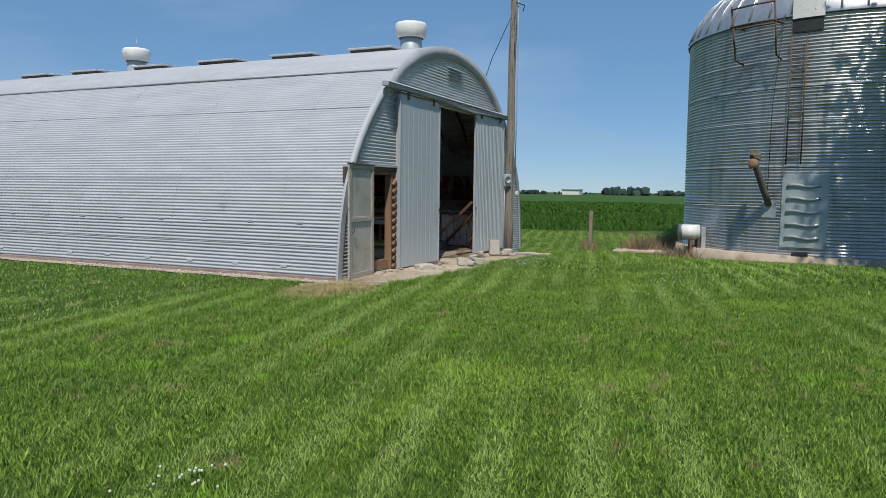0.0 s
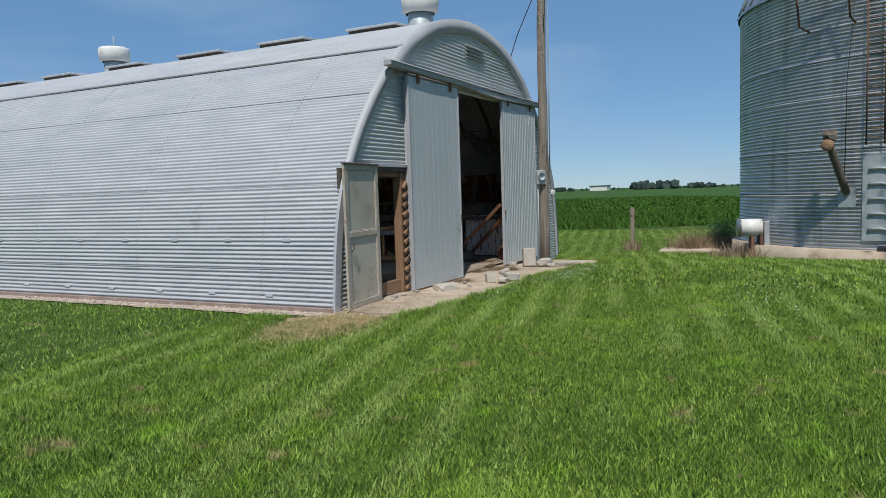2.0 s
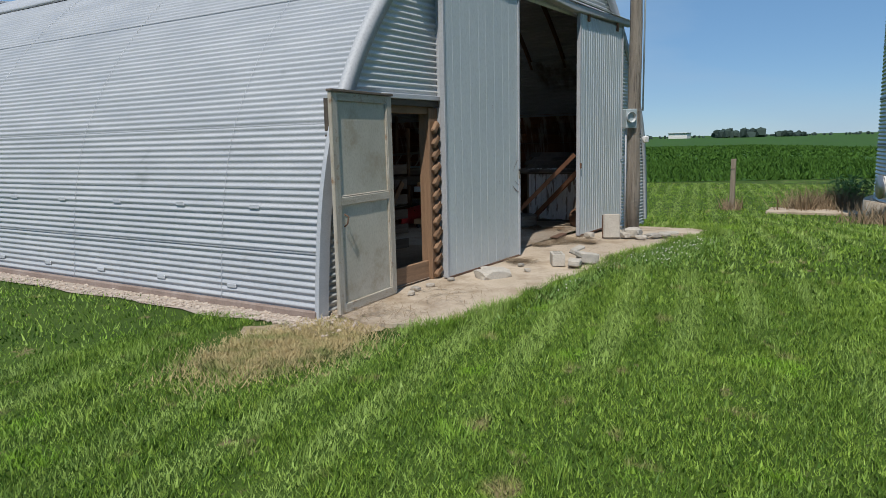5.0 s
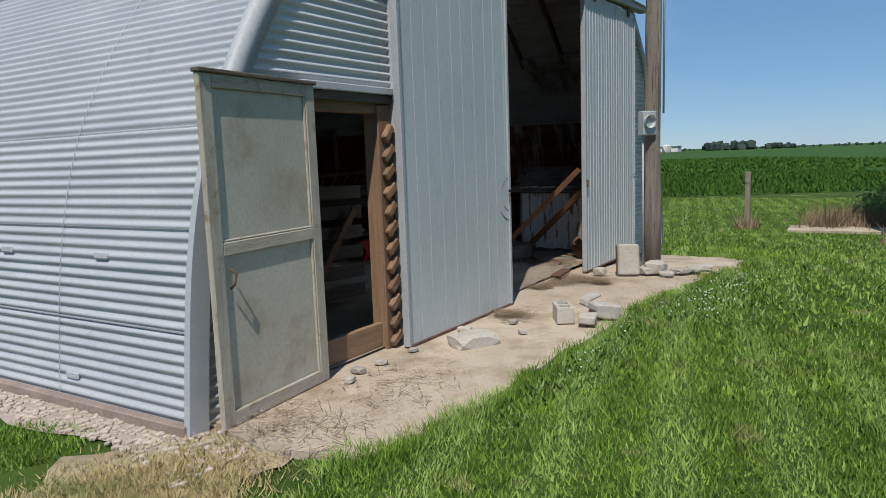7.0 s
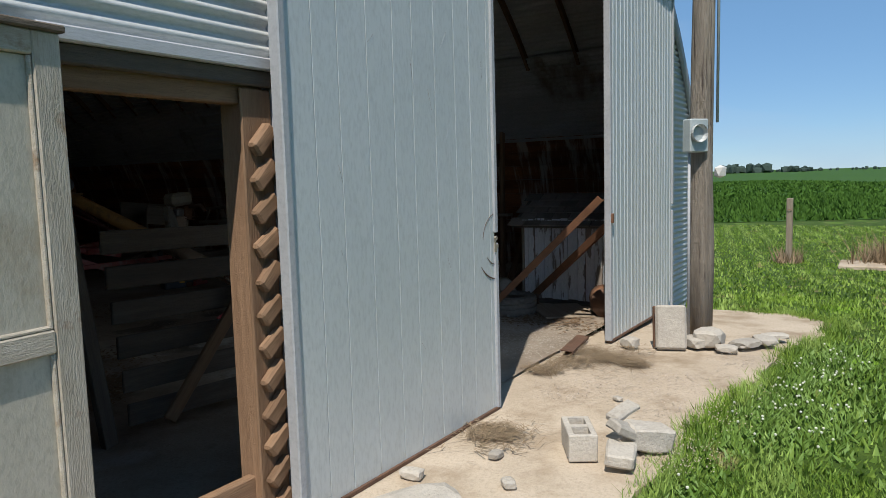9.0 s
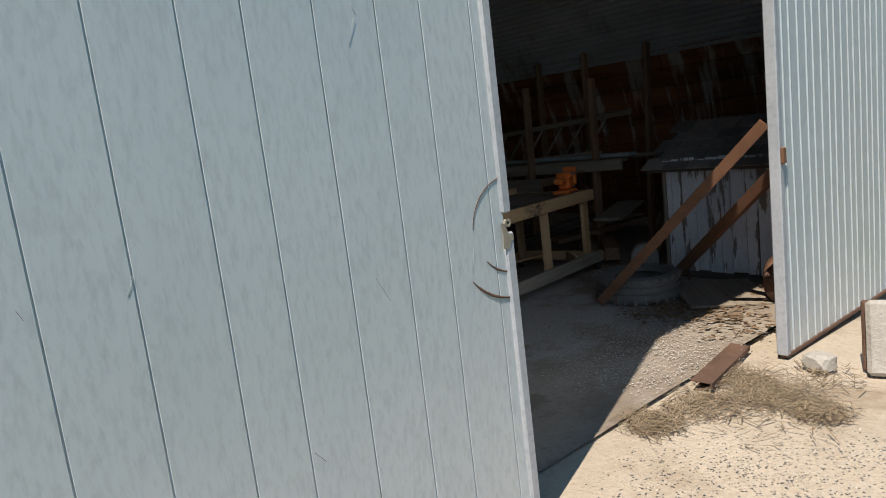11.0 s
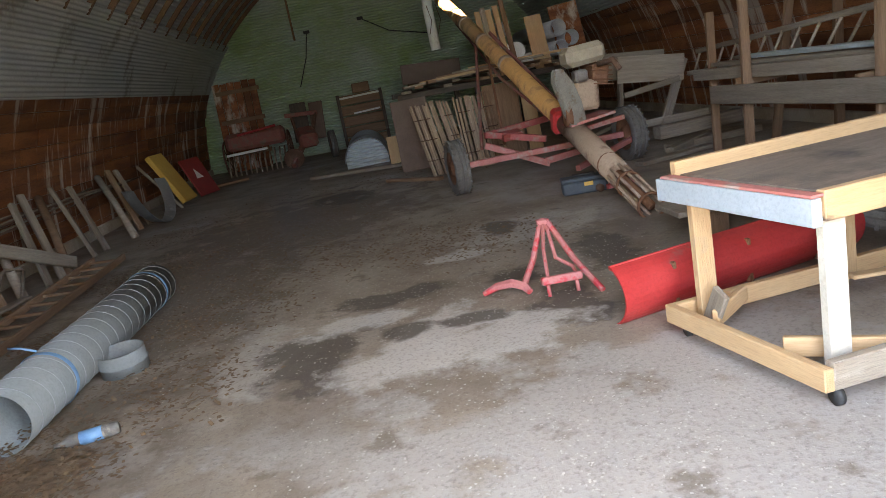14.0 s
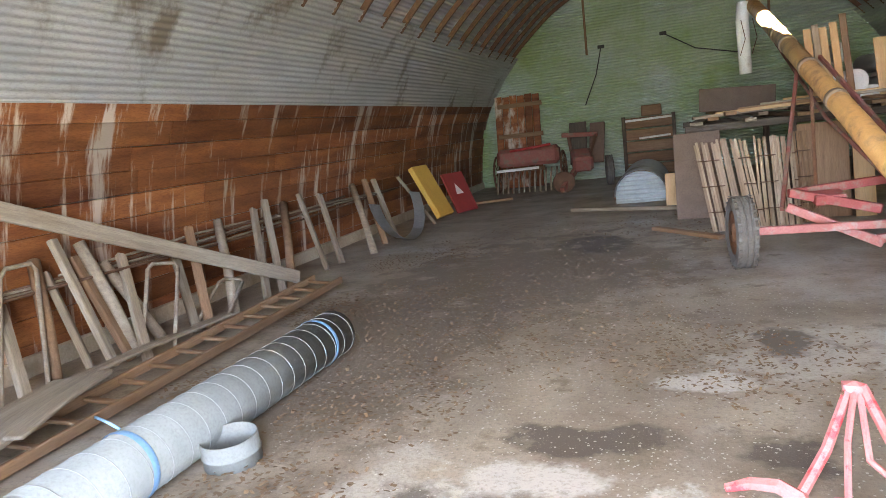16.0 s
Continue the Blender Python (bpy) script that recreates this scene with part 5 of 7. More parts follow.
sp = rod("unload_spout", [on_bin(154.8, 1.35, 0.02), on_bin(154.6, 1.75, 0.32), on_bin(154.2, 2.45, 0.82), on_bin(154.1, 2.65, 0.96)], 0.10, "bark", gb, "dark tube of the unloading auger", seg=12)
lathed("spout_cap", [(0.01, 0.05), (0.15, 0.05), (0.16, 0.0), (0.15, -0.05), (0.01, -0.05)], "wood_brown", sp, "round brown cap", Matrix.Translation(on_bin(154.1, 2.62, 1.04)) @ pose(0, 0, 0, 0, 0, 158) @ pose(0, 0, 0, 0, 80, 0), 16)
bm = bmesh.new()
rock(bm, (0.42, 0.34, 0.32), Matrix.Translation(on_bin(153.9, 2.88, 0.9)), 9, 2, 0.6)
part("spout_motor", bm, "bark", sp)
bin_panel("spout_flange", 152.5, 157.5, 0.95, 1.5, 0.03, "galv")
fan = thing("aeration_fan", "white aeration fan with motor box beside the bin", "fan", (15.6, -4.9, drop(15.6)))
gz = drop(15.6)
ax = (Vector((15.9, -5.3, 0)) - Vector((14.9, -4.6, 0))).normalized()
side = Vector((-ax.y, ax.x, 0))
f0 = Vector((15.35, -4.55, gz + 0.95))
view_side = Vector((0.30, -0.95, 0)).normalized()
rod("fan_housing", [f0, f0 + view_side * 0.62], [0.27, 0.27], "white_paint", fan, seg=24)
rod("fan_mouth", [f0 - view_side * 0.04, f0], [0.30, 0.30], "steel", fan, seg=24)
for lo, hi, mt, nm in (((0.66, -0.25, -0.75), (1.0, 0.25, 0.2), "galv_in", "motor_box"), ((1.02, -0.25, -0.85), (1.14, 0.2, 0.26), "wood_grey", "wooden_post"), ((0.3, -0.15, -0.95), (0.4, 0.1, -0.25), "rust", "stand"), ((0.55, -0.2, -0.95), (0.65, 0.2, 0.0), "rust_dark", "stand")):
    bm = bmesh.new()
    box_at(bm, lo, hi, 0.015)
    fm = Matrix((view_side, Vector((-view_side.y, view_side.x, 0)), Vector((0, 0, 1)))).transposed().to_4x4()
    part(nm, bm, mt, fan, "", Matrix.Translation(f0) @ fm)
rod("conduit", [f0 + view_side * 0.8 + Vector((0, 0, 0.2)), f0 + view_side * 0.95 + Vector((0, 0, 0.5)), f0 + view_side * 1.15 + Vector((0.1, 0, 0.52)), f0 + view_side * 1.2 + Vector((0.4, 0, 0.3))], 0.02, "galv", fan)

# ---- tree whose shade lies on the bin ----
TX, TY = 6.4, -15.4
tree = thing("shade_tree", "tall leafy tree beside the grain bin", "tree", (TX, TY, drop(TX)))
r = random.Random(12)
bm = bmesh.new()
tube(bm, [(TX, TY, -0.3), (TX + 0.05, TY, 3.5), (TX, TY + 0.1, 7.5), (TX + 0.1, TY, 11.0), (TX, TY + 0.1, 15.5)], [0.42, 0.33, 0.27, 0.18, 0.05], 10)
tips = []
for k in range(18):
    a, z = k * 2.4, 8.6 + k * 0.36
    reach = r.uniform(2.2, 3.4)
    p1 = Vector((TX + reach * 0.5 * math.cos(a), TY + reach * 0.5 * math.sin(a), z + 0.9))
    p2 = Vector((TX + reach * math.cos(a), TY + reach * math.sin(a), z + 1.6 + r.random()))
    tube(bm, [(TX, TY, z), p1, p2], [0.12, 0.07, 0.02], 6)
    tips += [p1, p2]
part("trunk", bm, "bark", tree, smooth=True)
cv, cf = [], []
for t in tips + [Vector((TX, TY, 16.2)), Vector((TX + 0.8, TY + 0.6, 15.4))]:
    for _ in range(620):
        c = t + Vector((r.gauss(0, 0.62), r.gauss(0, 0.62), r.gauss(0, 0.5)))
        u = Vector((r.gauss(0, 1), r.gauss(0, 1), r.gauss(0, 0.6))).normalized() * 0.13
        w = u.orthogonal().normalized() * 0.075
        k = len(cv)
        cv += [c - u, c + w, c + u, c - w]
        cf.append((k, k + 1, k + 2, k + 3))
placed("crown", mesh_of("crown", cv, cf, "leaf"), tree)


# ---- inside the barn ----
# Workbench on casters.
# The old frame has racked a little out of square.
AX, AY = radians(6.5), radians(11.5)
WB = Matrix(((math.cos(AX), -math.sin(AY), 0, 6.176), (math.sin(AX), math.cos(AY), 0, 2.0), (0, 0, 1, FL), (0, 0, 0, 1)))


def bench_part(nm, lo, hi, mt, label="", axis=0):
    lo, hi = Vector(lo), Vector(hi)
    s, c = hi - lo, (lo + hi) / 2
    bm = bmesh.new()
    turn = {0: pose(0, 0, 0), 1: pose(0, 0, 0, 0, 0, 90), 2: pose(0, 0, 0, 0, 90, 0)}[axis]
    dims = {0: (s.x, s.y, s.z), 1: (s.y, s.x, s.z), 2: (s.z, s.y, s.x)}[axis]
    box(bm, dims, None, 0.004)
    full = WB @ Matrix.Translation(c) @ turn
    rigid = Matrix.Translation(full.translation) @ pose(0, 0, 0, 0, 0, 9.0) @ turn
    bm.transform(rigid.inverted() @ full)
    return part(nm, bm, mt, bench, label, rigid)


bench = thing("workbench", "long pine workbench on casters with a stained dark top", "workbench", WB.translation)
BL, BW, BH = 1.58, 0.87, 0.78
bench_part("bench_top", (0.02, 0.02, BH - 0.02), (BL - 0.02, BW - 0.02, BH + 0.01), "bench_ply", "dark oil-stained plywood top")
bench_part("apron_board", (0, 0, BH - 0.09), (BL, 0.04, BH + 0.02), "wood_scorch", "scorched pine board")
bench_part("apron_board", (0, BW - 0.04, BH - 0.09), (BL, BW, BH + 0.07), "wood_new")
bench_part("end_board", (-0.06, -0.01, BH - 0.10), (-0.02, BW + 0.03, BH), "pale_paint", "pale blue-grey painted end board", 1)
bench_part("edge_strip", (-0.055, 0.0, BH), (0.0, BW, BH + 0.012), "red_faded", "worn red paint along the top edge", 1)
bench_part("end_board", (BL, 0, BH - 0.09), (BL + 0.04, BW, BH + 0.01), "wood_new", "", 1)
for x in (0.03, 0.78, BL - 0.10):
    for y in (0.045, BW - 0.085):
        bench_part("leg", (x, y, 0.10), (x + 0.09, y + 0.04, BH - 0.09), "screen_panel" if x < 0.1 and y < 0.1 else "wood_new", "", 2)
bench_part("base_rail", (-0.04, -0.04, 0.08), (BL + 0.04, 0.0, 0.19), "wood_grey", "grey weathered base board")
bench_part("base_rail", (-0.04, BW, 0.08), (BL + 0.04, BW + 0.04, 0.17), "wood_new")
bench_part("base_rail", (-0.08, -0.04, 0.08), (-0.04, BW + 0.04, 0.17), "wood_new", "", 1)
bench_part("base_rail", (BL + 0.04, -0.04, 0.08), (BL + 0.08, BW + 0.04, 0.17), "wood_new", "", 1)
for (a, b) in (((0.0, 0.25), (0.28, 0.02)), ((0.0, 0.65), (0.3, 0.85)), ((BL - 0.28, 0.05), (BL - 0.03, 0.3))):
    p, q = WB @ Vector((*a, 0.15)), WB @ Vector((*b, 0.15))
    beam("corner_brace", p, q, 0.035, 0.08, "wood_new", bench)
beam("corner_brace", WB @ Vector((0.02, 0.72, 0.10)), WB @ Vector((0.02, 0.62, 0.28)), 0.03, 0.09, "wood_grey", bench)
beam("cross_stick", WB @ Vector((0.65, 0.6, 0.20)), WB @ Vector((1.4, 0.4, 0.20)), 0.06, 0.02, "wood_new", bench)
for x, y in ((0.0, 0.0), (0.0, BW), (BL, 0.0), (BL, BW)):
    c = WB @ Vector((x, y, 0.04))
    cst = rod("caster", [c + Vector((-0.012, 0, -0.002)), c + Vector((0.012, 0, -0.002))], 0.038, "black", bench, seg=14)
    rod("caster_fork", [c + Vector((0, 0.0, 0.05)), c + Vector((0.018, 0.01, 0.0))], 0.012, "steel", cst)

# Bench vice.
vise = thing("bench_vise", "orange bench vise bolted to the workbench corner", "vise", WB @ Vector((BL - 0.22, 0.14, BH + 0.01)))
VM = WB @ pose(BL - 0.2, 0.16, BH + 0.012, 0, 0, 8) @ Matrix.Scale(1.25, 4)
for nm, lo, hi, bev, mt in (("base", (-0.10, -0.07, 0), (0.10, 0.07, 0.028), 0.012, "orange"), ("fixed_jaw", (-0.03, -0.045, 0.03), (0.09, 0.045, 0.12), 0.015, "orange"), ("jaw_head", (-0.015, -0.06, 0.11), (0.04, 0.06, 0.155), 0.01, "orange"),
                            ("sliding_jaw", (0.10, -0.05, 0.05), (0.15, 0.05, 0.19), 0.012, "orange"), ("anvil", (-0.14, -0.035, 0.08), (-0.02, 0.035, 0.125), 0.012, "orange"), ("jaw_plate", (0.085, -0.055, 0.13), (0.10, 0.055, 0.155), 0.002, "steel")):
    bm = bmesh.new()
    box_at(bm, lo, hi, bev)
    part(nm, bm, mt, vise, "", VM)
rod("screw_bar", [VM @ Vector((0.15, 0, 0.10)), VM @ Vector((0.21, 0, 0.10))], 0.018, "steel", vise)
rod("handle_bar", [VM @ Vector((0.20, 0.0, 0.15)), VM @ Vector((0.20, 0.01, -0.10))], 0.008, "steel", vise, seg=6)

# Snow-plough blade behind the bench.
plow = thing("plow_blade", "curved red steel plow blade lying on the floor", "plow blade", (6.5, 3.4, FL))
bm = bmesh.new()
p0, p1, n = Vector((5.80, 3.04, FL)), Vector((7.38, 3.46, FL)), 12
d = (p1 - p0).normalized()
w = Vector((-d.y, d.x, 0))
cols = []
for o in (0.0, 0.012):
    for e in (p0, p1):
        col = []
        for k in range(n + 1):
            a = radians(-62 + 124 * k / n)
            col.append(bm.verts.new(e + w * (0.24 - (0.2 + o) * math.cos(a)) + Vector((0, 0, 0.155 + (0.172 + o) * math.sin(a)))))
        cols.append(col)
for a, b in ((cols[0], cols[1]), (cols[3], cols[2]), (cols[2], cols[0]), (cols[1], cols[3])):
    for k in range(n):
        bm.faces.new((a[k], b[k], b[k + 1], a[k + 1]))
part("blade", bm, "red_paint", plow, smooth=False)
rod("top_edge", [p0 + w * 0.145 + Vector((0, 0, 0.308)), p1 + w * 0.145 + Vector((0, 0, 0.308))], 0.013, "red_paint", plow)
for t in (0.2, 0.5, 0.8):
    q = p0.lerp(p1, t)
    bm = bmesh.new()
    box_at(bm, (-0.012, 0.05, 0.02), (0.012, 0.22, 0.27), 0.003)
    part("stiffener", bm, "rust", plow, "", Matrix.Translation(q) @ Matrix((d, w, Vector((0, 0, 1)))).transposed().to_4x4())

def tyre(name, label, m, R, W, hole, parent=None, tread=26, cat="tire"):
    """A tyre with grooved tread lying round its own z."""
    o = parent or thing(name, label, cat, m.translation)
    prof = [(hole, -W * 0.30), (hole + 0.02, -W * 0.42), (R * 0.82, -W * 0.5), (R * 0.95, -W * 0.44), (R, -W * 0.30), (R, -W * 0.12), (R - 0.012, -W * 0.09), (R - 0.012, -W * 0.05), (R, -W * 0.02),
            (R, W * 0.14), (R - 0.012, W * 0.17), (R - 0.012, W * 0.21), (R, W * 0.24), (R, W * 0.32), (R * 0.95, W * 0.44), (R * 0.82, W * 0.5), (hole + 0.02, W * 0.42), (hole, W * 0.30), (hole + 0.05, W * 0.2), (hole + 0.05, -W * 0.2)]
    bm = bmesh.new()
    lathe(bm, prof, m, 40, True)
    bmesh.ops.recalc_face_normals(bm, faces=bm.faces)
    part("tyre", bm, "rubber", o)
    bm = bmesh.new()
    for k in range(tread * 2):
        a = 360 * k / (tread * 2)
        box(bm, (0.006, R * 0.07, W * 0.20), m @ pose(0, 0, 0, 0, 0, a) @ pose(R + 0.001, 0, W * (0.36 if k % 2 else -0.36), 0, 18 if k % 2 else -18, 0))
    part("tread", bm, "rubber", o, "worn tread blocks")
    return o


tyre("car_tire", "worn black car tire lying flat on the floor", pose(6.98, 1.22, FL + 0.11), 0.335, 0.215, 0.19)
tyre("car_tire", "old tire lying behind the workbench", pose(7.75, 3.75, FL + 0.2, 12, 4, 0), 0.36, 0.2, 0.2)

# Steel braces of the right-hand sliding door.
for k, (a, b) in enumerate((((6.64, 1.32, FL + 0.02), (6.45, -0.12, 1.38)), ((7.58, 1.22, FL + 0.02), (6.62, -0.12, 1.09)))):
    br = thing("angle_brace", "rusty angle-iron brace leaning from floor to door", "brace", a, "door braces")
    a, b = Vector(a), Vector(b)
    m = along(a, b, 20)
    L = (b - a).length
    bm = bmesh.new()
    box(bm, (L, 0.075, 0.008), None, 0.001)
    box(bm, (L, 0.008, 0.07), Matrix.Translation((0, -0.034, 0.033)), 0.001)
    part("angle_bar", bm, "rust", br, "", m)
    bm = bmesh.new()
    box(bm, (0.11, 0.012, 0.14), None, 0.002)
    part("foot_plate", bm, "rust_dark", br, "", pose(a.x + 0.05, a.y - 0.08, FL + 0.07, 0, 10, 30))

# White boarded doghouse with a shingle roof.
dog = thing("doghouse", "small doghouse with peeling white boards and shingle roof", "doghouse", (8.3, 0.75, FL))
DX, DY0, DY1, DZ = 7.72, 0.12, 1.38, 1.06
k, y = 0, DY0
while y < DY1 - 0.02:
    wdt = (0.10, 0.125, 0.09, 0.115)[k % 4]
    wdt = min(wdt, DY1 - y)
    bm = bmesh.new()
    box(bm, (0.022, wdt - 0.006, DZ - 0.06 - 0.02 * (k % 3)), None, 0.003)
    part("board", bm, "white_peel", dog, "", pose(DX + 0.003 * (k % 2), y + wdt / 2, FL + 0.05 + (DZ - 0.06) / 2))
    y += wdt
    k += 1
for yy in (DY0, DY1):
    bm = bmesh.new()
    vs = [bm.verts.new(p) for p in ((DX + 0.02, yy, FL), (DX + 1.15, yy, FL), (DX + 1.15, yy, DZ), (DX + 0.58, yy, DZ + 0.30), (DX + 0.02, yy, DZ))]
    f = bm.faces.new(vs)
    ext = bmesh.ops.extrude_face_region(bm, geom=[f])
    for v in ext["geom"]:
        if isinstance(v, bmesh.types.BMVert):
            v.co.y += -0.025 if yy == DY1 else 0.025
    bmesh.ops.recalc_face_normals(bm, faces=bm.faces)
    part("side_wall", bm, "white_peel", dog)
beam("corner_board", (DX - 0.012, DY1 - 0.02, FL), (DX - 0.012, DY1 - 0.02, DZ), 0.05, 0.03, "wood_grey", dog)
beam("sill", (DX + 0.01, DY0, FL + 0.03), (DX + 0.01, DY1, FL + 0.03), 0.05, 0.06, "wood_dark", dog)
slope = math.atan2(0.32, 0.58)
for row in range(5):
    for c in range(7):
        if row % 2 and c == 6:
            continue
        bm = bmesh.new()
        box(bm, (0.185, 0.208, 0.014), None, 0.003)
        s = -0.10 + row * 0.145 + 0.07
        yy = DY0 - 0.08 + c * 0.215 + (0.107 if row % 2 else 0) + 0.1
        part("shingle", bm, "shingle", dog, "", pose(DX + s * math.cos(slope), yy, DZ + 0.01 + s * math.sin(slope) + 0.006 * row * 0.2 + 0.012, 0, -math.degrees(slope) + 3, 0))
bm = bmesh.new()
box(bm, (0.78, DY1 - DY0 + 0.22, 0.02), pose(DX + 0.26, (DY0 + DY1) / 2, DZ + 0.135, 0, -math.degrees(slope), 0))
box(bm, (0.74, DY1 - DY0 + 0.22, 0.02), pose(DX + 0.88, (DY0 + DY1) / 2, DZ + 0.14, 0, math.degrees(slope), 0))
part("roof_deck", bm, "wood_dark", dog)
bm = bmesh.new()
box(bm, (0.70, 0.62, 0.02), None, 0.004)
tagged(part("plywood_sheet", bm, "wood_grey", None, "", pose(7.22, 0.65, FL + 0.025, 2, -2, 42)), "grey plywood sheet lying before the doghouse", "plywood sheet")
rod_ob = thing("rusty_drum", "small rusty steel drum lying behind the door", "drum", (7.3, 0.2, FL))
rod("drum_body", [(7.18, 0.12, FL + 0.16), (7.48, 0.26, FL + 0.16)], 0.155, "rust", rod_ob, seg=20)
rod("drum_rim", [(7.17, 0.115, FL + 0.16), (7.19, 0.125, FL + 0.16)], 0.165, "rust_dark", rod_ob, seg=20)
rod("tin_can", [(7.72, 1.62, FL + 0.13), (8.0, 1.8, FL + 0.13)], 0.125, "stone", None, seg=16)
tagged(bpy.data.objects["tin_can"], "dented grey bucket lying beside the doghouse", "bucket")

# Lumber rack with a wooden ladder along the wall.
rack = thing("lumber_rack", "timber rack of rough posts along the barn wall", "lumber rack", (8.5, 5.0, FL))
for y, top, x in ((2.7, 1.95, 8.55), (3.5, 1.95, 8.4), (4.7, 1.97, 8.4), (6.6, 1.7, 8.4), (7.6, 1.6, 8.55)):
    beam("rack_post", (x, y, FL), (x + 0.03, y - 0.02, top), 0.09, 0.05, "wood_brown", rack)
beam("rack_rail", (8.34, 7.2, 0.74), (8.34, 3.3, 0.82), 0.04, 0.19, "wood_grey", rack)
beam("rack_rail", (8.50, 7.9, 0.93), (8.48, 2.3, 1.02), 0.04, 0.12, "wood_grey", rack)
for y in (3.3, 4.9, 6.7):
    beam("rack_arm", (8.36, y, 0.86), (9.5, y, 0.90), 0.05, 0.09, "wood_brown", rack)
for y0, y1, x, z, c in ((7.6, 2.4, 8.62, 1.03, "wood_grey"), (7.3, 2.6, 8.8, 1.02, "wood_new"), (7.8, 2.2, 9.0, 1.05, "wood_grey"), (6.5, 2.5, 9.15, 1.04, "wood_brown"), (7.0, 2.35, 8.72, 1.08, "galv")):
    b = beam("board", (x, y0, z), (x + 0.04, y1, z + 0.02), 0.16, 0.04, c)
    tagged(b, "rough board stored on the lumber rack", "board", "boards on the rack")
for k in range(7):
    y = 2.3 + k * 0.8
    b = beam("wall_prop", (8.95 + 0.1 * (k % 3), y, FL), (9.5 - 0.1 * (k % 2), y + 0.25, 2.3), 0.09, 0.05, "wood_brown")
    tagged(b, "rough brown timber propped against the wall", "timber", "timbers on the wall")
ld = thing("wooden_ladder", "long grey wooden ladder lying edgewise on the rack", "ladder", (8.8, 5.5, 1.0))
la, lb = (Vector((8.88, 8.9, 0.91)), Vector((8.78, 2.76, 1.13))), (Vector((8.95, 8.75, 1.17)), Vector((8.92, 2.42, 1.55)))
for a, b in (la, lb):
    beam("ladder_rail", a, b, 0.035, 0.06, "wood_grey", ld)
for k in range(20):
    t = (k + 0.6) / 20.4
    rod("rung", [la[0].lerp(la[1], t), lb[0].lerp(lb[1], t - 0.012)], 0.016, "wood_grey", ld, seg=6)
for k, (p, q, w, h, c) in enumerate((((8.1, 2.5, FL + 0.05), (9.3, 3.6, FL + 0.15), 0.2, 0.04, "wood_grey"), ((8.0, 2.9, FL + 0.2), (9.2, 2.4, FL + 0.3), 0.16, 0.05, "wood_brown"), ((8.2, 3.6, FL + 0.1), (9.4, 2.9, FL + 0.4), 0.1, 0.1, "wood_dark"),
                                     ((7.9, 2.1, FL + 0.12), (8.9, 2.9, FL + 0.12), 0.15, 0.12, "wood_brown"), ((8.4, 1.95, FL), (8.65, 1.75, 1.0), 0.12, 0.05, "wood_brown"), ((8.3, 4.4, FL + 0.05), (9.2, 6.0, FL + 0.1), 0.2, 0.05, "wood_grey"), ((8.0, 2.2, FL + 0.45), (8.9, 2.5, FL + 0.5), 0.3, 0.03, "wood_grey"))):
    tagged(beam("scrap_timber", p, q, w, h, c), "piece of scrap timber piled under the rack", "timber", "scrap timber")

# Boards that line both long walls, row over row.
mesh_cache = {}
r = random.Random(21)


def wall_boards(side):
    holder = thing("wall_boards", "red-brown horizontal boards lining the inside wall", "board lining", (0.4 if side == 0 else WIDE - 0.4, LONG / 2, FL), kind="structure")
    rows, pitch = 10, 0.212
    for j in range(rows):
        z = FL + 0.03 + pitch * j
        xa, xb = foot(z) + 0.09, foot(z + pitch) + 0.09
        if side:
            xa, xb = WIDE - xa, WIDE - xb
        y = 0.1 - (j % 3) * 0.7
        while y < LONG - 0.05:
            L = r.choice((1.8, 2.4, 2.4, 3.0))
            y0, y1 = max(y, 0.1), min(y + L, LONG - 0.05)
            y += L
            if y1 - y0 < 0.15:
                continue
            key = (round(y1 - y0, 2), j)
            hgt = math.hypot(xb - xa, pitch) - 0.006
            if key not in mesh_cache:
                bm = bmesh.new()
                box(bm, (y1 - y0 - 0.006, 0.02, hgt), None, 0.003)
                me = bpy.data.meshes.new("board")
                bm.to_mesh(me)
                bm.free()
                me.materials.append(M["lining"])
                mesh_cache[key] = me
            lean = math.degrees(math.atan2(xb - xa, pitch))
            placed("board", mesh_cache[key], holder, "", Matrix.Translation(((xa + xb) / 2, (y0 + y1) / 2, z + pitch / 2)) @ pose(0, 0, 0, 0, lean, 0) @ pose(0, 0, 0, 0, 0, 90) @ pose(0, 0, r.uniform(-0.002, 0.002), 0, r.uniform(-0.12, 0.12), 0))


wall_boards(0)
wall_boards(1)
for side, x in ((0, foot(0.2) + 0.12), (1, WIDE - foot(0.2) - 0.12)):
    bm = bmesh.new()
    box_at(bm, (x - 0.03, 0.1, FL - 0.03), (x + 0.03, LONG - 0.05, FL + 0.16), 0.01)
    tagged(part("baseboard", bm, "concrete"), "low pale concrete footing along the inside wall", "footing", kind="structure")
for side in (0, 1):
    x = foot(2.16) + 0.10
    x = WIDE - x if side else x
    tagged(beam("trim_rail", (x, 0.1, 2.165), (x, LONG - 0.05, 2.165), 0.03, 0.03, "galv_in"), "metal edge above the wall boards", "trim", kind="structure")

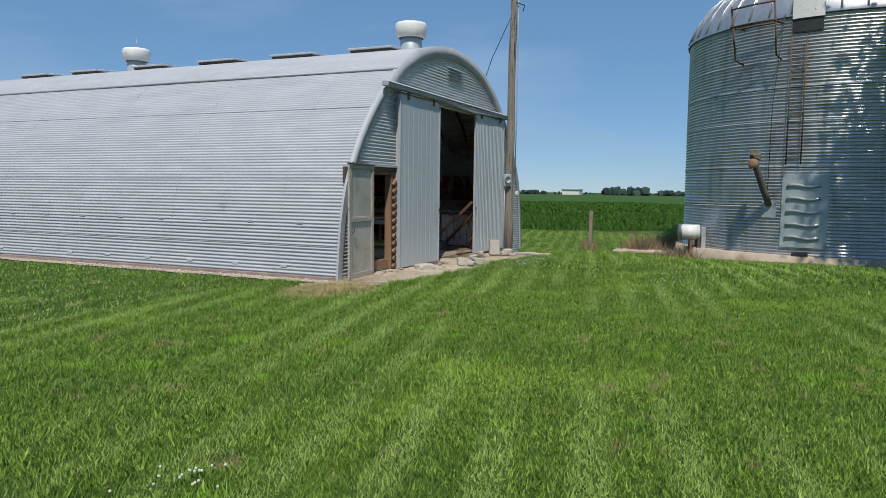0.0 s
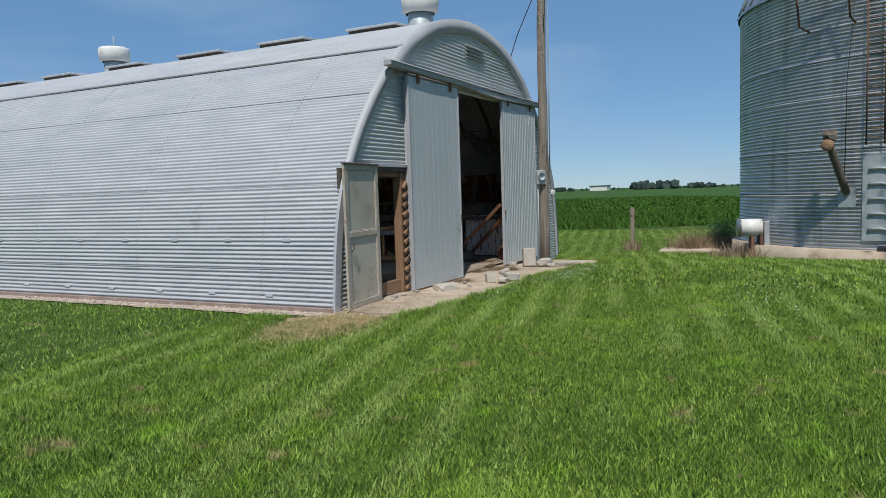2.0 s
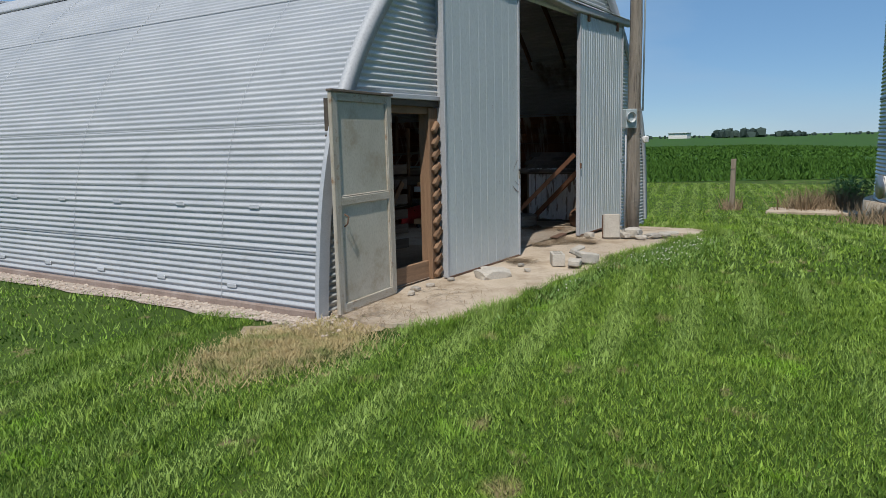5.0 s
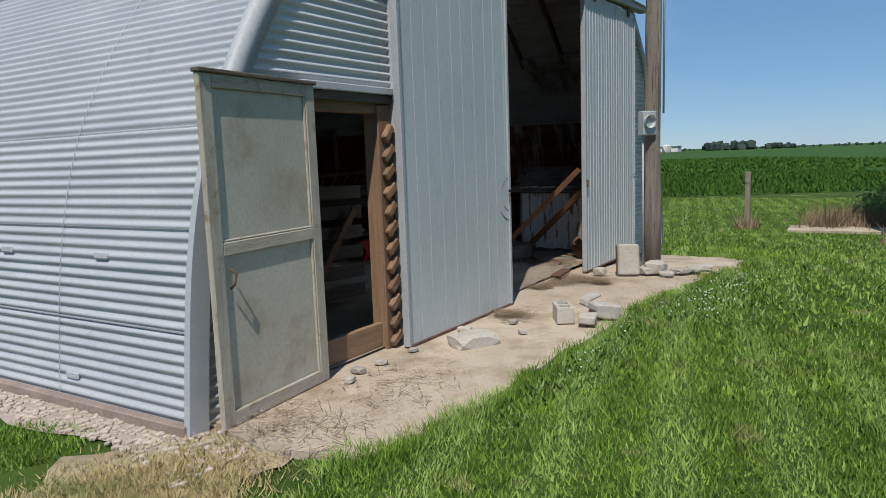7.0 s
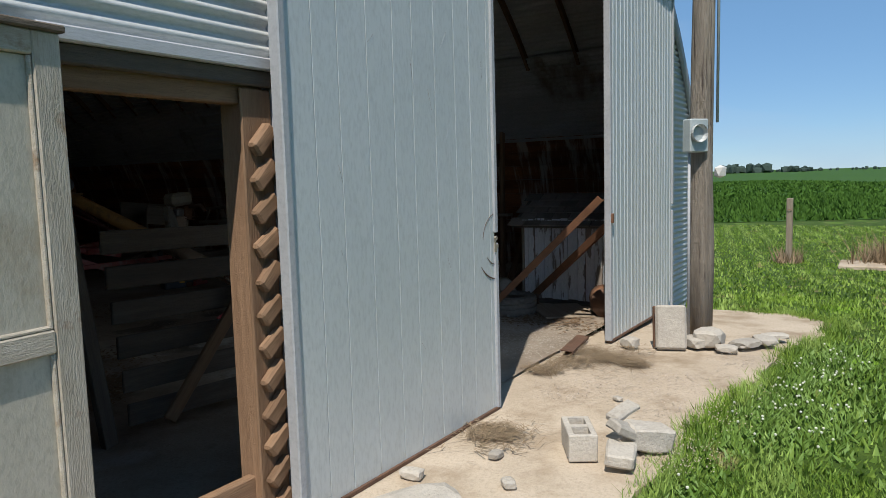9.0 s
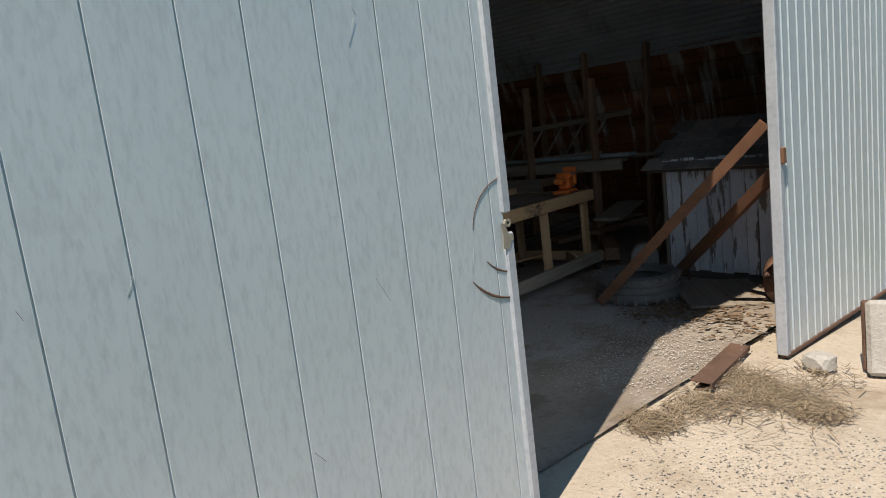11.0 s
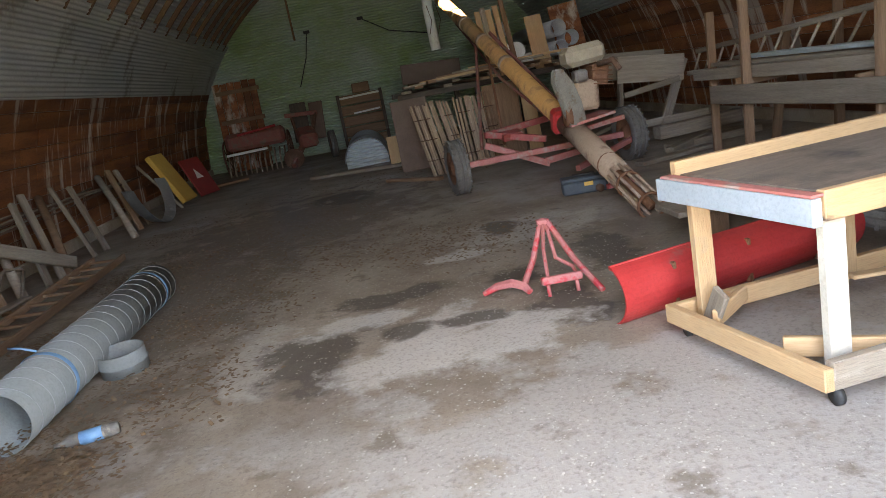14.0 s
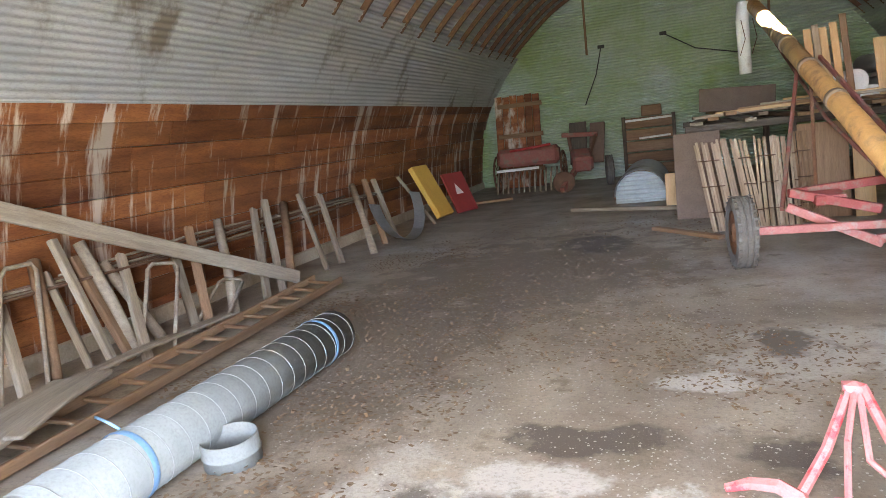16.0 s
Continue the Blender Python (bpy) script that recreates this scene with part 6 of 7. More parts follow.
# Leaning posts, the rails they carry and loose frames along the left wall.
STAKES = ((5.0, 0.73, 0.95, 4.64), (5.35, 0.98, 0.84, 4.96), (5.43, 0.87, 0.83, 5.32), (5.55, 1.11, 0.8, 5.56), (5.8, 1.04, 0.81, 5.81), (5.71, 0.94, 0.81, 5.73), (6.22, 0.86, 1.0, 5.7), (6.0, 0.83, 0.79, 6.16), (6.9, 0.71, 0.91, 6.44), (7.16, 0.95, 0.93, 6.6),
          (7.64, 0.94, 0.88, 7.06), (8.33, 0.98, 0.87, 7.67), (8.58, 1.05, 0.94, 7.87), (8.99, 0.96, 0.92, 8.09), (9.38, 1.03, 0.82, 9.14), (9.93, 0.97, 0.82, 9.56), (10.98, 0.98, 1.0, 10.2), (11.43, 1.03, 0.84, 10.99), (11.77, 1.0, 0.83, 11.49))
for k, (ty, tz, bx, by) in enumerate(STAKES):
    mt = ("wood_grey", "wood_brown", "wood_grey", "wood_grey")[k % 4]
    a, b = Vector((bx, by, FL)), Vector((0.42, ty, tz))
    if k % 3 == 1:
        bm = bmesh.new()
        tube(bm, [a, a.lerp(b, 0.5) + Vector((0.01, 0.01, 0)), b], [0.055, 0.05, 0.05], 9)
        o = part("fence_stake", bm, mt, smooth=True)
    else:
        o = beam("fence_stake", a, b, 0.085, 0.055, mt, roll=r.uniform(0, 60), bevel=0.008)
    tagged(o, "old grey wooden post leaning against the wall", "post", "posts along the wall")
for k in range(6):
    z = 0.74 + 0.02 * k
    x = 0.50 - 0.025 * k + 0.01
    y0, y1 = 2.6 + 0.6 * k, 12.6 - 0.9 * (k % 3)
    pts = [(x + 0.02 * math.sin(k + j), y0 + (y1 - y0) * j / 6, z + 0.03 * math.sin(j * 1.3 + k)) for j in range(7)]
    tagged(rod("thin_rail", pts, 0.013, "wood_grey" if k % 2 else "rust_dark", seg=6), "thin rusty rod lying along the leaning posts", "rod", "rods on the posts")
tagged(beam("long_plank", (0.44, 4.5, 1.62), (1.02, 8.1, 0.20), 0.045, 0.14, "wood_grey", bevel=0.008), "long grey plank leaning along the wall", "plank")
for a, b, c, d in (((0.85, 5.8, FL), (0.75, 6.16, 0.77), (0.78, 6.5, 0.71), (1.12, 5.86, FL)), ((0.87, 6.38, FL), (0.75, 7.1, 0.42), (0.78, 7.43, 0.34), (1.09, 6.54, FL)), ((0.80, 4.55, FL), (0.5, 5.0, 0.98), (0.5, 5.3, 0.98), (0.95, 4.8, FL)), ((0.62, 4.0, FL), (0.5, 4.4, 0.9), (0.52, 4.65, 0.88), (0.9, 4.1, FL))):
    a, b, c, d = (Vector(p) for p in (a, b, c, d))
    pts = [a, a.lerp(b, 0.5), a.lerp(b, 0.94), b.lerp(c, 0.15), b.lerp(c, 0.85), d.lerp(c, 0.94), d.lerp(c, 0.5), d]
    tagged(rod("pipe_frame", pts, 0.018, "wood_grey"), "bent rusty pipe frame leaning on the posts", "pipe frame", "pipe frames")
lw = thing("floor_ladder", "narrow wooden ladder lying along the wall", "ladder", (1.5, 6.0, FL))
r0, r1 = (Vector((1.72, 3.3, FL + 0.05)), Vector((1.62, 7.95, FL + 0.12))), (Vector((1.38, 3.3, FL + 0.06)), Vector((1.24, 8.05, FL + 0.13)))
for a, b in (r0, r1):
    beam("ladder_rail", a, b, 0.035, 0.07, "wood_brown", lw)
for k in range(15):
    t = (k + 0.5) / 15
    beam("rung", r0[0].lerp(r0[1], t), r1[0].lerp(r1[1], t), 0.05, 0.025, "wood_brown", lw)
for k, (p, q, w) in enumerate((((1.62, 3.75, FL + 0.17), (1.38, 4.85, FL + 0.22), 0.2), ((1.40, 3.6, FL + 0.15), (1.15, 4.8, FL + 0.18), 0.2), ((1.72, 3.9, FL + 0.20), (1.52, 4.75, FL + 0.25), 0.12), ((0.95, 4.6, FL + 0.1), (1.15, 6.6, FL + 0.13), 0.12), ((1.0, 2.6, FL + 0.05), (1.1, 3.5, FL + 0.06), 0.2))):
    tagged(beam("old_board", p, q, w, 0.025, "wood_grey", bow=0.02), "cracked grey board lying on the pile", "board", "boards on the floor")
for k, (y, x) in enumerate(((3.6, 0.75), (3.3, 0.85), (3.0, 0.8))):
    tagged(beam("wide_board", (x + 0.35, y + 0.25, FL), (x - 0.3, y - 0.25, 0.85), 0.2 if k == 0 else 0.1, 0.03, "wood_grey"), "wide grey board leaning on the wall", "board", "boards on the wall")

# Spiral-seamed duct pipe with its blue straps, and a short collar.
pa, pb, PR = Vector((2.615, 3.18, FL + 0.170)), Vector((2.625, 5.82, FL + 0.170)), 0.167
dp = thing("duct_pipe", "long galvanised spiral duct pipe lying on the floor", "duct pipe", (2.62, 4.5, FL))
m = along(pa, pb)
L = (pb - pa).length
mz = m @ pose(0, 0, 0, 0, 90, 0)
bm = bmesh.new()
lathe(bm, [(PR, -L / 2), (PR, L / 2), (PR - 0.006, L / 2), (PR - 0.006, -L / 2)], mz, 36, True)
bmesh.ops.recalc_face_normals(bm, faces=bm.faces)
part("pipe_wall", bm, "duct", dp, smooth=True)
n = 19 * 24
rod("spiral_seam", [mz @ Vector(((PR + 0.001) * math.cos(6.2832 * k / 24), (PR + 0.001) * math.sin(6.2832 * k / 24), -L / 2 + L * k / n)) for k in range(n + 1)], 0.0024, "duct_seam", dp, "bright raised seam", seg=4)
for s in (-L / 2 + 0.55, L / 2 - 0.28):
    lathed("blue_strap", [(PR + 0.004, s - 0.02), (PR + 0.008, s), (PR + 0.004, s + 0.02)], "blue", dp, "blue plastic strap", mz, 36)
q = mz @ Vector((-PR, 0, -L / 2 + 0.55))
rod("strap_tail", [q + Vector((0, 0, 0.02)), q + Vector((-0.08, 0.01, 0.05)), q + Vector((-0.16, 0.03, 0.06))], 0.007, "blue", dp)
tagged(lathed("duct_collar", [(0.145, 0.0), (0.145, 0.06), (0.152, 0.065), (0.145, 0.07), (0.145, 0.145), (0.138, 0.145), (0.138, 0.0)], "duct", None, "", pose(2.885, 4.14, FL + 0.005, 4, 0, 0), 32, True), "short galvanised duct collar standing on the floor", "duct collar")
bt = thing("plastic_bottle", "grubby plastic bottle with a blue label", "bottle", (3.03, 3.14, FL))
ba, bb = Vector((3.18, 3.17, FL + 0.036)), Vector((2.88, 3.11, FL + 0.03))
rod("bottle_body", [ba, ba.lerp(bb, 0.08), ba.lerp(bb, 0.75), ba.lerp(bb, 0.9), bb], [0.028, 0.034, 0.033, 0.014, 0.012], "grubby", bt, seg=14)
rod("label", [ba.lerp(bb, 0.25), ba.lerp(bb, 0.6)], 0.0352, "blue", bt, "blue label", seg=14)

# Curled belt, yellow sign board and red board by the far wall.
bm, prev = bmesh.new(), None
for k in range(19):
    a = radians(-185 + 190 * k / 18)
    c = Vector((1.0 + 0.15 * math.sin(-a), 11.25 + 0.82 * math.cos(a), FL + 0.60 + 0.58 * math.sin(a)))
    cur = [bm.verts.new(c + Vector((0.10, -0.03, 0))), bm.verts.new(c + Vector((-0.10, 0.03, 0.02)))]
    if prev:
        bm.faces.new((prev[0], prev[1], cur[1], cur[0]))
    prev = cur
bmesh.ops.solidify(bm, geom=bm.faces[:], thickness=0.012)
tagged(part("rubber_belt", bm, "galv_in", smooth=True), "curled grey rubber belt standing on the floor", "belt")
bm = bmesh.new()
box(bm, (0.10, 0.62, 1.05), None, 0.01)
tagged(part("yellow_board", bm, "yellow", None, "", pose(0.74, 13.6, FL + 0.52, 0, -27, -6)), "yellow wooden board leaning against the wall", "board")
rb = thing("red_sign", "dark red sign board with a white triangle", "sign", (0.95, 14.1, FL))
bm = bmesh.new()
box(bm, (0.03, 0.62, 0.8), None, 0.005)
rbb = part("sign_board", bm, "red_dark", rb, "", pose(1.12, 14.1, FL + 0.42, 0, -24, -22))
bm = bmesh.new()
bm.faces.new([bm.verts.new(p) for p in ((0.019, -0.12, -0.04), (0.019, 0.1, -0.04), (0.019, -0.05, 0.18))])
part("triangle_mark", bm, "white_paint", rbb, "", pose(1.12, 14.1, FL + 0.42, 0, -24, -22))
tagged(beam("grey_stake", (1.0, 12.9, FL), (0.45, 12.75, 0.95), 0.08, 0.05, "wood_grey"), "grey stake leaning beside the yellow board", "stake")

# Red tripod stand on the floor.
tp = thing("tripod_stand", "faded red steel three-legged hitch stand", "stand", (5.6, 4.0, FL))
apex = Vector((5.69, 4.28, FL + 0.36))
rod("leg", [apex + Vector((-0.02, 0, 0)), (5.56, 4.12, FL + 0.18), (5.45, 4.0, FL + 0.05)], [0.018, 0.020, 0.021], "pink_red", tp, seg=6, smooth=False)
rod("leg", [apex + Vector((0.03, 0, 0)), (5.79, 3.99, FL + 0.16), (5.87, 3.72, FL + 0.012)], [0.020, 0.020, 0.019], "pink_red", tp, seg=6, smooth=False)
rod("leg", [apex, (5.62, 4.06, FL + 0.24), (5.58, 3.86, FL + 0.1)], 0.013, "pink_red", tp, seg=6, smooth=False)
rod("leg", [apex + Vector((0.015, 0, 0)), (5.69, 4.06, FL + 0.17), (5.77, 3.96, FL + 0.12), (5.76, 3.86, FL + 0.09)], 0.013, "pink_red", tp, seg=6, smooth=False)
rod("curved_foot", [(5.20, 4.09, FL + 0.02), (5.29, 4.06, FL + 0.06), (5.38, 4.02, FL + 0.075), (5.45, 3.98, FL + 0.05), (5.47, 3.93, FL + 0.025)], [0.018, 0.026, 0.03, 0.03, 0.022], "pink_red", tp, seg=6, smooth=False)
bm = bmesh.new()
box(bm, (0.25, 0.09, 0.05), None, 0.008)
part("cross_plate", bm, "pink_red", tp, "", pose(5.66, 3.85, FL + 0.095, -15, 0, -4))
for x in (5.57, 5.75):
    rod("short_leg", [(x, 3.83, FL), (x, 3.84, FL + 0.08)], 0.013, "pink_red", tp, seg=6)
for k in range(2):
    rod("pivot_bolt", [apex + Vector((-0.05, -0.02, -0.015 - 0.04 * k)), apex + Vector((0.06, -0.01, -0.015 - 0.04 * k))], 0.011, "rust_dark", tp, seg=8)
bm = bmesh.new()
rock(bm, (0.09, 0.06, 0.07), Matrix.Translation(apex), 3, 1)
part("knuckle", bm, "pink_red", tp)

# Grain auger on its wheeled red frame.
ag = thing("grain_auger", "old grain auger with yellow tube on a red wheeled frame", "grain auger", (6.6, 8.5, FL))
A0, A1 = Vector((6.81, 5.27, FL + 0.08)), Vector((6.33, 14.1, 3.08))
at = lambda t: A0.lerp(A1, t)
rod("upper_tube", [at(0.215), at(0.6), at(1.0)], 0.105, "auger_yellow", ag, "yellow painted tube", seg=20)
rod("lower_tube", [at(0.07), at(0.22)], 0.115, "auger_tan", ag, "dusty tan tube", seg=20)
for t in (0.45, 0.58, 0.70, 0.76):
    rod("tube_clamp", [at(t - 0.006), at(t + 0.006)], 0.113, "auger_tan", ag, seg=20)
for j in range(8):
    a = 6.2832 * j / 8
    off = Vector((0.10 * math.cos(a), 0.0, 0.10 * math.sin(a)))
    rod("intake_bar", [at(0.005) + off, at(0.10) + off], 0.014, "auger_tan", ag, seg=6)
rod("screw_shaft", [at(0.0), at(0.11)], 0.04, "rust", ag)
for t in (0.0, 0.045, 0.09):
    rod("intake_ring", [at(t) + Vector((0.11 * math.cos(6.2832 * j / 14), 0, 0.11 * math.sin(6.2832 * j / 14))) for j in range(14)], 0.014, "rust", ag, seg=6, closed=True)
rod("under_truss", [at(0.24) + Vector((0, 0, -0.12)), at(0.5) + Vector((0, 0, -0.32)), at(0.85) + Vector((0, 0, -0.14))], 0.02, "red_old", ag)
bm = bmesh.new()
box(bm, (0.18, 0.16, 0.26), None, 0.03)
part("gear_housing", bm, "red_paint", ag, "red gear housing", pose(*(at(0.215) + Vector((-0.05, 0.02, 0.02))), 20, 0, 0))
rod("drop_spout", [at(0.985) + Vector((-0.14, 0, 0.05)), at(0.985) + Vector((-0.17, -0.05, -0.25)), at(0.985) + Vector((-0.15, -0.05, -1.05))], [0.10, 0.10, 0.095], "white_paint", ag, "white drop spout", seg=16)
for off in (0.12, -0.05):
    rod("loose_wire", [at(0.98) + Vector((off - 0.15, -0.1, -0.2)), at(0.98) + Vector((off - 0.1, -0.15, -0.5)), at(0.98) + Vector((off - 0.18, -0.12, -0.75))], 0.006, "rust_dark", ag, seg=4)
WL, WR = Vector((5.60, 8.2, FL + 0.33)), Vector((7.75, 8.2, FL + 0.33))
for c in (WL, WR):
    wm = Matrix.Translation(c) @ pose(0, 0, 0, 0, 90, 6)
    hub = lathed("wheel_rim", [(0.02, -0.09), (0.08, -0.085), (0.10, -0.03), (0.17, -0.04), (0.20, -0.08), (0.20, 0.08), (0.17, 0.04), (0.10, 0.05), (0.02, 0.05)], "rust", ag, "rusty rim", wm, 24)
    tyre("wheel_tyre", "", wm, 0.33, 0.19, 0.19, hub)
for nm, p, q, w, h, c in (("axle", WL, WR, 0.07, 0.07, "red_faded"), ("frame_bar", (6.05, 8.6, 0.66), (7.35, 9.0, 0.72), 0.07, 0.08, "red_mid"), ("frame_bar", (6.02, 8.5, 0.55), (6.75, 8.3, 0.2), 0.06, 0.08, "red_faded"), ("frame_bar", (6.05, 8.5, 0.68), (6.72, 8.2, 0.52), 0.06, 0.08, "red_mid"),
                       ("frame_bar", (6.7, 8.3, 0.24), (7.5, 8.4, 0.3), 0.06, 0.08, "red_faded"), ("lift_arm", (6.0, 8.7, 0.5), (6.52, 11.0, 1.98), 0.04, 0.05, "red_old"), ("lift_arm", (7.3, 8.8, 0.6), (6.75, 11.0, 1.98), 0.04, 0.05, "red_old"), ("lift_arm", (6.3, 8.7, 0.5), (6.55, 10.4, 1.8), 0.035, 0.04, "rust"), ("frame_bar", (6.75, 7.1, 0.65), (7.35, 7.2, 0.7), 0.06, 0.05, "red_faded"), ("frame_bar", (6.78, 7.2, 0.25), (7.9, 8.2, 0.35), 0.06, 0.06, "red_faded")):
    beam(nm, p, q, w, h, c, ag)
bm = bmesh.new()
box(bm, (0.26, 0.2, 0.09), None, 0.01)
part("frame_plate", bm, "red_mid", ag, "", pose(6.35, 8.45, 0.62, 10, 0, 8))
en = thing("engine", "dusty small petrol engine with a tan tank on the auger", "engine", (7.1, 7.3, 0.7))
for nm, c, s, mt, b, rot in (("fuel_tank", (7.08, 7.25, 1.42), (0.42, 0.26, 0.20), "tan_plastic", 0.05, -4), ("crankcase", (7.05, 7.3, 1.02), (0.26, 0.26, 0.30), "auger_tan", 0.03, 3), ("cylinder_head", (7.22, 7.3, 1.2), (0.18, 0.2, 0.2), "rust", 0.02, 10), ("mount_plate", (7.05, 7.3, 0.78), (0.5, 0.36, 0.03), "red_faded", 0.005, -6), ("carburettor", (7.0, 7.15, 1.22), (0.14, 0.12, 0.12), "steel", 0.02, 0)):
    bm = bmesh.new()
    box(bm, s, None, b)
    part(nm, bm, mt, en, "", pose(*c, 0, rot, 8))
for k in range(5):
    bm = bmesh.new()
    box(bm, (0.22, 0.23, 0.012), None, 0.003)
    part("cooling_fin", bm, "rust", en, "", pose(7.23, 7.3, 1.10 + k * 0.045, 0, 10, 8))
bm = bmesh.new()
outl = [(0.0, -0.33), (0.10, -0.30), (0.12, -0.1), (0.10, 0.1), (0.03, 0.28), (-0.06, 0.30), (-0.11, 0.2), (-0.10, -0.1), (-0.09, -0.28)]
fr = [bm.verts.new((x, -0.04, z)) for x, z in outl]
bk = [bm.verts.new((x, 0.04, z)) for x, z in outl]
bm.faces.new(fr)
bm.faces.new(bk[::-1])
for j in range(len(outl)):
    bm.faces.new((fr[j], bk[j], bk[(j + 1) % len(outl)], fr[(j + 1) % len(outl)]))
bmesh.ops.recalc_face_normals(bm, faces=bm.faces)
bmesh.ops.bevel(bm, geom=bm.edges[:], offset=0.012, segments=2, affect="EDGES", clamp_overlap=True)
part("belt_guard", bm, "dusty_sheet", en, "dusty grey sheet-metal belt guard", pose(6.84, 7.12, 1.05, 0, -14, 20))
rod("exhaust", [(7.2, 7.15, 1.3), (7.3, 7.0, 1.32), (7.34, 6.95, 1.22)], 0.03, "rust_dark", en)
lathed("pulley", [(0.02, -0.03), (0.11, -0.03), (0.09, 0.0), (0.11, 0.03), (0.02, 0.03)], "rust", en, "", pose(6.82, 7.15, 0.85, 0, 90, 0), 20, True)

en.matrix_basis = Matrix.Translation((-0.18, -0.35, 0)) @ en.matrix_basis

# Tool box and hydraulic jack on the floor.
tb = thing("tool_box", "dark grey plastic tool box with a yellow tag", "tool box", (6.72, 6.95, FL))
bm = bmesh.new()
box(bm, (0.46, 0.19, 0.13), None, 0.02)
part("box_body", bm, "grey_plastic", tb, "", pose(6.71, 6.80, FL + 0.066, 0, 0, -10))
bm = bmesh.new()
box(bm, (0.47, 0.2, 0.04), None, 0.012)
part("box_lid", bm, "grey_plastic", tb, "", pose(6.71, 6.80, FL + 0.152, 0, 0, -10))
bm = bmesh.new()
box(bm, (0.09, 0.012, 0.04), None, 0.002)
part("name_tag", bm, "yellow", tb, "yellow tag", pose(6.73, 6.70, FL + 0.10, 0, 0, -10))
rod("handle", [(6.6, 6.82, FL + 0.17), (6.6, 6.82, FL + 0.19), (6.82, 6.78, FL + 0.19), (6.82, 6.78, FL + 0.17)], 0.01, "black", tb)
fj = thing("floor_jack", "small faded red jack lying by the tool box", "jack", (7.0, 6.7, FL))
for p, q, w, h in (((6.82, 6.72, FL + 0.05), (7.16, 6.8, FL + 0.06), 0.06, 0.05), ((6.9, 6.66, FL + 0.035), (7.2, 6.72, FL + 0.035), 0.05, 0.05)):
    beam("jack_arm", p, q, w, h, "pink_red", fj)
rod("jack_wheel", [(6.83, 6.64, FL + 0.04), (6.83, 6.78, FL + 0.04)], 0.04, "rust_dark", fj, seg=14)

# Rolls of lath snow fence standing by the auger.
def lath_roll(label, x0, x1, y, ztop, lean, n, mat):
    roll = thing("lath_fence", label, "snow fence", ((x0 + x1) / 2, y, FL), "snow fence bundles")
    for k in range(n):
        x = x0 + (x1 - x0) * (k + 0.5) / n
        wob = r.uniform(-0.012, 0.012)
        beam("lath", (x + lean + wob, y - 0.10 + 0.05 * math.sin(k * 0.5), FL + 0.02), (x + wob * 2, y + 0.15 + 0.05 * math.sin(k * 0.5), ztop + r.uniform(-0.03, 0.03)), (x1 - x0) / n * 0.86, 0.014, mat, roll, bevel=0.002)
    for z in (0.25, 0.55, 0.85):
        rod("tie_wire", [(x0 + lean * (1 - z), y - 0.06 + 0.24 * (z - 0.2), FL + z), (x1 + lean * (1 - z), y - 0.06 + 0.24 * (z - 0.2), FL + z)], 0.006, "rust_dark", roll, seg=4)
    return roll


lath_roll("bundle of brown lath snow fence standing upright", 5.26, 5.86, 10.2, 1.13, 0.16, 17, "lath")
lath_roll("bundle of grey lath snow fence standing upright", 5.93, 6.36, 10.25, 1.13, 0.04, 14, "lath")
lath_roll("bundle of dark lath snow fence", 6.37, 6.55, 10.5, 1.13, 0.04, 7, "wood_brown")
for k, (x, y, w, h, mt, lab) in enumerate(((5.33, 11.5, 0.60, 1.16, "brown_sheet", "brown hardboard sheet leaning behind the laths"), (6.75, 10.9, 0.55, 1.15, "wood_brown", "pine board panel leaning on the stack"), (7.15, 10.8, 0.22, 1.25, "wood_new", "pine plank standing on end"), (5.05, 12.6, 0.35, 0.55, "wood_new", "short pine board leaning on the sheet"))):
    bm = bmesh.new()
    box(bm, (h, 0.02, w), None, 0.003)
    tagged(part("leaning_sheet", bm, mt, None, "", pose(x, y, FL + h / 2, -8, 0, 0) @ pose(0, 0, 0, 0, 90, 0)), lab, "sheet")
bm = bmesh.new()
box(bm, (1.3, 0.03, 0.42), None, 0.005)
tagged(part("hardboard_panel", bm, "brown_sheet", None, "", pose(6.15, 15.5, 1.62, -4, 3, 0)), "large brown hardboard panel on the lumber stack", "panel")
stackp = thing("stack_trestle", "rough timber trestle that carries the lumber stack", "trestle", (6.6, 14.0, FL))
for x in (5.4, 6.6, 8.0):
    for y in (12.2, 15.3):
        beam("trestle_post", (x, y, FL), (x, y, 1.2), 0.1, 0.1, "wood_dark", stackp)
for y in (12.2, 15.3):
    beam("trestle_beam", (5.2, y, 1.24), (8.4, y, 1.24), 0.1, 0.1, "wood_dark", stackp)
for k in range(14):
    x = 5.35 + 0.21 * k
    tagged(beam("stacked_board", (x, 11.6 + r.uniform(-0.5, 0.3), 1.32 + 0.05 * (k % 3)), (x + r.uniform(-0.3, 0.3), 15.6 + r.uniform(-0.6, 0.4), 1.32 + 0.05 * (k % 3)), r.uniform(0.12, 0.2), 0.045, r.choice(("wood_grey", "wood_brown", "wood_grey")), bevel=0.004), "old board on the lumber stack", "board", "stacked boards")
for k in range(5):
    tagged(beam("cross_board", (5.3 + 0.3 * k, 11.7 + 0.1 * k, 1.40 + 0.03 * k), (6.6 + 0.35 * k, 11.9 - 0.15 * k, 1.44 + 0.02 * k), 0.14, 0.04, ("wood_grey", "wood_new", "wood_brown")[k % 3]), "loose board thrown across the stack", "board", "stacked boards")
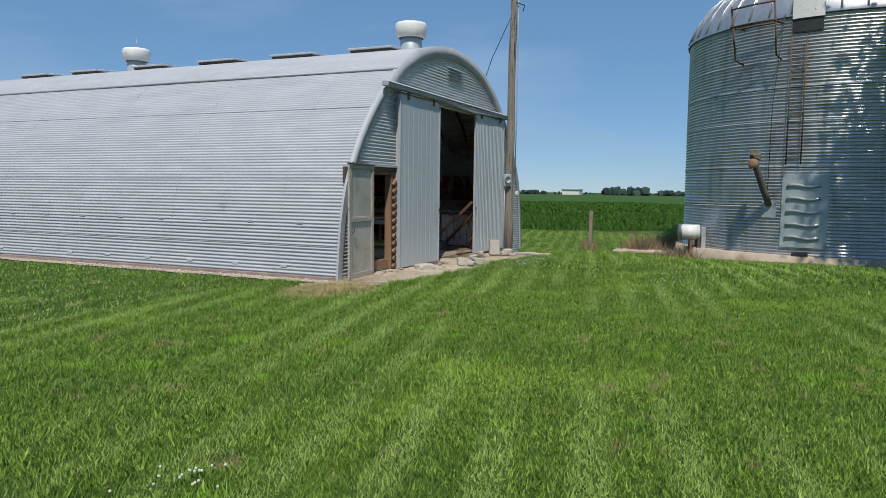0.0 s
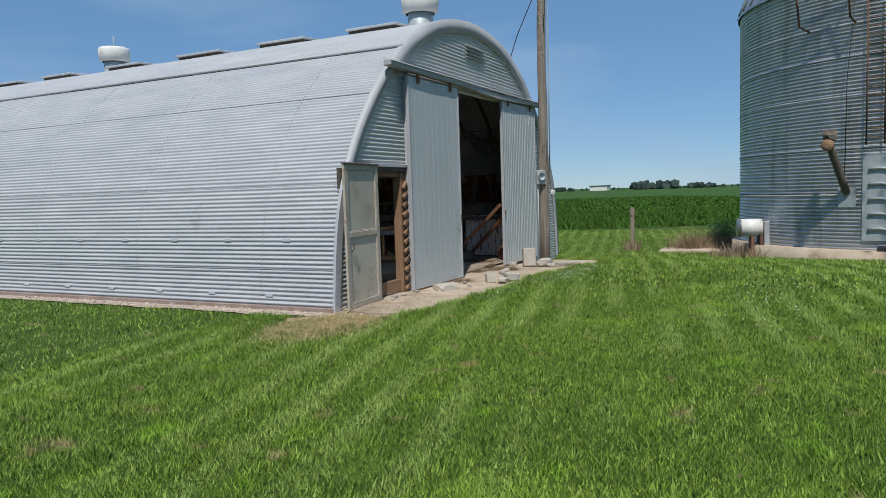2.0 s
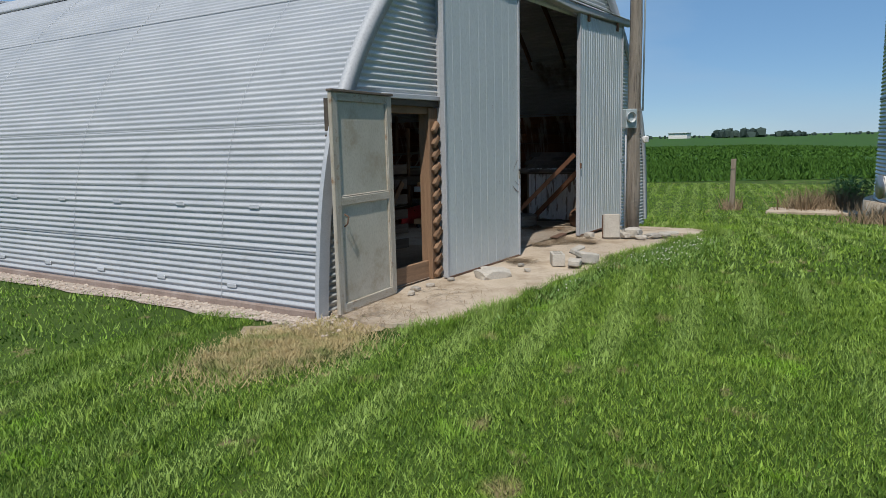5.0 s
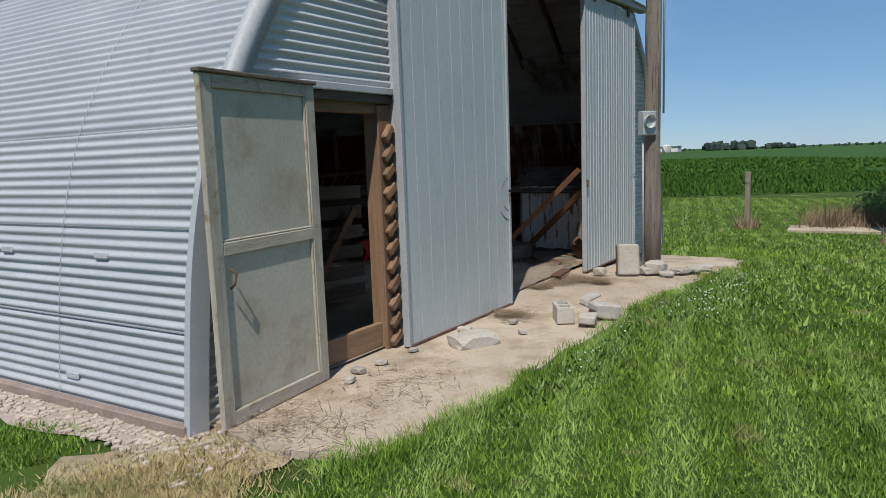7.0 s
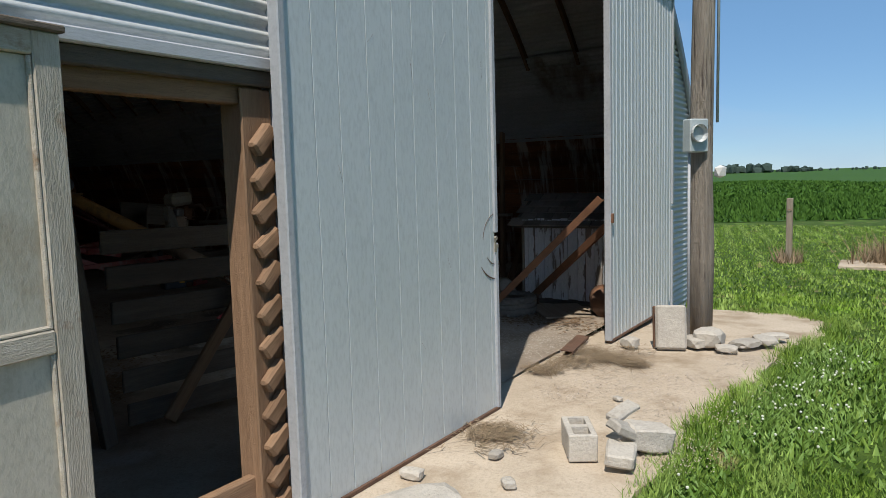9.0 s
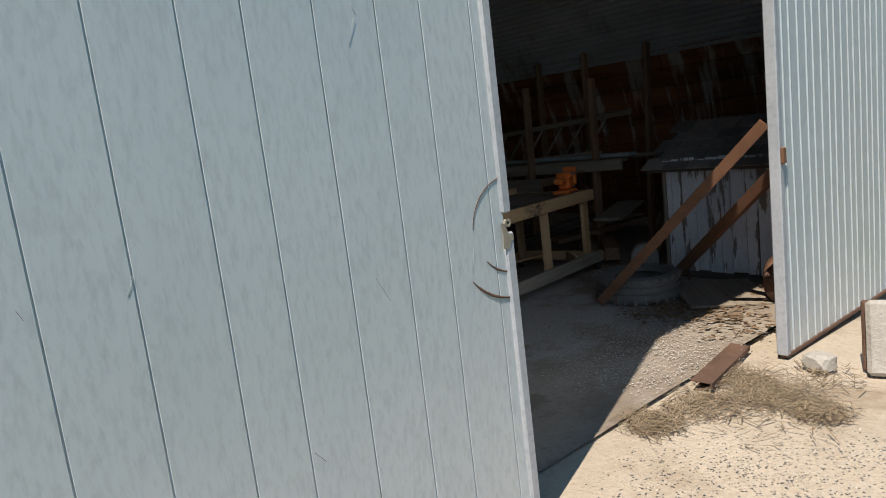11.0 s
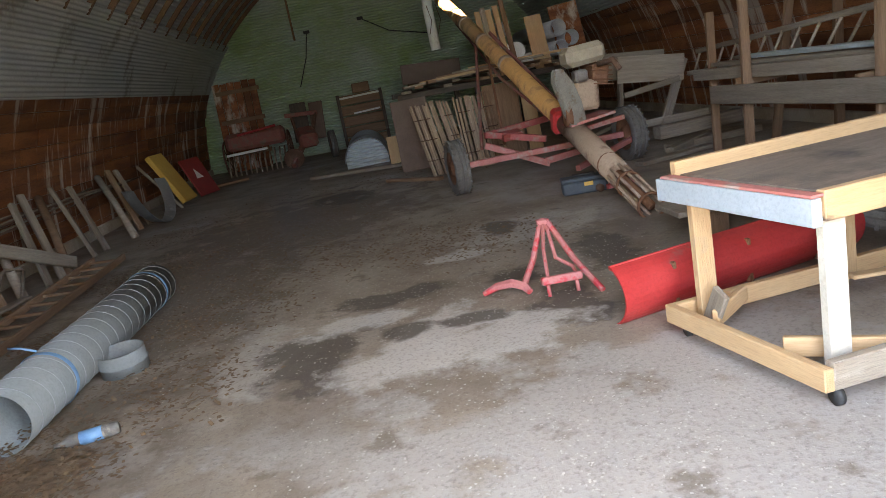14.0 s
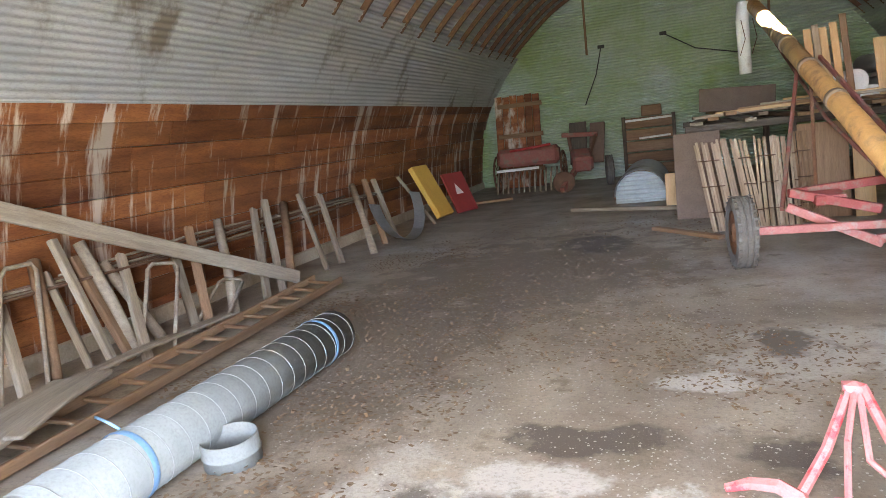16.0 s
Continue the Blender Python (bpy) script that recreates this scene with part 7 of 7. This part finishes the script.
for k, (x, z0, z1, w, mt) in enumerate(((6.95, 1.2, 2.45, 0.10, "wood_new"), (7.05, 1.2, 2.5, 0.09, "wood_grey"), (7.15, 1.2, 2.45, 0.10, "wood_new"), (7.28, 1.2, 2.5, 0.10, "wood_new"), (7.40, 1.2, 2.6, 0.09, "wood_brown"))):
    tagged(beam("upright_board", (x, 12.4, z0), (x - 0.05, 12.8, z1), w, 0.03, mt), "pine board standing in the corner stack", "board", "upright boards")
for k, (x, y, z, rr, L) in enumerate(((8.24, 12.5, 1.92, 0.15, 2.2), (8.52, 12.7, 1.72, 0.14, 2.2), (8.28, 12.6, 1.58, 0.13, 2.2), (7.55, 13.0, 1.66, 0.17, 1.4), (7.75, 12.9, 1.45, 0.14, 1.4), (7.6, 14.5, 2.15, 0.17, 1.6))):
    dpp = thing("stored_pipe", "grey duct pipe stored on the lumber stack", "duct pipe", (x, y + L / 2, z), "stored pipes")
    bm = bmesh.new()
    lathe(bm, [(rr, 0), (rr, L), (rr - 0.008, L), (rr - 0.008, 0)], pose(x, y, z, -90, 0, 6), 28, True)
    bmesh.ops.recalc_face_normals(bm, faces=bm.faces)
    part("pipe_wall", bm, "galv_in" if k < 3 else "white_paint", dpp, smooth=True)
    if k in (3, 4):
        lathed("end_disc", [(0.001, 0.01), (rr - 0.01, 0.01)], "white_paint", dpp, "pale end disc", pose(x, y, z, -90, 0, 6), 28)
tagged(beam("orange_plank", (7.85, 12.3, 1.25), (7.80, 12.5, 2.2), 0.3, 0.04, "wood_new"), "broad orange pine plank standing on the stack", "plank")
tagged(beam("plywood_offcut", (8.62, 13.0, 1.3), (8.55, 13.2, 2.35), 0.55, 0.03, "lining"), "brown plywood offcut leaning in the corner", "plywood")

# Wooden hopper wagon box and timbers behind the auger.
hop = thing("wood_hopper", "grey wooden hopper box with sloping sides", "hopper", (8.6, 9.5, FL))
for p, q, w, h in (((8.15, 9.5, 1.10), (9.1, 9.5, 0.98), 0.03, 0.36), ((8.2, 9.5, 0.74), (9.0, 9.45, 0.84), 0.05, 0.08), ((9.15, 9.6, 1.1), (8.65, 9.4, FL + 0.1), 0.05, 0.14), ((8.25, 9.7, 1.05), (8.1, 9.5, FL + 0.1), 0.05, 0.12), ((8.2, 10.4, 1.15), (9.2, 10.4, 1.05), 0.03, 0.4), ((8.2, 9.5, 0.30), (9.3, 9.3, 0.33), 0.05, 0.1)):
    beam("hopper_board", p, q, w, h, "wood_grey", hop)
for k, (p, q, w, h) in enumerate((((8.2, 8.2, FL + 0.05), (9.5, 8.4, FL + 0.05), 0.15, 0.09), ((8.25, 8.6, FL + 0.2), (9.4, 8.7, FL + 0.22), 0.2, 0.16), ((8.1, 7.9, FL + 0.05), (9.0, 8.6, FL + 0.08), 0.1, 0.1), ((7.6, 7.6, FL + 0.03), (8.6, 7.9, FL + 0.03), 0.16, 0.05), ((7.3, 9.6, FL + 0.1), (8.3, 9.4, FL + 0.4), 0.12, 0.05))):
    tagged(beam("scrap_timber", p, q, w, h, "wood_grey"), "piece of scrap timber on the floor", "timber", "scrap timber")

# Half-round culvert, pan and boards on the floor.
cu = thing("culvert_half", "half-round corrugated steel cover standing on the floor", "steel cover", (4.45, 15.0, FL))
bm, prev = bmesh.new(), None
for j in range(81):
    y = 13.7 + 2.7 * j / 80
    rr = 0.44 + 0.012 * math.sin(6.2832 * j / 4)
    cur = [bm.verts.new((4.45 + rr * math.cos(3.1416 * k / 16), y, FL + 0.12 + rr * 1.0 * math.sin(3.1416 * k / 16))) for k in range(17)]
    if prev:
        for k in range(16):
            bm.faces.new((prev[k], prev[k + 1], cur[k + 1], cur[k]))
    prev = cur
part("cover_sheet", bm, "galv_in", cu, smooth=True)
bm, rows = bmesh.new(), []
for j in range(49):
    z = 0.0 + 0.54 * j / 48
    hw = math.sqrt(max(0.42 ** 2 - max(z - 0.12, 0) ** 2, 0.0004))
    rows.append([bm.verts.new((4.45 - hw, 13.75 + 0.022 * math.sin(6.2832 * z / 0.075), FL + z)), bm.verts.new((4.45 + hw, 13.75 + 0.022 * math.sin(6.2832 * z / 0.075), FL + z))])
for a, b in zip(rows, rows[1:]):
    bm.faces.new((a[0], a[1], b[1], b[0]))
part("end_panel", bm, "galv", cu, "pale ribbed end panel", smooth=True)
tagged(lathed("metal_pan", [(0.01, 0.01), (0.15, 0.01), (0.16, 0.10), (0.155, 0.10), (0.145, 0.02)], "galv", None, "", pose(5.1, 13.4, FL), 24), "shallow galvanised pan on the floor", "pan")
tagged(beam("floor_plank", (3.35, 13.15, FL + 0.035), (5.35, 12.4, FL + 0.035), 0.10, 0.06, "wood_grey"), "grey plank lying on the floor", "plank")
tagged(beam("floor_plank", (4.75, 10.65, FL + 0.03), (5.5, 9.7, FL + 0.03), 0.10, 0.045, "wood_brown"), "brown plank lying on the floor", "plank")
tagged(beam("floor_plank", (1.0, 15.5, FL + 0.03), (1.7, 15.9, FL + 0.03), 0.12, 0.05, "wood_brown"), "short plank on the floor by the wall", "plank")

# Along the back wall: a plank door, a red seed drill, an old cart and a tall crate.
bd = thing("plank_door", "brown plank door leaning on the back wall", "door", (1.35, 19.0, FL))
for k in range(6):
    x = 0.85 + 0.19 * k
    beam("plank", (x, 18.75, FL), (x, 19.1, 2.35 - 0.02 * (k % 2)), 0.18, 0.02, "lining", bd)
for z in (0.5, 1.35, 2.1):
    beam("batten", (0.82, 18.72 + 0.16 * z, z), (1.95, 18.72 + 0.16 * z, z), 0.03, 0.11, "wood_brown", bd)
sdl = thing("seed_drill", "rusty red seed drill with a row of boots", "farm machine", (1.75, 17.6, FL))
bm = bmesh.new()
box(bm, (1.45, 0.42, 0.42), None, 0.08)
part("seed_box", bm, "red_old", sdl, "", pose(1.78, 17.7, FL + 0.80))
rod("lid_bar", [(1.4, 17.45, 1.02), (2.35, 17.45, 1.10)], 0.03, "red_paint", sdl)
beam("white_rail", (1.05, 17.42, FL + 0.52), (2.05, 17.42, FL + 0.54), 0.03, 0.06, "white_paint", sdl)
for k in range(12):
    x = 1.05 + 0.125 * k
    rod("boot", [(x, 17.65, FL + 0.5), (x, 17.45, FL + 0.3), (x + 0.01, 17.30, FL)], 0.022, "wood_grey", sdl, seg=6)
for x in (0.98, 2.55):
    lathed("wheel", [(0.02, -0.03), (0.06, -0.03), (0.06, 0.03), (0.02, 0.03)], "rust_dark", sdl, "", pose(x, 17.85, FL + 0.42, 0, 90, 0), 16, True)
    rod("wheel_rim", [(x, 17.85 + 0.42 * math.cos(6.2832 * k / 24), FL + 0.43 + 0.42 * math.sin(6.2832 * k / 24)) for k in range(24)], 0.025, "rust_dark", sdl, seg=6, closed=True)
    for k in range(8):
        a = 6.2832 * k / 8
        rod("spoke", [(x, 17.85, FL + 0.42), (x, 17.85 + 0.41 * math.cos(a), FL + 0.43 + 0.41 * math.sin(a))], 0.012, "rust_dark", sdl, seg=5)
oc = thing("old_machine", "rust-red horse-drawn machine with a long tongue", "farm machine", (3.1, 17.0, FL))
for p, q, w, h, c in (((2.70, 16.4, FL + 0.06), (3.1, 17.8, FL + 0.75), 0.10, 0.12, "red_old"), ((2.6, 17.6, FL + 1.2), (3.4, 17.6, FL + 1.15), 0.08, 0.1, "red_old"), ((2.75, 17.6, FL + 1.15), (2.85, 17.5, FL + 0.4), 0.07, 0.07, "rust_dark"), ((3.35, 17.6, FL + 1.15), (3.1, 17.3, FL + 0.4), 0.07, 0.07, "rust_dark"), ((2.9, 17.9, FL + 0.5), (2.9, 18.2, FL + 1.45), 0.4, 0.04, "wood_dark"), ((3.3, 17.9, FL + 0.5), (3.35, 18.2, FL + 1.4), 0.35, 0.04, "brown_sheet")):
    beam("machine_bar", p, q, w, h, c, oc)
bm = bmesh.new()
box(bm, (0.45, 0.6, 0.35), None, 0.06)
part("gear_case", bm, "red_old", oc, "", pose(3.05, 17.3, FL + 0.62, 20, 0, 12))
tyre("wheel", "", pose(3.62, 17.5, FL + 0.33, 0, 90, 10), 0.33, 0.16, 0.18, lathed("wheel_hub", [(0.02, -0.05), (0.18, -0.05), (0.18, 0.05), (0.02, 0.05)], "rust", oc, "", pose(3.62, 17.5, FL + 0.33, 0, 90, 10), 16, True))
lathed("front_disc", [(0.01, 0.0), (0.22, 0.03), (0.24, 0.0)], "rust_dark", oc, "", pose(2.72, 16.6, FL + 0.22, 70, 20, 0), 20)
cr = thing("tall_crate", "dark wooden crate front with pale slats", "crate", (4.5, 18.6, FL))
for k in range(5):
    beam("slat", (3.95, 18.5, FL + 0.2 + 0.27 * k), (5.0, 18.5, FL + 0.2 + 0.27 * k), 0.03, 0.24, "wood_brown", cr)
for x in (3.92, 5.03):
    beam("upright", (x, 18.45, FL), (x, 18.45, 1.5), 0.08, 0.08, "wood_dark", cr)
beam("pale_slat", (3.95, 18.47, 1.40), (5.0, 18.47, 1.42), 0.02, 0.05, "white_paint", cr)
beam("pale_slat", (4.25, 18.47, 0.98), (4.95, 18.47, 1.01), 0.02, 0.045, "white_paint", cr)
bm = bmesh.new()
box(bm, (0.45, 0.3, 0.25), None, 0.02)
tagged(part("cardboard_box", bm, "wood_brown", None, "", pose(4.55, 18.65, 1.60)), "brown cardboard box on the tall crate", "box")
for pts in ([(3.45, 19.42, 3.25), (3.3, 19.3, 2.6), (3.0, 19.2, 1.9)], [(4.9, 19.42, 3.35), (5.6, 19.3, 2.9), (6.6, 19.2, 2.65)]):
    w_ = thing("hanging_rope", "dark rope hanging from the back wall", "rope", pts[0], "ropes on the wall")
    rod("rope", pts, 0.014, "black", w_, seg=5)
    bm = bmesh.new()
    box(bm, (0.16, 0.06, 0.08), Matrix.Translation(pts[0]), 0.01)
    part("hook", bm, "black", w_)

# Slatted gate seen through the walk door.
gate = thing("stock_gate", "old wooden slatted stock gate inside the walk door", "gate", (2.7, 1.4, FL))
for k in range(6):
    z = FL + 0.14 + 0.215 * k
    beam("gate_board", (2.3 - 0.02 * k, 1.45, z + 0.03), (3.5, 1.35, z), 0.025, 0.14, "wood_dark", gate)
beam("gate_post", (2.2, 1.5, FL), (2.05, 1.55, 1.5), 0.09, 0.06, "wood_dark", gate)
beam("gate_brace", (2.5, 1.33, FL + 0.1), (3.3, 1.28, 1.1), 0.03, 0.09, "wood_brown", gate)

# Low clutter: hoses and litter by the left wall, scraps behind the bench.
for pts, mt, lab in (([(1.0, 3.0, FL + 0.03), (1.5, 3.25, FL + 0.03), (1.95, 3.5, FL + 0.03), (2.1, 3.8, FL + 0.03)], "white_paint", "pale hose on the floor"), ([(0.9, 2.9, FL + 0.05), (1.4, 3.0, FL + 0.05), (1.8, 3.2, FL + 0.03), (2.15, 3.35, FL + 0.03)], "galv", "grey hose on the floor"), ([(0.9, 3.3, FL + 0.2), (1.3, 3.35, FL + 0.25), (1.55, 3.3, FL + 0.2), (1.4, 3.1, FL + 0.12), (1.0, 3.0, FL + 0.1)], "pink_red", "pinkish hose coiled on the boards")):
    tagged(rod("garden_hose", pts, 0.02, mt), lab, "hose", "hoses by the wall")
for k, (x, y, s, mt) in enumerate(((6.9, 4.35, 0.05, "white_paint"), (7.02, 4.4, 0.045, "blue"), (7.2, 4.3, 0.05, "white_paint"), (6.78, 4.5, 0.04, "tan_plastic"))):
    tagged(rod("spray_can", [(x, y, FL + 0.30), (x + 0.16, y + 0.03, FL + 0.30)], s, mt, seg=12), "small can on a plank behind the plow blade", "can", "cans behind the blade")
tagged(beam("can_shelf", (6.6, 4.45, FL + 0.22), (7.8, 4.45, FL + 0.22), 0.4, 0.04, "wood_grey"), "grey board on blocks behind the blade", "board")
tagged(beam("shelf_block", (6.9, 4.45, FL), (6.9, 4.45, FL + 0.2), 0.2, 0.2, "wood_brown"), "wooden block under a board", "block", "blocks")
tagged(beam("shelf_block", (7.6, 4.45, FL), (7.6, 4.45, FL + 0.2), 0.2, 0.2, "wood_brown"), "wooden block under a board", "block", "blocks")
litter("floor_litter", "dead leaves and chaff scattered over the barn floor", "dead leaves", [(2.95, 2.75, 0.45), (2.9, 2.85, 0.3), (2.6, 2.6, 0.5), (3.2, 3.6, 0.8), (3.3, 5.0, 0.9), (3.2, 6.5, 1.2), (4.0, 8.0, 1.6), (2.4, 7.5, 0.9), (4.4, 6.2, 1.2), (2.4, 3.2, 0.6), (1.9, 3.0, 0.5), (3.0, 10.5, 1.8), (5.4, 5.6, 1.0), (2.0, 9.5, 1.0), (2.1, 5.2, 0.5), (1.9, 7.0, 0.6), (5.0, 11.0, 1.6)], 700, "leaf_dry", (0.014, 0.009), FL + 0.006, 9, 0.7)
litter("floor_chips", "pale grit and plaster chips on the barn floor", "grit", [(5.6, 1.5, 1.0), (6.2, 1.0, 0.7), (5.8, 0.6, 0.8), (5.0, 2.4, 1.2), (4.2, 4.4, 1.6), (4.2, 6.5, 1.8), (5.5, 4.4, 1.4), (3.4, 5.5, 1.4), (4.5, 9.0, 1.8), (6.1, 0.4, 0.7), (5.6, 0.3, 0.6), (3.2, 7.6, 1.6), (5.2, 7.0, 1.4)], 900, "stone", (0.0055, 0.0042), FL + 0.004, 11, 0.3)
